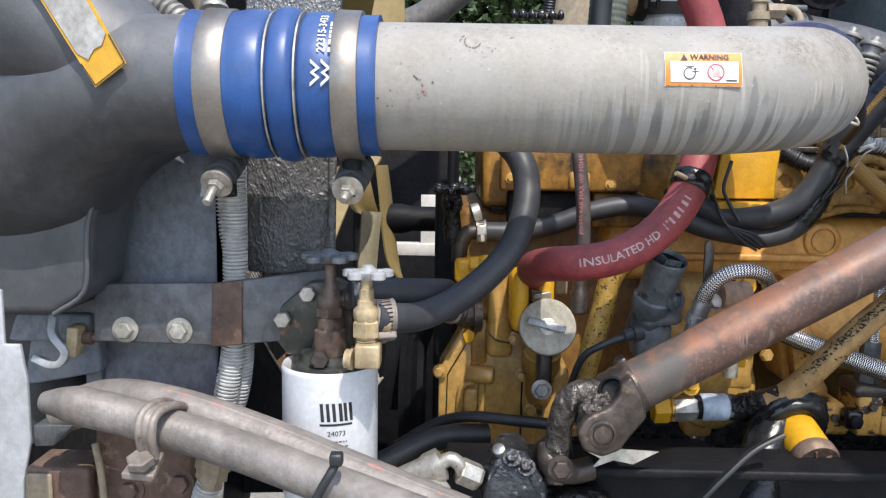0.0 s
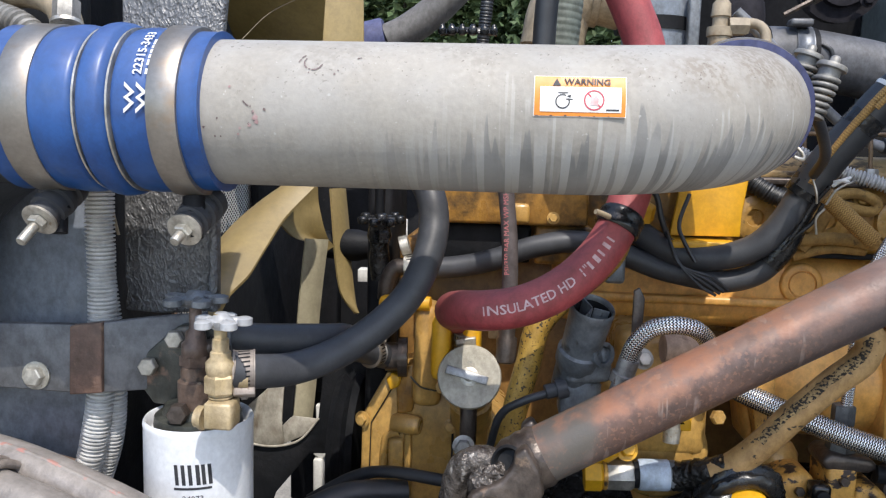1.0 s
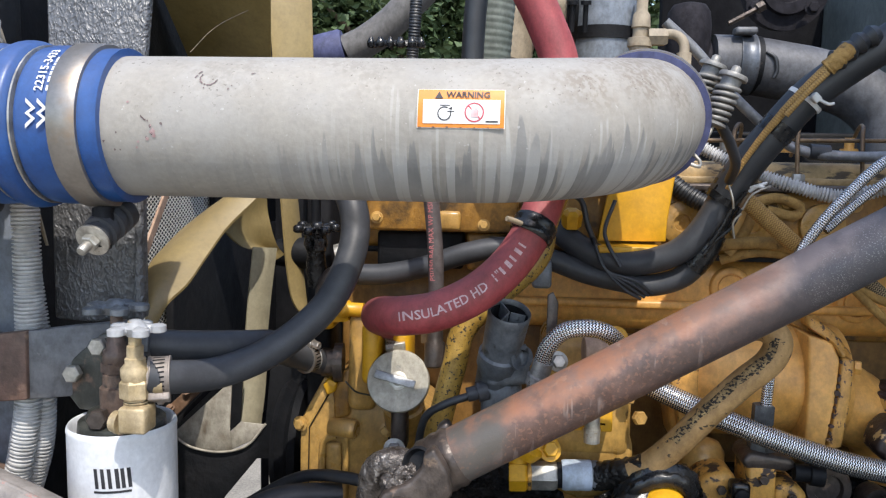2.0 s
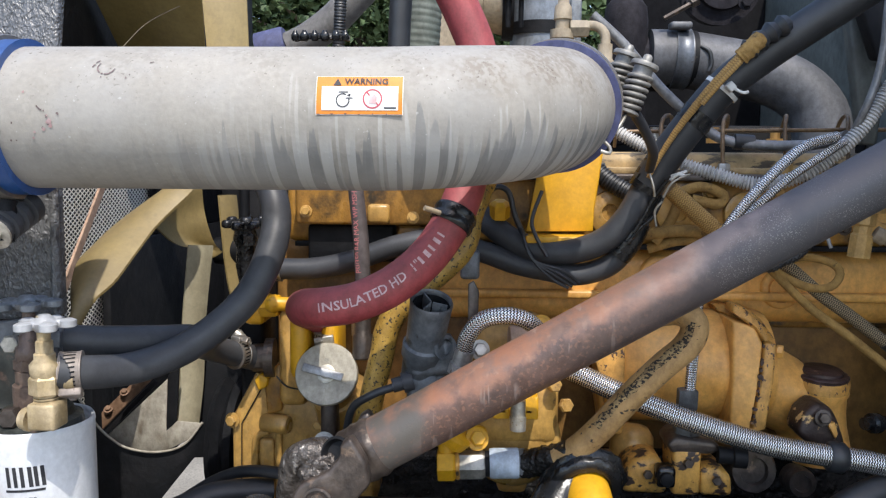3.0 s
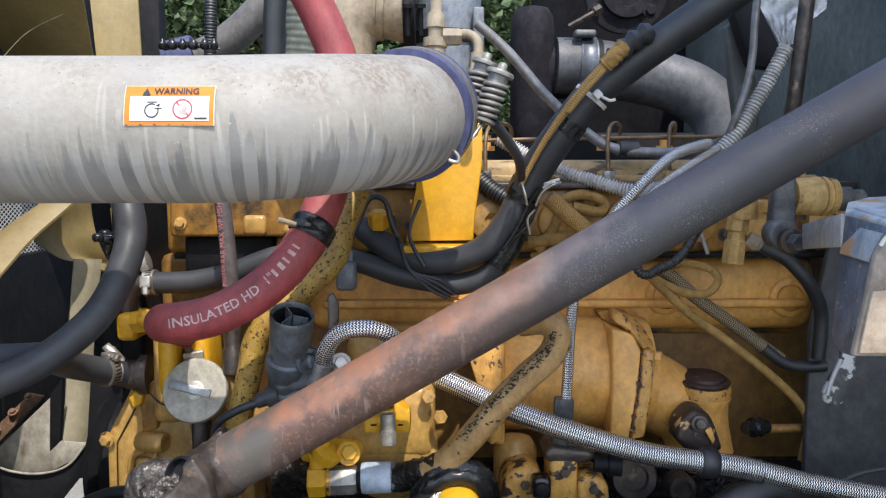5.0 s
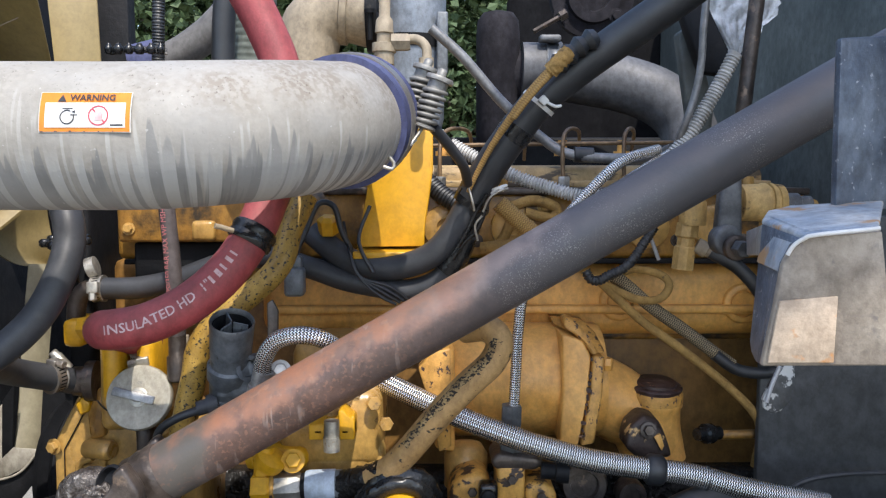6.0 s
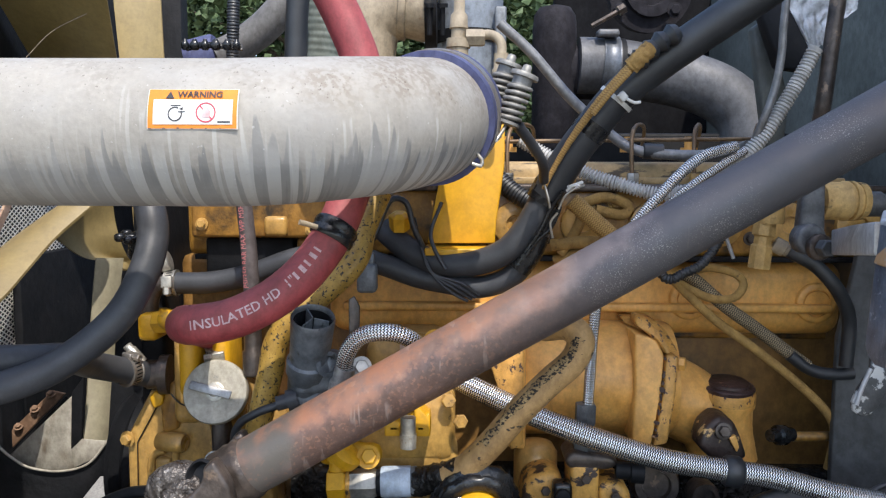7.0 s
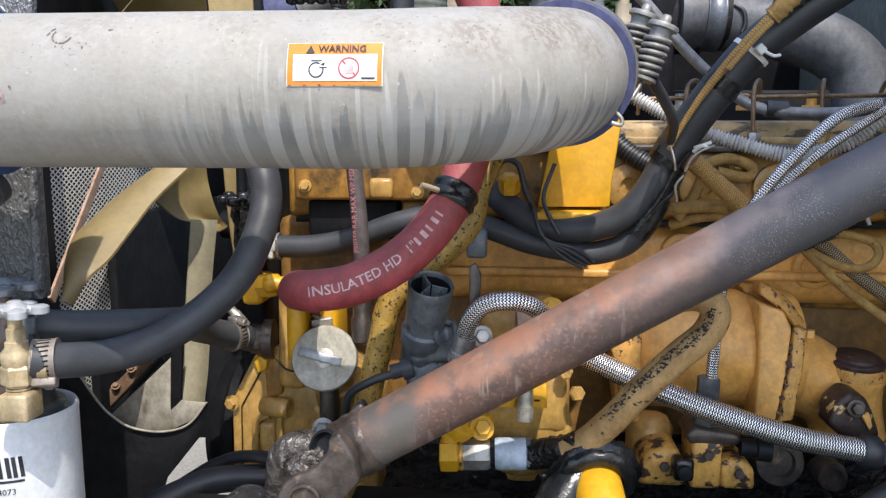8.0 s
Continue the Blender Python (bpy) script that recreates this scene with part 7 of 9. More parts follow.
bmesh.ops.create_icosphere(bm, subdivisions=4, radius=1, matrix=Matrix.Translation(Vector((0.16, 0.728, 1.269))) @ Matrix.Diagonal((0.019, 0.014, 0.014, 1)))
for v in bm.verts:
    v.co += v.normal * (0.005 * noise.noise(v.co * 150) + 0.003 * noise.noise(v.co * 420))
part("grease_lump", bm, M_CRUST, shaft, "crusted dark grease")
d2 = Vector((-0.25, 0.2, -1)).normalized()
part("lower_yoke", lathe(base, d2, ((-0.012, 0.012), (0.01, 0.022), (0.03, 0.020), (0.05, 0.017), (0.10, 0.017)), 24), M_CAST_DARK, shaft)
bolt(shaft, (0.127, 0.728, 1.21), (0.05, -1, 0.1), 0.0085, M_CAST_DARK, length=0.008)
# grease boot lump and fittings beside it
lump = thing("steering_box_input", "grease-caked black iron steering box input", "steering box", (0.099, 0.76, 1.183))
bm = slab([(0.054, 0.735, 1.162), (0.058, 0.735, 1.192), (0.068, 0.742, 1.212), (0.08, 0.748, 1.217), (0.099, 0.748, 1.214), (0.105, 0.74, 1.201), (0.116, 0.735, 1.192), (0.119, 0.735, 1.164)], 0.06, 0.007, seg=3)
bmesh.ops.subdivide_edges(bm, edges=bm.edges, cuts=5, use_grid_fill=True)
for v in bm.verts:
    v.co += Vector((0.3, -1, 0.4)) * 0.0035 * noise.noise(v.co * 70) + Vector((0, -1, 0.5)) * 0.0015 * noise.noise(v.co * 190)
part("body", bm, M_BOXIRON, lump)
bm = bmesh.new()
bmesh.ops.create_icosphere(bm, subdivisions=4, radius=1, matrix=Matrix.Translation((0.146, 0.775, 1.153)) @ Matrix.Diagonal((0.04, 0.035, 0.024, 1)))
for v in bm.verts:
    v.co += v.normal * (0.006 * noise.noise(v.co * 60) + 0.003 * noise.noise(v.co * 160))
part("caked_grease", bm, M_GREASE, lump)
for p in ((0.083, 0.744, 1.212), (0.097, 0.742, 1.204)):
    bolt(lump, p, (-0.1, -0.7, 0.7), 0.006, M_BOXIRON)
part("screw", lathe((0.072, 0.75, 1.216), (-0.3, -0.6, 0.7), ((-0.01, 0.006), (0.006, 0.006), (0.007, 0.004)), 12), M_STEEL, lump)
hf = thing("hydraulic_fittings", "chromed hydraulic hose end and bent tube nut", "fitting", (0.005, 0.74, 1.196))
part("hose_end", lathe((-0.027, 0.735, 1.187), Vector((0.026, 0.74, 1.212)) - Vector((-0.027, 0.735, 1.187)), ((0, 0.012), (0.01, 0.014), (0.03, 0.014), (0.034, 0.016), (0.048, 0.016), (0.05, 0.011)), 12), M_ZINC, hf)
part("bent_tube", sweep([(0.013, 0.735, 1.207), (0.024, 0.735, 1.214), (0.034, 0.735, 1.207), (0.037, 0.74, 1.191)], 0.007, 12), M_ZINC, hf)
part("nut", hexagon((0.033, 0.738, 1.202), (0.6, 0.1, -0.3), 0.013, 0.022), M_ZINC, hf, smooth=25)
part("lower_nut", hexagon((0.002, 0.735, 1.192), (0.5, -0.3, -0.5), 0.014, 0.022), M_ZINC, hf, smooth=25)
blk = part("black_hose", sweep([(-0.041, 0.93, 1.148), (0.006, 0.93, 1.177), (0.046, 0.92, 1.19), (0.104, 0.9, 1.193), (0.16, 0.88, 1.195)], 0.0065, 12), M_RUBBER)
tagged(blk, "thin glossy black rubber hose under the gear cover", "hose")
blk2 = part("black_hose", sweep([(-0.074, 0.86, 1.142), (-0.025, 0.88, 1.161), (0.013, 0.9, 1.171), (0.067, 0.92, 1.168)], 0.014, 14), M_RUBBER)
tagged(blk2, "thick black rubber hose in the dark under the fan", "hose")

# ---- hoses on the engine side ----
nh = thing("heater_hose", "black rubber heater hose along the cylinder head", "hose", (0.1, 0.985, 1.404))
part("tube", sweep([(0.057, 0.985, 1.403), (0.1, 0.985, 1.404), (0.145, 0.985, 1.413), (0.196, 0.985, 1.431), (0.244, 0.985, 1.438), (0.291, 0.982, 1.426), (0.329, 0.98, 1.413), (0.364, 0.978, 1.406), (0.398, 0.975, 1.402), (0.432, 0.97, 1.414), (0.452, 0.965, 1.442), (0.465, 0.965, 1.476), (0.477, 0.96, 1.507)], 0.0122, 20), M_RUBBER_DUSTY, nh)
ring_clamp(nh, (0.058, 0.985, 1.403), (1, 0, 0.05), 0.0135, M_ZINC, 0.012, screw=(0, -1, 0.2))
hc = thing("steel_elbow", "dark steel elbow under a heater hose end", "fitting", (0.054, 0.985, 1.402))
part("elbow", sweep([(0.058, 0.985, 1.403), (0.042, 0.985, 1.401), (0.033, 0.985, 1.387), (0.031, 0.985, 1.365)], 0.010, 14), M_CAST_DARK, hc)
hc2 = thing("inlet_flange", "dark cast coolant inlet flange", "flange", (0.035, 0.966, 1.304))
part("spigot", lathe((0.035, 0.966, 1.304), (1, 0.1, 0), ((0, 0.016), (0.014, 0.016), (0.014, 0.022), (0.024, 0.022)), 20), M_CAST_DARK, hc2)
UP = [(0.291, 1, 1.464), (0.323, 0.985, 1.44), (0.354, 0.975, 1.428), (0.391, 0.968, 1.429), (0.424, 0.962, 1.442), (0.447, 0.958, 1.467), (0.467, 0.955, 1.504), (0.488, 0.945, 1.54), (0.512, 0.938, 1.574), (0.538, 0.932, 1.606), (0.575, 0.925, 1.636), (0.612, 0.915, 1.662), (0.654, 0.9, 1.691), (0.701, 0.88, 1.725)]
uh = thing("loom_bundle", "thick black taped hose bundle rising past the engine", "hose bundle", UP[3])
part("lower_hose", sweep(UP[:8], 0.0140, 20), M_RUBBER_DUSTY, uh)
part("upper_hose", sweep(UP[6:], 0.0178, 24), M_RUBBER, uh)
part("sleeve_strip", sweep([(0.462, 0.930, 1.510), (0.473, 0.925, 1.534), (0.489, 0.915, 1.563), (0.509, 0.906, 1.592), (0.529, 0.900, 1.616), (0.549, 0.896, 1.637)], 0.0042, 14, 0.002, lambda s, T, a: (0.55 + 0.75 * min(1, s / T)) * (1 + 0.10 * noise.noise(Vector((s * 160, a, 2))))), B_OCHRE, uh, "ochre woven sleeve")
part("frayed_end", sweep([(0.540, 0.898, 1.628), (0.549, 0.895, 1.637), (0.558, 0.896, 1.646)], 0.0082, 16, 0.0012, lambda s, T, a: 1 + 0.22 * noise.noise(Vector((s * 400, a * 2.5, 1)))), M_SLEEVE, uh, "frayed sleeve end")
part("second_fold", sweep([(0.505, 0.899, 1.583), (0.521, 0.893, 1.604), (0.538, 0.890, 1.623)], 0.0028, 10, 0.002), B_OCHRE, uh)
part("sleeve_tail", sweep([(0.547, 0.9, 1.634), (0.566, 0.9, 1.65), (0.585, 0.9, 1.662)], 0.0095, 12, 0.003, lambda s, T, a: 1 + 0.2 * math.sin(s * 500)), M_RUBBER, uh)
tie_axis = Vector(UP[9]) - Vector(UP[8])
t1 = part("cable_tie", lathe(Vector(UP[8]).lerp(Vector(UP[9]), 0.78), tie_axis, ((0, 0.0178), (0, 0.0190), (0.0045, 0.0190), (0.0045, 0.0178)), 36), M_ZIP, uh, "white nylon tie")
part("tie_head", block((0.531, 0.906, 1.605), Vector((0.54, 0.906, 1.597)) + Vector((0, 0.008, 0)), 0.0015, pose(0, 0, 0, 0, 45, 0)), M_ZIP, t1)
part("tie_tail", sweep([(0.539, 0.908, 1.599), (0.547, 0.908, 1.595), (0.553, 0.91, 1.596)], 0.0016, 8), M_ZIP, t1)
t2 = part("cable_tie", sweep([(0.488, 0.938, 1.512), (0.493, 0.932, 1.514), (0.502, 0.935, 1.517)], 0.0018, 8), M_ZIP, uh, "white nylon tie")
part("tie_tail", sweep([(0.487, 0.938, 1.508), (0.493, 0.932, 1.514), (0.499, 0.93, 1.512)], 0.002, 8), M_ZIP, t2)
for k in range(4):
    part("wire", sweep([(0.327, 0.99, 1.476), (0.336, 0.965, 1.445), (0.347, 0.955, 1.42), (Vector((0.367, 0.955, 1.4)) + Vector((0.004 * k, 0, 0.003 * k))), (Vector((0.386, 0.96, 1.389)) + Vector((0.004 * k, 0, 0.002 * k)))], 0.0017, 8), M_RUBBER if k % 2 else M_RUBBER_DUSTY, uh)
for pts in (((0.462, 0.925, 1.515), (0.466, 0.922, 1.501), (0.468, 0.925, 1.491)), ((0.477, 0.925, 1.49), (0.483, 0.92, 1.504), (0.493, 0.918, 1.511), (0.502, 0.922, 1.514)), ((0.472, 0.93, 1.46), (0.469, 0.926, 1.476), (0.476, 0.924, 1.486))):
    part("bare_wire", sweep(list(pts), 0.0012, 8), M_ZINC, uh, "pale bare wire")
for pts, r_ in ((((0.440, 0.968, 1.424), (0.452, 0.965, 1.442), (0.460, 0.965, 1.462)), 0.0140), (((0.461, 0.965, 1.466), (0.467, 0.964, 1.482), (0.473, 0.962, 1.496)), 0.0136), (((0.463, 0.957, 1.497), (0.470, 0.954, 1.510), (0.478, 0.950, 1.523)), 0.0176), (((0.506, 0.940, 1.565), (0.515, 0.937, 1.578)), 0.0186)):
    part("tape_wrap", sweep(list(pts), r_, 20, 0.002, lambda q_, T, a: 1 + 0.06 * noise.noise(Vector((q_ * 260, 2 * math.cos(a), 2 * math.sin(a))))), M_WET, uh, "loose shiny black tape")
for pts in (((0.452, 0.945, 1.452), (0.462, 0.942, 1.470), (0.470, 0.940, 1.488), (0.482, 0.932, 1.508)), ((0.447, 0.950, 1.440), (0.459, 0.946, 1.457), (0.472, 0.944, 1.470), (0.480, 0.940, 1.490))):
    part("bundle_wire", sweep(list(pts), 0.0022, 8), M_WET, uh)
part("tie_strap", sweep([(0.362, 0.955, 1.424), (0.35, 0.96, 1.445), (0.346, 0.97, 1.463), (0.357, 0.98, 1.494)], 0.0022, 8), M_RUBBER, uh)

sh = thing("striped_hose", "thin grey hose with red stripe and print", "hose", (0.167, 0.9, 1.392))
SP = [(0.157, 0.915, 1.53), (0.162, 0.905, 1.493), (0.167, 0.9, 1.45), (0.169, 0.9, 1.41), (0.169, 0.905, 1.368)]
part("tube", sweep(SP, 0.0080, 16), M_HOSE_PINK, sh)
flat_writing("print", "PSI/350 BAR MAX WP MSHA", 0.0072, Vector((0.166, 0.9, 1.456)) + Vector((-0.002, -0.0081, 0)), Vector(SP[3]) - Vector(SP[2]) if SP[3][2] > SP[2][2] else Vector(SP[2]) - Vector(SP[3]), (-1, 0, 0), M_PRINT_RED, sh)
part("end", lathe((0.168, 0.905, 1.367), (0.0, 0, -1), ((0, 0.0088), (0.02, 0.0088), (0.022, 0.0108), (0.045, 0.0108), (0.047, 0.008)), 14), M_CAST_DARK, sh)

# upper fittings on the pipe's far side
ff = thing("air_fitting", "dusty brass tee with bent tube on the coupler", "fitting", (0.375, 0.97, 1.645))
part("stem", lathe((0.374, 0.97, 1.644), (0.02, 0, 1), ((0, 0.011), (0.012, 0.011), (0.013, 0.013), (0.022, 0.013), (0.023, 0.008), (0.032, 0.008), (0.033, 0.010), (0.046, 0.009), (0.05, 0.006), (0.08, 0.006)), 14), M_TAN, ff)
part("tee_nut", hexagon((0.382, 0.968, 1.667), (1, 0, 0), 0.0095, 0.02), M_TAN, ff, smooth=25)
part("bent_tube", sweep([(0.391, 0.968, 1.669), (0.409, 0.968, 1.67), (0.419, 0.966, 1.661), (0.419, 0.962, 1.644)], 0.0052, 12), M_TAN, ff)
part("lower_nut", lathe((0.419, 0.962, 1.65), (0, 0, -1), ((0, 0.0078), (0.015, 0.0078), (0.017, 0.0095), (0.022, 0.0095), (0.024, 0.007), (0.05, 0.007)), 12), M_TAN, ff)
cs = thing("spring_clamp", "pair of dusty grey coil springs on the coupler clamp", "spring clamp", (0.425, 0.82, 1.589))
ca2 = (Vector((0.435, 0.82, 1.616)) - Vector((0.418, 0.82, 1.569))).normalized()
o = Vector((0.418, 0.82, 1.572))
def spring_post(at, name):
    """Clamp spring: guide, coil, cap plate and pin."""
    side_ = ca2.cross(Vector((0, 1, 0))).normalized()
    rear_ = ca2.cross(side_)
    post_ = part(name, lathe(at, ca2, ((-0.004, 0.0060), (0.030, 0.0062), (0.031, 0.0088), (0.0385, 0.0088), (0.039, 0.0125), (0.0415, 0.0128), (0.043, 0.0118), (0.0435, 0.0045), (0.049, 0.0040), (0.0505, 0.0025)), 24), M_COIL, cs)
    turns = 5.5
    path_ = [at + ca2 * (0.001 + 0.030 * k / (12 * turns)) + (side_ * math.cos(k * math.pi / 6) + rear_ * math.sin(k * math.pi / 6)) * 0.0098 for k in range(int(12 * turns) + 1)]
    part("coil", sweep(path_, 0.0019, 8, 0.0025), M_COIL, post_)
    part("foot", lathe(at - ca2 * 0.004, ca2, ((0, 0.0090), (0.0008, 0.0112), (0.003, 0.0112), (0.004, 0.0085)), 20), M_COIL, post_)
spring_post(o, "spring_post")
spring_post(o + Vector((-0.012, 0.022, 0.012)), "spring_post")
part("wire_hook", sweep([(0.418, 0.82, 1.571), (0.412, 0.81, 1.561), (0.406, 0.805, 1.553), (0.411, 0.81, 1.558)], 0.0016, 8), M_ZINC, cs)
part("clamp_hook", sweep([(0.386, 0.76, 1.534), (0.393, 0.76, 1.532), (0.394, 0.765, 1.537), (0.389, 0.77, 1.543)], 0.0016, 8), M_ZINC, cs)
part("cable", sweep([(0.426, 0.83, 1.57), (0.44, 0.85, 1.555), (0.455, 0.88, 1.536), (0.461, 0.92, 1.519)], 0.005, 10), M_RUBBER_DUSTY, cs)

# braided line along the lower engine
lo = thing("braided_line", "long stainless braided hose with black clamp", "hose", (0.532, 0.9, 1.253))
part("braid", sweep([(0.348, 0.95, 1.319), (0.386, 0.93, 1.306), (0.423, 0.915, 1.292), (0.462, 0.9, 1.279), (0.518, 0.89, 1.261), (0.58, 0.885, 1.244), (0.636, 0.883, 1.235), (0.685, 0.88, 1.229), (0.739, 0.875, 1.216), (0.816, 0.87, 1.203)], 0.0112, 24, 0.003), B_STEEL, lo)
part("rubber_clamp", lathe((0.639, 0.884, 1.234), (1, 0, -0.12), ((0, 0.013), (0.003, 0.0155), (0.015, 0.0155), (0.018, 0.013)), 20), M_RUBBER, lo)
part("thin_tie", lathe((0.697, 0.88, 1.225), (1, 0, -0.2), ((0, 0.0112), (0, 0.0128), (0.002, 0.0128), (0.002, 0.0112)), 20), M_RUBBER, lo)
vb = thing("braided_line", "upright stainless braided line with swivel nut", "hose", (0.507, 0.915, 1.284))
part("braid", sweep([(0.509, 0.915, 1.284), (0.511, 0.915, 1.326), (0.513, 0.915, 1.368), (0.521, 0.92, 1.414), (0.548, 0.93, 1.464), (0.588, 0.94, 1.51), (0.625, 0.95, 1.542), (0.668, 0.97, 1.555)], 0.0057, 16, 0.003), B_STEEL, vb)
part("braid_twin", sweep([(0.567, 0.945, 1.469), (0.609, 0.95, 1.507), (0.65, 0.96, 1.534), (0.68, 0.975, 1.55)], 0.0047, 14, 0.003), B_STEEL, vb)
part("nut", hexagon((0.507, 0.915, 1.291), (-0.02, 0, -1), 0.0112, 0.022), M_LINK, vb, smooth=25)
part("lower_nut", hexagon((0.508, 0.918, 1.257), (-0.02, 0, -1), 0.014, 0.02), M_LINK, vb, smooth=25)
part("adapter", lathe((0.508, 0.917, 1.27), (-0.02, 0, -1), ((0, 0.009), (0.03, 0.009), (0.032, 0.013), (0.045, 0.013), (0.06, 0.010)), 14), M_SENSOR, vb)

kh = thing("khaki_hose", "worn tan rubber hose with frayed black braid showing", "hose", (0.354, 0.84, 1.241))
KP = [(0.455, 0.845, 1.384), (0.475, 0.83, 1.388), (0.486, 0.825, 1.377), (0.48, 0.825, 1.358), (0.458, 0.828, 1.336), (0.43, 0.832, 1.305), (0.405, 0.838, 1.273), (0.382, 0.845, 1.248), (0.366, 0.851, 1.238)]
part("tube", sweep(KP, 0.0128, 22, 0.003), M_KHAKI_HOSE, kh)
part("worn_patch", sweep([Vector(p) + Vector((-0.003, -0.0062, 0.0045)) for p in KP[2:7]], 0.0066, 16, 0.003, lambda s, T, a: 0.9 + 0.2 * noise.noise(Vector((s * 150, a * 1.5, 0)))), M_FRAY, kh, "frayed black braid showing")

# ---- compressor and lower accessories ----
comp = thing("air_compressor", "tan-yellow cast air compressor with chipped flange", "compressor", (0.536, 0.95, 1.24))
part("barrel", lathe(((0.444, 1, 1.283)[0], 1.03, (0.493, 1, 1.289)[2]), (1, 0, 0), ((0, 0.060), (0.01, 0.066), (0.17, 0.066), (0.175, 0.064)), 44), M_YELLOW_OLD, comp)
part("front_flange", slab([(0.427, 0.955, 1.34), (0.449, 0.955, 1.34), (0.45, 0.955, 1.225), (0.428, 0.955, 1.229), (0.42, 0.955, 1.277)], 0.06, 0.005), M_YELLOW_OLD, comp)
part("rear_flange", slab([(0.566, 0.965, 1.354), (0.590, 0.960, 1.348), (0.597, 0.956, 1.331), (0.593, 0.950, 1.29), (0.582, 0.941, 1.238), (0.562, 0.944, 1.236), (0.566, 0.956, 1.29)], 0.10, 0.003), M_YELLOW_OLD, comp)
part("flange_rim", slab([(0.599, 0.957, 1.333), (0.612, 0.955, 1.331), (0.609, 0.951, 1.29), (0.599, 0.941, 1.240), (0.5845, 0.941, 1.237), (0.595, 0.950, 1.29)], 0.08, 0.0025), M_YELLOW_EDGE, comp, "chipped yellow rim")
part("flange_shoulder", slab([(0.562, 1.02, 1.362), (0.599, 1.015, 1.360), (0.611, 1, 1.349), (0.616, 0.968, 1.333), (0.601, 0.966, 1.333), (0.588, 0.98, 1.340), (0.58, 1, 1.350), (0.566, 1.015, 1.354)], 0.05, 0.003), M_YELLOW_EDGE, comp)
part("peeled_edge", slab([(0.572, 0.984, 1.371), (0.584, 0.978, 1.367), (0.595, 0.963, 1.352), (0.605, 0.955, 1.336), (0.598, 0.954, 1.333), (0.589, 0.959, 1.347), (0.577, 0.970, 1.356), (0.569, 0.975, 1.362)], 0.03, 0.003), M_YELLOW_EDGE, comp, "chipped peeling edge")
rnd = random.Random(31)
bm = bmesh.new()
for k in range(11):
    f_ = (k + rnd.uniform(0.1, 0.9)) / 11
    c_ = Vector((0.5975 - 0.0135 * f_ ** 1.3, 0.9555 - 0.0150 * f_, 1.330 - 0.088 * f_))
    w_, h_ = rnd.uniform(0.0012, 0.0038), rnd.uniform(0.0015, 0.0045)
    slab([c_ + Vector((w_ * math.cos(a) * rnd.uniform(0.6, 1.1), -0.0008, h_ * math.sin(a) * rnd.uniform(0.6, 1.1))) for a in (0.2, 1.2, 2.3, 3.2, 4.3, 5.3)], 0.003, 0, bm)
part("joint_chips", bm, M_PLUG, comp, "dark chips along the flange joint")
bolt(comp, (0.613, 0.963, 1.322), (1, -0.4, 0), 0.0075, M_YELLOW_OLD, washer=False)
part("neck", sweep([(0.600, 1.025, 1.275), (0.625, 1.025, 1.268), (0.648, 1.022, 1.256), (0.672, 1.018, 1.236), (0.686, 1.01, 1.192)], 0.040, 28, 0.008, lambda s, T, a: 1.22 - 0.34 * s / T), M_YELLOW_OLD, comp)
part("boss", lathe((0.681, 1.005, 1.261), (0.02, -0.1, 1), ((-0.075, 0.033), (-0.04, 0.034), (-0.015, 0.030), (0.002, 0.029), (0.006, 0.031), (0.010, 0.0312)), 30), M_YELLOW_OLD, comp)
part("boss_collar", lathe((0.681, 1.004, 1.271), (0.02, -0.1, 1), ((0, 0.0312), (0.009, 0.0312), (0.013, 0.030), (0.016, 0.0295), (0.017, 0.024)), 30), M_YELLOW_EDGE, comp, "chipped yellow collar")
part("boss_plug", lathe((0.681, 1.002, 1.286), (0.02, -0.1, 1), ((-0.003, 0.0295), (0.0015, 0.0300), (0.003, 0.0285), (0.0035, 0.0235), (0.0065, 0.0230), (0.0078, 0.0205), (0.0078, 0.001)), 30), M_PLUG, comp, "dark flaking plug")
part("lug", slab([(0.629, 0.93, 1.24), (0.635, 0.932, 1.26), (0.651, 0.938, 1.272), (0.668, 0.94, 1.266), (0.675, 0.938, 1.251), (0.683, 0.935, 1.226), (0.646, 0.93, 1.224)], 0.04, 0.006, seg=3), M_LUG, comp, "peeling brown-black lug")
part("bare_flap", slab([(0.66, 0.931, 1.251), (0.668, 0.933, 1.253), (0.672, 0.933, 1.24), (0.669, 0.931, 1.235)], 0.006, 0.001), M_YELLOW_OLD, comp)
bolt(comp, (0.654, 0.931, 1.258), (0, -1, 0.2), 0.006, M_CAST_DARK)
part("rear_union", lathe((0.744, 0.995, 1.233), (-1, -0.5, 0.1), ((-0.012, 0.008), (-0.002, 0.008), (0.0, 0.0115), (0.010, 0.0115), (0.012, 0.008), (0.022, 0.007)), 12), M_WET, comp)
part("brace_bar", sweep([(0.742, 1.0, 1.229), (0.806, 1.004, 1.229)], 0.0055, 12), M_YELLOW_OILY_SHADED, comp, "dirty tan brace bar")
gv = thing("governor_valve", "small chipped yellow valve block with hose ports", "valve", (0.506, 0.92, 1.207))
part("block", block((0.491, 0.9, 1.231), Vector((0.52, 0.9, 1.182)) + Vector((0, 0.05, 0)), 0.004), M_YELLOW_WORN, gv)
part("side_block", slab([(0.52, 0.905, 1.21), (0.541, 0.905, 1.212), (0.553, 0.905, 1.202), (0.555, 0.905, 1.18), (0.521, 0.905, 1.18)], 0.05, 0.005), M_YELLOW_WORN, gv)
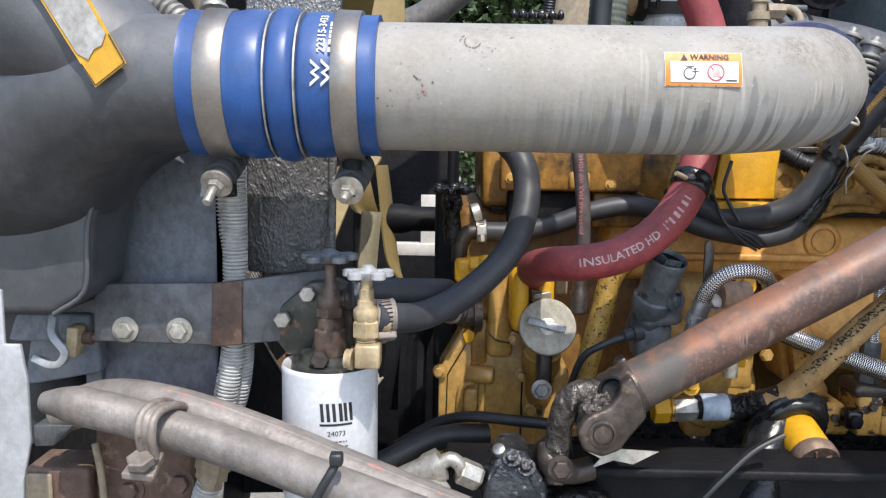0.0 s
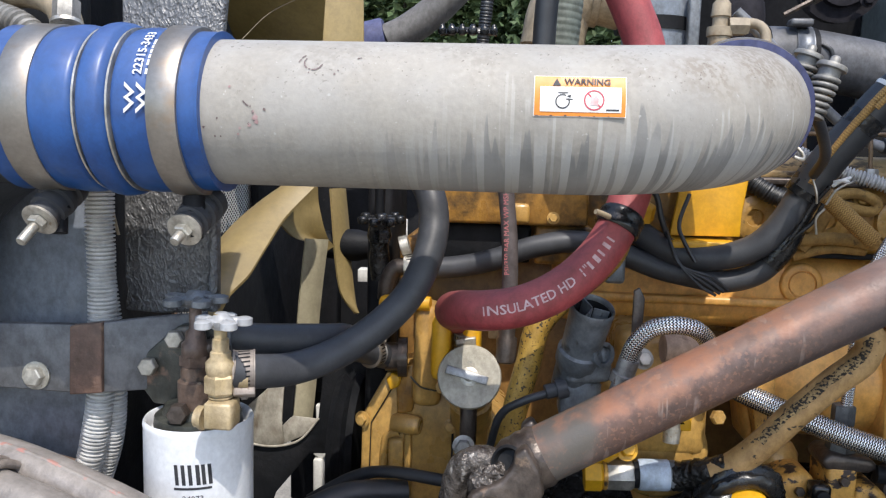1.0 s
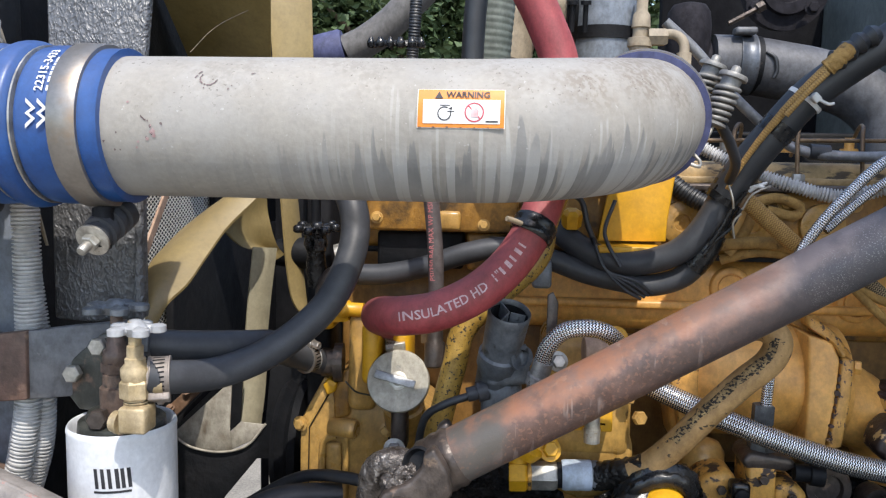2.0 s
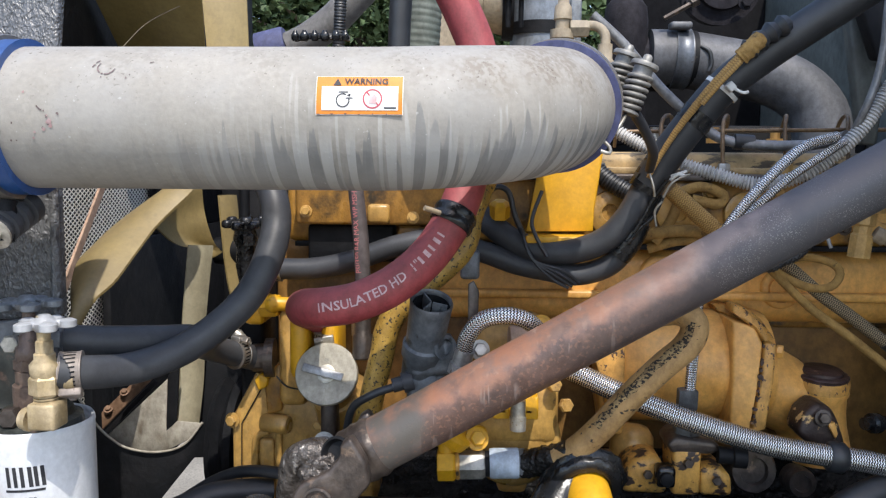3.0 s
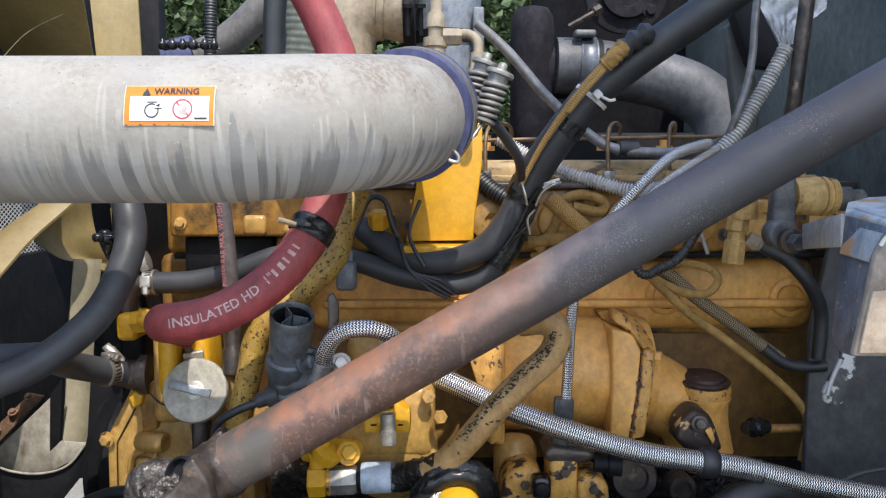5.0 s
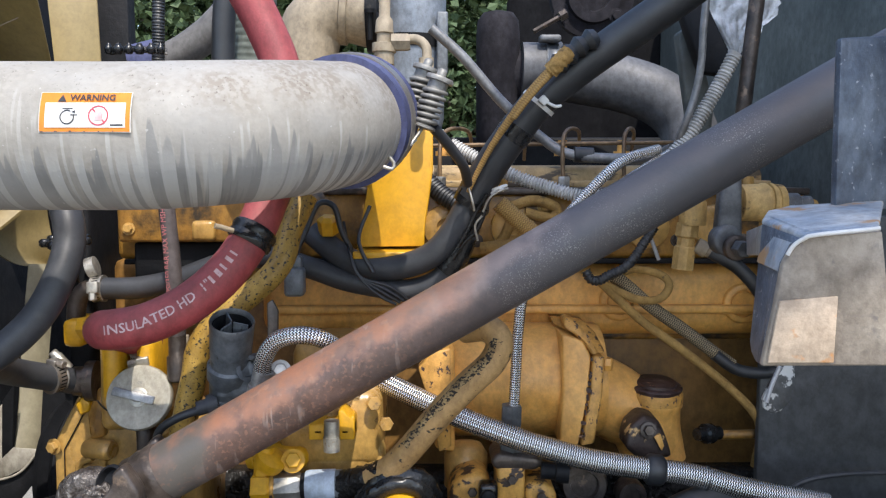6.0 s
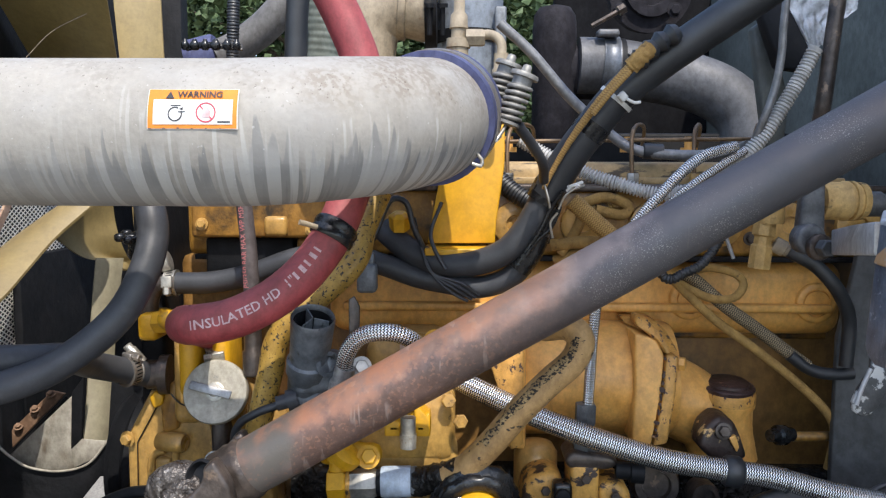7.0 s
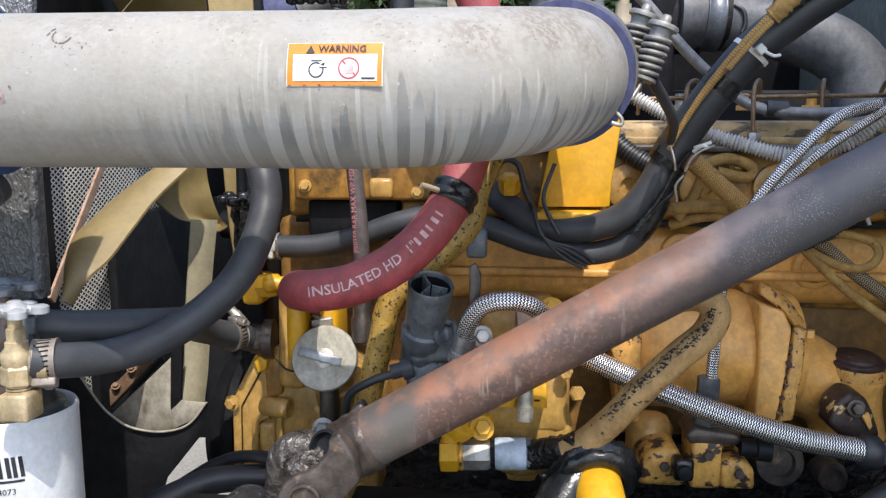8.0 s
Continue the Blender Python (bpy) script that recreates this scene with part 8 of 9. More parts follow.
part("round_block", slab([(0.44, 0.905, 1.18), (0.443, 0.905, 1.207), (0.456, 0.905, 1.219), (0.475, 0.905, 1.221), (0.485, 0.905, 1.212), (0.489, 0.905, 1.18)], 0.05, 0.008, seg=3), M_YELLOW_WORN, gv)
part("dome", lathe((0.462, 0.97, 1.214), (0, 0, 1), ((-0.03, 0.024), (0.006, 0.024), (0.016, 0.018), (0.02, 0.006)), 24), M_YELLOW, gv)
part("top_adapter", slab([(0.484, 0.9, 1.236), (0.492, 0.9, 1.245), (0.532, 0.9, 1.241), (0.541, 0.9, 1.232), (0.53, 0.9, 1.226), (0.489, 0.9, 1.227)], 0.045, 0.004), M_CAST_DARK, gv)
part("port", lathe((0.536, 0.9, 1.227), (1, -0.1, -0.05), ((0, 0.009), (0.014, 0.009), (0.015, 0.0115), (0.028, 0.0115), (0.028, 0.006)), 14), M_DARK, gv)
part("clip", block((0.472, 0.885, 1.217), Vector((0.491, 0.885, 1.195)) + Vector((0, 0.02, 0)), 0.004), M_WET, gv)
part("clip_knob", lathe((0.481, 0.884, 1.206), (0, -1, 0), ((0, 0.007), (0.004, 0.007), (0.005, 0.005)), 12), M_DARK, gv)
for k, p in enumerate(((0.506, 0.899, 1.218), (0.537, 0.904, 1.198), (0.466, 0.904, 1.203))):
    bolt(gv, p, (0, -1, 0.1), 0.005, M_CAST_DARK, washer=False)
for p, r in (((0.59, 0.95, 1.192), 0.026), ((0.643, 0.95, 1.179), 0.016)):
    part("round_port", lathe(p, (0, -1, 0.1), ((-0.02, r), (0.0, r), (0.006, r * 0.9), (0.006, r * 0.6), (0.0, r * 0.55), (0, 0.001)), 24), M_CAST_DARK, gv)

# dark hose with the yellow plug, low on the frame
pl = thing("hydraulic_coupling", "yellow cylindrical coupling with rusty cap in a black collar", "coupling", (0.396, 0.8, 1.209))
pa, pd = Vector((0.393, 0.846, 1.213)), Vector((0.07, -0.88, -0.34)).normalized()
part("body", lathe(pa, pd, ((0, 0.0215), (0.004, 0.0225), (0.040, 0.0225), (0.044, 0.0210)), 36), M_YELLOW_CLEAN, pl)
part("cap", lathe(pa + pd * 0.042, pd, ((0, 0.0220), (0.003, 0.0240), (0.013, 0.0240), (0.016, 0.022), (0.014, 0.018), (0.013, 0.001)), 36), M_RUST, pl)
u_ = pd.cross(Vector((0, 0, 1))).normalized()
w_ = pd.cross(u_)
bm = bmesh.new()
for k in range(5):
    a = 2 * math.pi * k / 5
    sweep([pa + pd * 0.056, pa + pd * 0.056 + (u_ * math.cos(a) + w_ * math.sin(a)) * 0.0165], 0.0018, 6, 0.005, None, bm)
part("cap_ribs", bm, M_RUST, pl)
jack = thing("jacketed_hose", "thick oily black hose with a folded rubber collar", "hose", (0.352, 0.815, 1.16))
bm = lathe(pa - pd * 0.004, pd, ((-0.014, 0.022), (-0.013, 0.034), (-0.008, 0.0400), (-0.002, 0.0425), (0.002, 0.0410), (0.004, 0.0375), (0.006, 0.0368), (0.009, 0.0372), (0.012, 0.0350), (0.014, 0.0300), (0.013, 0.0250), (0.004, 0.0230)), 64)
for v in bm.verts:
    v.co += (v.co - pa) * (0.08 * noise.noise(v.co * 55) + 0.05 * noise.noise(v.co * 170))
part("collar", bm, M_WET, jack, "folded oily rubber collar")
part("hose", sweep([(0.338, 0.800, 1.120), (0.345, 0.812, 1.150), (0.354, 0.826, 1.180), (0.372, 0.845, 1.207), (0.393, 0.862, 1.222)], 0.0235, 28, 0.004), M_WET, jack)
strip = part("toothed_trim", ribbon([(0.255, 0.735, 1.17), (0.28, 0.735, 1.199), (0.309, 0.74, 1.225), (0.339, 0.745, 1.24)], (0, -1, 0.3), 0.012, 0.004), M_RUBBER)
tagged(strip, "black rubber edge trim beside the hydraulic hose", "trim")
jack2 = part("black_hose", sweep([(0.606, 0.86, 1.149), (0.643, 0.865, 1.183), (0.686, 0.875, 1.202), (0.738, 0.89, 1.204), (0.784, 0.9, 1.191)], 0.0145, 16), M_RUBBER)
tagged(jack2, "black rubber hose with faded red print below the braided line", "hose")
br = thing("frame_bracket", "dark steel bracket with torn bright foil edge", "bracket", (0.2, 0.8, 1.198))
part("plate", block((0.166, 0.84, 1.188), Vector((0.307, 0.84, 1.160)) + Vector((0, 0.03, 0)), 0.004), M_DARK, br)
part("foil", slab([(0.156, 0.748, 1.218), (0.171, 0.747, 1.223), (0.222, 0.742, 1.222), (0.198, 0.742, 1.209), (0.18, 0.744, 1.212), (0.159, 0.745, 1.203), (0.168, 0.747, 1.212)], 0.0015, 0), M_ZINC, br)
part("cast_lug", block((0.311, 0.95, 1.18), Vector((0.345, 0.95, 1.157)) + Vector((0, 0.04, 0)), 0.008), M_YELLOW_OLD, br)

# ---- turbo and exhaust ----
ex = thing("exhaust_elbow", "dull grey steel exhaust elbow with a band clamp", "exhaust", (0.731, 1.5, 1.663))
part("pipe", sweep([(0.578, 1.50, 1.708), (0.635, 1.50, 1.706), (0.694, 1.50, 1.697), (0.757, 1.50, 1.685), (0.815, 1.49, 1.662), (0.853, 1.48, 1.627), (0.866, 1.47, 1.585), (0.868, 1.46, 1.50)], 0.048, 40, 0.012), M_EXHAUST, ex)
part("band_clamp", lathe((0.616, 1.50, 1.707), (1, 0, -0.06), ((0, 0.048), (0, 0.0515), (0.002, 0.0515), (0.003, 0.0505), (0.024, 0.0505), (0.025, 0.0515), (0.027, 0.0515), (0.027, 0.048)), 44), M_BAND_DARK, ex)
part("soot_ring", lathe((0.6455, 1.50, 1.7052), (1, 0, -0.06), ((0, 0.0476), (0, 0.0487), (0.0075, 0.0487), (0.0075, 0.0476)), 40), M_DARK, ex)
part("clamp_lug", block((0.604, 1.452, 1.762), (0.640, 1.478, 1.750), 0.004), M_GALV, ex)
part("clamp_bolt", lathe((0.595, 1.465, 1.768), (1, 0, 0.55), ((0, 0.0045), (0.05, 0.0045), (0.05, 0.009), (0.062, 0.009)), 6), M_CAST_DARK, ex, smooth=25)
part("soot_streak", sweep([(0.655, 1.455, 1.722), (0.668, 1.4505, 1.712), (0.672, 1.4505, 1.692), (0.668, 1.452, 1.680)], 0.0035, 8), M_RUBBER, ex)
tb = thing("turbocharger", "brown-black cast iron turbocharger housing", "turbocharger", (0.536, 1.5, 1.664))
part("housing", lathe((0.560, 1.52, 1.700), (1, 0, 0), ((0, 0.040), (0.004, 0.047), (0.045, 0.047), (0.050, 0.052), (0.056, 0.052), (0.058, 0.044)), 40), M_TURBO, tb)
part("volute", lathe((0.538, 1.50, 1.560), (0.0, 0, 1), ((0, 0.030), (0.01, 0.037), (0.21, 0.0375), (0.232, 0.035), (0.244, 0.027), (0.248, 0.012)), 36), M_TURBO, tb)
part("outlet", lathe((0.705, 1.55, 1.846), (0.1, -1, -0.1), ((0, 0.075), (0.02, 0.075), (0.02, 0.05), (0.03, 0.048), (0.03, 0.03), (0.02, 0.028)), 36), M_TURBO, tb)
for p in ((0.649, 1.52, 1.806), (0.746, 1.52, 1.805)):
    bolt(tb, p, (0, -1, 0), 0.009, M_TURBO)

# looms and cables on the right
gc = part("grey_cable", sweep([(0.424, 1.1, 1.706), (0.463, 1.1, 1.671), (0.512, 1.1, 1.616), (0.566, 1.1, 1.569), (0.595, 1.09, 1.553), (0.64, 1.08, 1.548), (0.682, 1.05, 1.549), (0.693, 1, 1.557)], 0.0064, 14), M_GREYHOSE)
tagged(gc, "smooth grey plastic hose over the valve cover", "hose")
gk = part("hose_cuff", lathe((0.598, 1.09, 1.553), (1, 0, -0.05), ((0, 0.007), (0.001, 0.0095), (0.024, 0.0095), (0.025, 0.007)), 16), M_RUBBER)
tagged(gk, "short black rubber cuff on a grey hose", "cuff")
cl1 = part("corrugated_loom", sweep([(0.7515, 0.98, 1.658), (0.75, 0.98, 1.655), (0.74, 0.98, 1.634), (0.722, 0.98, 1.601), (0.698, 0.98, 1.563), (0.668, 0.983, 1.532), (0.640, 0.99, 1.512), (0.600, 1.005, 1.503), (0.556, 1.02, 1.514), (0.526, 1.03, 1.524), (0.482, 1.04, 1.544), (0.447, 1.05, 1.564)], 0.0070, 16, 0.0009, corrugated(0.0037, 0.16)), M_LOOM)
tagged(cl1, "grey corrugated loom looping over the valve cover", "cable loom")
dk = part("corrugated_loom", sweep([(0.418, 1.03, 1.522), (0.44, 1.02, 1.503), (0.465, 1.01, 1.49), (0.485, 1, 1.493)], 0.010, 16, 0.0009, corrugated(0.0040, 0.07)), M_RUBBER)
tagged(dk, "black corrugated loom beside the lifting bracket", "cable loom")
for k, pp in enumerate(([(0.716, 0.97, 1.745), (0.715, 0.97, 1.712), (0.713, 0.97, 1.681), (0.712, 0.97, 1.649), (0.707, 0.97, 1.617), (0.698, 0.972, 1.585), (0.688, 0.99, 1.545)],)):
    c_ = part("thin_cable", sweep(pp, 0.0042, 10), M_GREYHOSE)
    tagged(c_, "thin dusty grey cable hanging by the cab", "cable")
rod = part("support_rod", sweep([(0.775, 0.98, 1.745), (0.773, 0.98, 1.715), (0.768, 0.98, 1.661), (0.762, 0.98, 1.596), (0.764, 1.0, 1.565), (0.768, 1.02, 1.536)], 0.0082, 14), M_CAST_DARK)
tagged(rod, "rusty dark steel rod beside the cab wall", "rod")
st1 = thing("cab_bracket", "dark steel angle bracket below shiny foil insulation", "bracket", (0.721, 1, 1.683))
part("angle", slab([(0.692, 1.02, 1.742), (0.721, 1.02, 1.742), (0.756, 1, 1.659), (0.748, 1, 1.637), (0.73, 1.02, 1.643)], 0.02, 0.003), M_DARK, st1)
part("second_angle", slab([(0.71, 1.05, 1.692), (0.729, 1.05, 1.705), (0.756, 1.05, 1.608), (0.751, 1.05, 1.549), (0.734, 1.05, 1.549)], 0.02, 0.003), M_CAB, st1)
foil = thing("foil_insulation", "torn crumpled silver foil insulation", "insulation", (0.771, 1, 1.689))
bm = bmesh.new()
bmesh.ops.create_grid(bm, x_segments=46, y_segments=40, size=0.5)
def along(w, stops):
    """Piecewise straight edge through (share, x) stops."""
    for (w0, x0), (w1, x1) in zip(stops, stops[1:]):
        if w <= w1:
            return x0 + (x1 - x0) * (w - w0) / (w1 - w0)
    return stops[-1][1]
for v in bm.verts:
    u_, w_ = v.co.x + 0.5, v.co.y + 0.5
    fold = 0.007 * abs(noise.noise(Vector((u_ * 2.6 + w_, w_ * 2.2, 3)))) + 0.0022 * abs(noise.noise(Vector((u_ * 7, w_ * 5 - u_ * 3, 5)))) + 0.0005 * abs(noise.noise(Vector((u_ * 19, w_ * 17, 9))))
    tear = 0.05 * noise.noise(Vector((u_ * 8, 1.5, 1)))
    xl = along(w_, ((0, 0.728), (0.24, 0.735), (1, 0.766)))
    xr = along(w_, ((0, 0.823), (0.5, 0.819), (0.68, 0.802), (1, 0.794))) + 0.004 * noise.noise(Vector((w_ * 14, 4, 2)))
    v.co = Vector((xl + (xr - xl) * u_, 1.034 - fold, 1.746 - 0.082 * w_ * (1 - 0.12 * u_ + tear)))
part("sheet", bm, material("silver_foil", (0.56, 0.59, 0.63), (0.74, 0.77, 0.80), 0.46, 0.6, 30, 0.35, 260, (0.16, 0.17, 0.18), 0.66, 70, bump_dist=0.002), foil)

# ochre cords looped over the rail
cords = thing("ochre_cords", "loose ochre cloth-covered wires looped over the engine", "wire", (0.682, 1, 1.404))
part("loop", sweep([(0.606, 0.985, 1.413), (0.649, 0.985, 1.391), (0.677, 0.985, 1.390), (0.690, 0.99, 1.404), (0.682, 0.995, 1.416), (0.656, 1.0, 1.422), (0.640, 1.002, 1.418)], 0.0046, 12), M_SLEEVE, cords)
part("long_wire", sweep([(0.609, 0.985, 1.412), (0.657, 0.985, 1.367), (0.7, 0.985, 1.336), (0.752, 0.99, 1.296), (0.79, 0.995, 1.26), (0.803, 1.0, 1.232), (0.800, 1.005, 1.19)], 0.0050, 12), M_SLEEVE, cords)
part("braided_wire", sweep([(0.628, 0.997, 1.414), (0.64, 0.995, 1.407), (0.67, 0.99, 1.381), (0.708, 0.99, 1.354), (0.739, 0.99, 1.331), (0.763, 0.987, 1.314)], 0.0072, 16, 0.003), B_WORN, cords)
part("black_tail", sweep([(0.742, 0.986, 1.327), (0.765, 0.985, 1.311), (0.787, 0.985, 1.306), (0.812, 0.985, 1.307)], 0.0068, 14), M_RUBBER, cords)
part("tied_knot", sweep([(0.592, 0.97, 1.424), (0.597, 0.968, 1.415), (0.606, 0.968, 1.413), (0.618, 0.97, 1.419), (0.634, 0.972, 1.426), (0.647, 0.976, 1.438), (0.657, 0.98, 1.452), (0.670, 0.985, 1.470)], 0.0050, 12, 0.0009, corrugated(0.0034, 0.10)), M_RUBBER, cords)
tang = thing("ochre_cords", "tangled ochre sleeved wires beside the hose bundle", "wire", (0.526, 1.02, 1.467))
part("thick_sleeve", sweep([(0.498, 0.985, 1.497), (0.523, 0.985, 1.475), (0.552, 0.985, 1.45)], 0.0095, 18, 0.003), B_OCHRE, tang)
part("loop", sweep([(0.512, 1.02, 1.49), (0.541, 1.02, 1.499), (0.567, 1.02, 1.49), (0.561, 1.02, 1.479), (0.531, 1.02, 1.485)], 0.006, 12), M_SLEEVE, tang)
part("wire", sweep([(0.491, 1.02, 1.434), (0.509, 1.02, 1.46), (0.518, 1.02, 1.486)], 0.006, 12), M_SLEEVE, tang)
part("flat_wire", sweep([(0.481, 1.02, 1.444), (0.524, 1.01, 1.449), (0.569, 1.01, 1.443)], 0.007, 12), M_SLEEVE, tang)
part("flat_wire", sweep([(0.486, 1.03, 1.426), (0.52, 1.02, 1.437), (0.559, 1.02, 1.436)], 0.006, 12), M_SLEEVE, tang)

# ---- linkage and cover box at the far right ----
lk = thing("throttle_linkage", "yellow ribbed actuator with steel swivel arm", "linkage", (0.732, 0.9, 1.467))
part("actuator", lathe((0.742, 0.935, 1.499), (1, 0.05, 0), ((0, 0.012), (0.001, 0.019), (0.024, 0.0195), (0.025, 0.0205), (0.028, 0.0205), (0.0285, 0.0182), (0.0315, 0.0182), (0.032, 0.0205), (0.035, 0.0205), (0.0355, 0.0182), (0.0385, 0.0182), (0.039, 0.0195), (0.046, 0.0185), (0.047, 0.013)), 30), M_DIM_TAN, lk, "dull tan ribbed actuator")
part("actuator_stub", lathe((0.789, 0.937, 1.496), (1, 0.05, 0), ((0, 0.013), (0.016, 0.013), (0.018, 0.010), (0.03, 0.010)), 18), M_LINK, lk)
part("post", slab([(0.713, 0.9, 1.527), (0.733, 0.9, 1.527), (0.735, 0.9, 1.471), (0.731, 0.9, 1.452), (0.715, 0.9, 1.450), (0.709, 0.9, 1.472)], 0.016, 0.004, seg=3), M_LINK, lk)
part("eye", lathe((0.718, 0.898, 1.463), (0.15, -1, 0), ((-0.010, 0.0150), (0.004, 0.0155), (0.006, 0.0135), (0.006, 0.010)), 28), M_LINK, lk)
part("washer", lathe((0.7245, 0.888, 1.456), (0.15, -1, 0), ((-0.004, 0.0128), (0.002, 0.0128), (0.003, 0.0118), (0.003, 0.004)), 24), M_CAST_DARK, lk)
bolt(lk, (0.7245, 0.885, 1.456), (0.15, -1, 0), 0.0088, M_LINK, length=0.012, washer=False)
part("arm", slab([(0.727, 0.872, 1.474), (0.701, 0.78, 1.485), (0.655, 0.66, 1.495), (0.656, 0.66, 1.472), (0.728, 0.872, 1.450)], 0.006, 0.0015, direction=(1, 0.2, 0)), M_ARM, lk, "pale grey swivel arm")
part("valve_stub", lathe((0.704, 0.96, 1.474), (0, 0, 1), ((0, 0.0135), (0.003, 0.0145), (0.024, 0.0145), (0.028, 0.012), (0.05, 0.012)), 18), M_DIM_TAN, lk, "dull tan stub")
part("valve_body", lathe((0.697, 0.962, 1.446), (0.1, 0, 1), ((-0.02, 0.012), (0.004, 0.012), (0.006, 0.0095), (0.014, 0.0095), (0.016, 0.0125), (0.030, 0.012)), 8), M_DIM_TAN, lk, smooth=25)
part("hose_barb", lathe((0.708, 0.957, 1.453), (0.82, -0.2, -0.45), ((0, 0.0085), (0.012, 0.0085), (0.013, 0.0065), (0.024, 0.0065)), 12), M_TAN, lk)
part("pin", sweep([(0.666, 0.985, 1.460), (0.676, 0.985, 1.434)], 0.0022, 8), M_PLATE, lk)
part("cable", sweep([(0.722, 0.952, 1.446), (0.731, 0.95, 1.441), (0.749, 0.95, 1.431), (0.77, 0.95, 1.41), (0.788, 0.96, 1.386), (0.798, 0.97, 1.362), (0.799, 0.975, 1.318)], 0.0075, 14), M_RUBBER, lk)
bx = thing("cover_box", "weathered slate-grey sheet-steel cover box, rusty in patches", "box", (0.658, 0.6, 1.41))
part("front", slab([(0.607, 0.545, 1.422), (0.612, 0.543, 1.455), (0.615, 0.542, 1.479), (0.619, 0.54, 1.489), (0.623, 0.536, 1.493), (0.628, 0.533, 1.4945), (0.658, 0.524, 1.498), (0.668, 0.524, 1.427)], 0.005, 0.0012), M_BOX_FRONT, bx, "stained tan-grey front")
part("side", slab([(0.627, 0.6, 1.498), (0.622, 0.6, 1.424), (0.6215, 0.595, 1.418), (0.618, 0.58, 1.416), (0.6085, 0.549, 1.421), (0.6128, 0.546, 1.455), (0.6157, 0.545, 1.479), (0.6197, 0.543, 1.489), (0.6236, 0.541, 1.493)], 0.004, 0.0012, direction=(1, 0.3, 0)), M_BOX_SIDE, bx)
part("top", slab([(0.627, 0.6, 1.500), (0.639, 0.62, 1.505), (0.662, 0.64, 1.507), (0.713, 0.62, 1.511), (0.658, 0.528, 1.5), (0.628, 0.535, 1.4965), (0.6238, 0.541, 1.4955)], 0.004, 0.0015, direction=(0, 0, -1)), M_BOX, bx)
part("shoulder", slab([(0.6246, 0.6, 1.474), (0.6146, 0.5445, 1.474), (0.6178, 0.5425, 1.486), (0.6270, 0.5405, 1.4975), (0.6320, 0.6, 1.5025)], 0.002, 0.0006, direction=(1, 0.3, -0.5)), M_BOX, bx, "pale rounded shoulder")
# slanted sun patch put in as a paler rusty plate
part("lit_rust_patch", slab([(0.6085, 0.5415, 1.4245), (0.6130, 0.5395, 1.459), (0.640, 0.5305, 1.463), (0.6395, 0.5310, 1.427)], 0.002, 0.0006), M_BOX_RUST_LIT, bx, "rust-stained patch with a painted sunlit tone")
# white bead draws the highlight along the rounded edge
part("edge_highlight", sweep([(0.6165, 0.5405, 1.484), (0.619, 0.5385, 1.4895), (0.623, 0.535, 1.4935), (0.628, 0.532, 1.4955), (0.656, 0.523, 1.4995)], 0.0012, 8), M_PAPER, bx)
part("upright", slab([(0.6815, 0.618, 1.503), (0.6800, 0.618, 1.612), (0.730, 0.640, 1.618), (0.735, 0.640, 1.505)], 0.008, 0.002), M_BOX_SIDE, bx, "slate grey upright plate")
part("strap", slab([(0.730, 0.795, 1.372), (0.728, 0.79, 1.359), (0.719, 0.79, 1.345), (0.714, 0.79, 1.332), (0.715, 0.79, 1.324), (0.722, 0.79, 1.319), (0.730, 0.79, 1.321), (0.737, 0.79, 1.328), (0.742, 0.79, 1.342), (0.743, 0.795, 1.372)], 0.005, 0.0012), M_PEEL, bx, "strap with peeling grey paint")
part("strap_edge", sweep([(0.727, 0.7885, 1.362), (0.7205, 0.7885, 1.345), (0.7165, 0.7885, 1.330)], 0.0020, 8), M_PLATE, bx)
low = thing("side_shield", "dark rubber side shield behind the cover box", "shield", (0.848, 0.95, 1.23))
part("sheet", slab([(0.794, 0.985, 1.347), (0.817, 0.985, 1.473), (0.941, 0.93, 1.489), (0.963, 0.93, 1.137), (0.794, 0.985, 1.111)], 0.01, 0.002), M_SHEET, low)
part("wire", sweep([(0.798, 0.92, 1.195), (0.821, 0.92, 1.207), (0.857, 0.92, 1.213), (0.904, 0.92, 1.215)], 0.0028, 8), M_RUBBER_DUSTY, low)

# ---- things seen above the pipe ----
tp1 = thing("intake_tube", "dusty grey intake tube with a blue hose end", "pipe", (-0.033, 1.6, 1.765))
part("tube", sweep([(-0.073, 1.62, 1.742), (-0.036, 1.62, 1.76), (0.012, 1.62, 1.795), (0.059, 1.62, 1.842), (0.131, 1.62, 1.913)], 0.030, 24, 0.01), M_TUBE, tp1)
part("hose_end", lathe((-0.131, 1.62, 1.734), (1, 0, 0.25), ((0, 0.036), (0.05, 0.036), (0.055, 0.033)), 28), M_BLUE_FADED, tp1)
th = thing("black_line", "thin black braided line with clip above the pipe", "hose", (0.127, 1, 1.656))
part("line", sweep([(0.136, 0.98, 1.735), (0.134, 0.98, 1.69), (0.131, 0.985, 1.655), (0.125, 0.99, 1.60), (0.10, 1.0, 1.52)], 0.0066, 14, 0.0012, corrugated(0.0032, 0.05)), M_RUBBER, th)
bm = ribbon([(0.086, 0.972, 1.657), (0.105, 0.966, 1.659), (0.128, 0.964, 1.658), (0.146, 0.970, 1.657)], (0, 0.3, 1), 0.0065, 0.003)
part("clip_plate", bm, M_WET, th, "oily black clip plate")
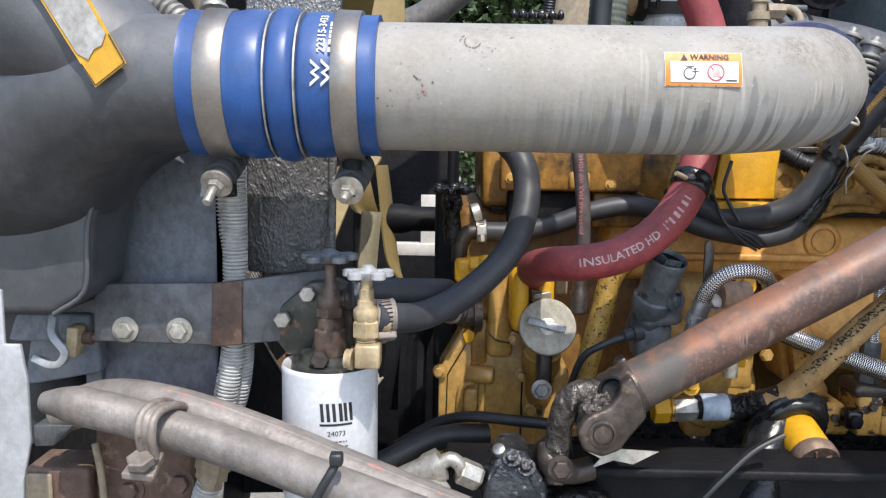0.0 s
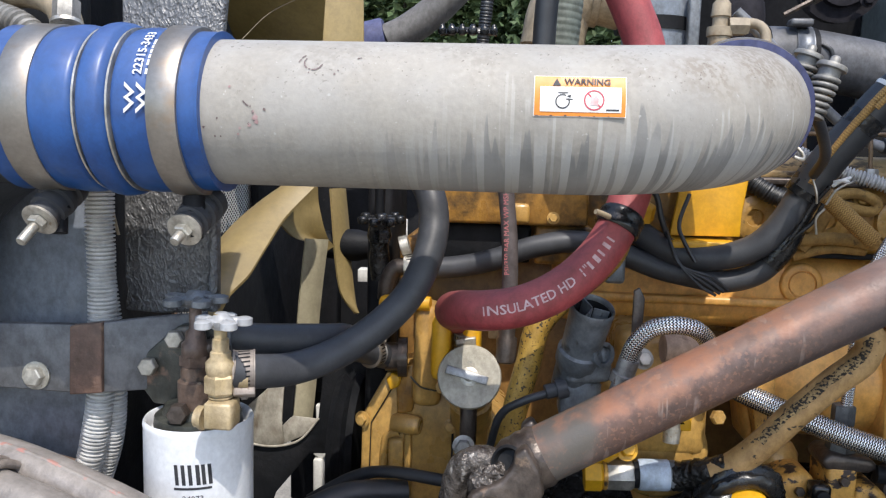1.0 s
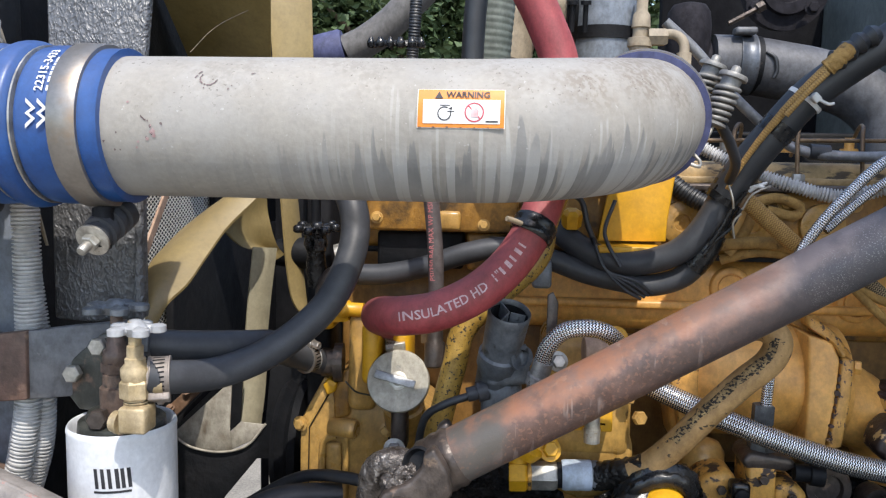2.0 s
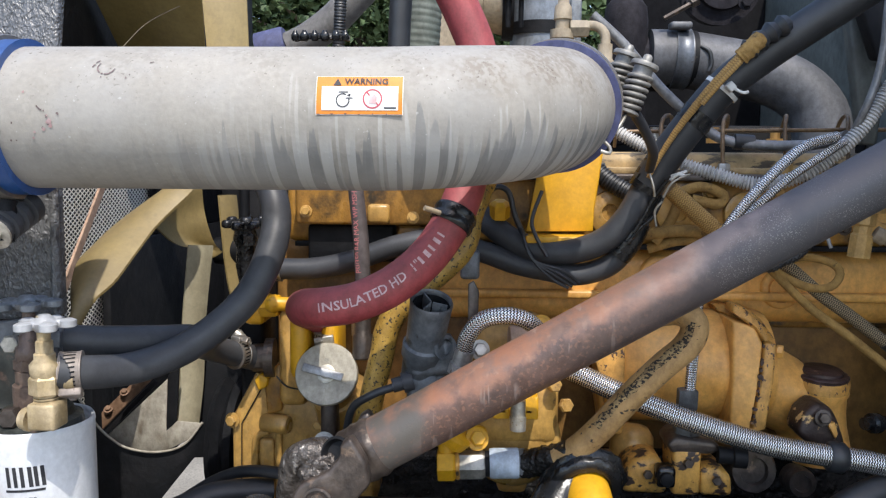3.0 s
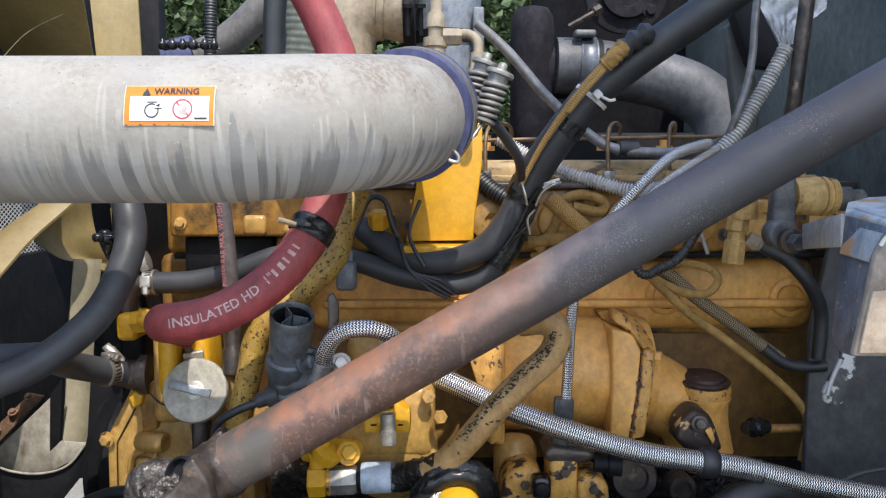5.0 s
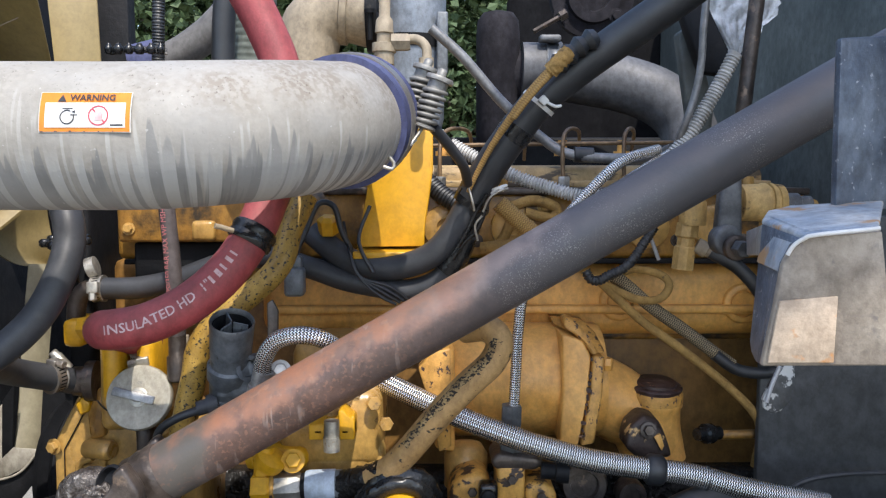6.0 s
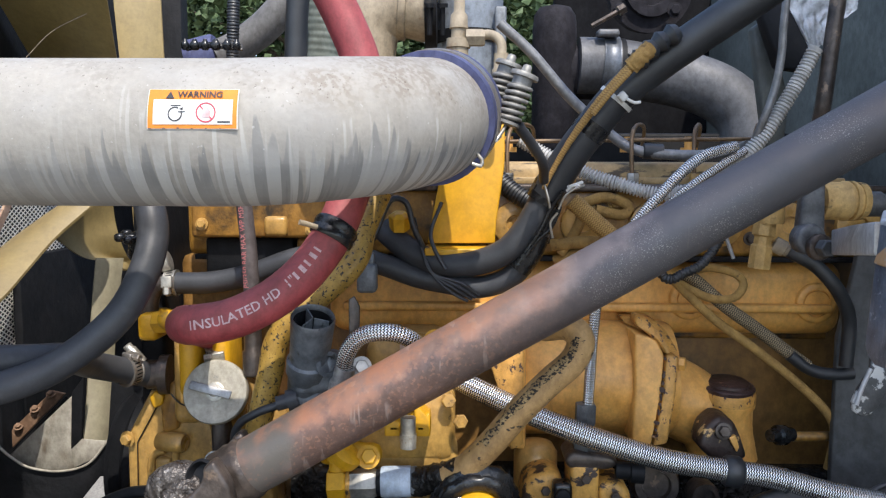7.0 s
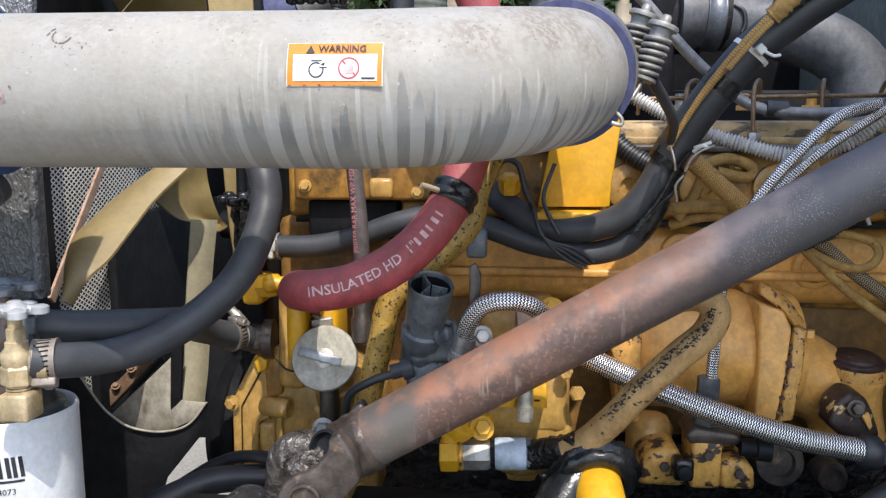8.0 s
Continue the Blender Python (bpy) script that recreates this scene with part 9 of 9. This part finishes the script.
for x_, r_ in ((0.089, 0.0042), (0.099, 0.0052), (0.110, 0.0044), (0.121, 0.0054), (0.133, 0.0048), (0.143, 0.0042)):
    bm = lathe((x_, 0.958, 1.653), (0, 0.05, 1), ((0, r_ * 0.7), (0.002, r_), (0.006, r_), (0.009, r_ * 0.6), (0.011, r_ * 0.4)), 10)
    lathe((x_, 0.957, 1.658), (0, -1, 0.1), ((0, r_ * 0.75), (0.003, r_ * 0.7), (0.004, r_ * 0.3)), 6, bm)
    part("clip_stud", bm, M_WET, th)
gd = thing("grey_duct", "grey-green corrugated duct with dark printed strap", "duct", (0.209, 1, 1.675))
part("strap_hose", sweep([(0.203, 1, 1.742), (0.198, 1, 1.693), (0.196, 1, 1.638), (0.196, 1, 1.594)], 0.0125, 16), M_RUBBER, gd)
part("duct", sweep([(0.223, 1.06, 1.756), (0.217, 1.06, 1.698), (0.214, 1.06, 1.645), (0.212, 1.06, 1.599)], 0.024, 20, 0.0015, corrugated(0.008, 0.012)), M_GREEN_HOSE, gd)
cnn = thing("air_cleaner_elbow", "tan dusty cast elbow with dark clamp", "pipe", (0.263, 1.4, 1.753))
part("elbow", sweep([(0.222, 1.4, 1.7), (0.236, 1.4, 1.762), (0.281, 1.4, 1.788), (0.335, 1.4, 1.779)], 0.05, 28, 0.012), M_TAN, cnn)
part("rib", lathe((0.281, 1.4, 1.788), (1, 0, -0.1), ((0, 0.05), (0.002, 0.053), (0.012, 0.053), (0.014, 0.05)), 32), M_TAN, cnn)
part("clamp", lathe((0.322, 1.4, 1.779), (1, 0, 0), ((0, 0.052), (0, 0.057), (0.018, 0.057), (0.018, 0.052)), 32), M_DARK, cnn)
for k in range(2):
    part("clamp_bolt", lathe(Vector((0.33, 1.34, 1.763)) + Vector((0.02 * k, 0, 0)), (0, -0.2, 1), ((-0.03, 0.004), (0.01, 0.004), (0.01, 0.008), (0.016, 0.008)), 8), M_DARK, cnn)
bb = thing("air_cleaner", "grey-blue painted air cleaner canister", "air cleaner", (0.389, 1.4, 1.753))
part("canister", lathe((0.393, 1.46, 1.764), (0.02, 0, 1), ((-0.16, 0.05), (-0.14, 0.054), (0.3, 0.054), (0.31, 0.05)), 36), M_GREY_BLUE, bb)
part("strap", lathe((0.393, 1.46, 1.736), (0.02, 0, 1), ((0, 0.0545), (0, 0.057), (0.02, 0.057), (0.02, 0.0545)), 36), M_DARK, bb)
part("latch", block((0.432, 1.4, 1.788), Vector((0.45, 1.4, 1.691)) + Vector((0, 0.02, 0)), 0.003), M_SENSOR, bb)
# fittings between hose and fan
fs = thing("oily_valve", "greasy black brass drain valve under the pipe", "valve", (0.021, 0.99, 1.411))
part("body", lathe((0.021, 0.99, 1.456), (0.02, 0, -1), ((0, 0.010), (0.02, 0.014), (0.03, 0.010), (0.05, 0.012), (0.07, 0.009)), 14), M_GREASE, fs)
hub = Vector((0.024, 0.985, 1.455))
wheel = part("handwheel", lathe(hub - Vector((0, 0, 0.006)), (0, 0, 1), ((0, 0.007), (0.010, 0.008), (0.013, 0.005)), 14), M_WET, fs)
for k in range(7):
    a = 2 * math.pi * k / 7
    arm = Vector((math.cos(a), math.sin(a), 0.15 * math.sin(a)))
    bm = sweep([hub, hub + arm * 0.019], 0.0035, 8, 0.006)
    lathe(hub + arm * 0.021 - Vector((0, 0, 0.004)), (0, 0, 1), ((0, 0.004), (0.002, 0.0062), (0.007, 0.0062), (0.009, 0.004)), 10, bm)
    part("lobe", bm, M_WET, wheel)
part("gland_nut", hexagon((0.024, 0.985, 1.429), (0, 0, 1), 0.011, 0.014), M_WET, fs, smooth=25)
part("clip", lathe((0.046, 0.985, 1.425), (1, 0.1, 0.3), ((0, 0.010), (0.0005, 0.0115), (0.010, 0.0115), (0.0105, 0.010)), 16), M_ZINC, fs)
part("rod", sweep([(0.022, 0.99, 1.52), (0.021, 0.99, 1.456)], 0.006, 10), M_DARK, fs)

con = thing("sensor_plug", "grey plastic sensor plug with a short lead", "plug", (0.277, 0.95, 1.418))
part("body", block((0.268, 0.945, 1.43), Vector((0.289, 0.945, 1.399)) + Vector((0, 0.02, 0)), 0.004), M_SENSOR, con)
part("collar", block((0.271, 0.95, 1.442), Vector((0.286, 0.95, 1.428)) + Vector((0, 0.015, 0)), 0.003), M_SENSOR, con)
part("lead", sweep([(0.278, 0.955, 1.441), (0.289, 0.96, 1.466), (0.302, 0.97, 1.496), (0.319, 0.97, 1.494), (0.327, 0.97, 1.468), (0.337, 0.975, 1.446)], 0.0032, 8), M_RUBBER, con)
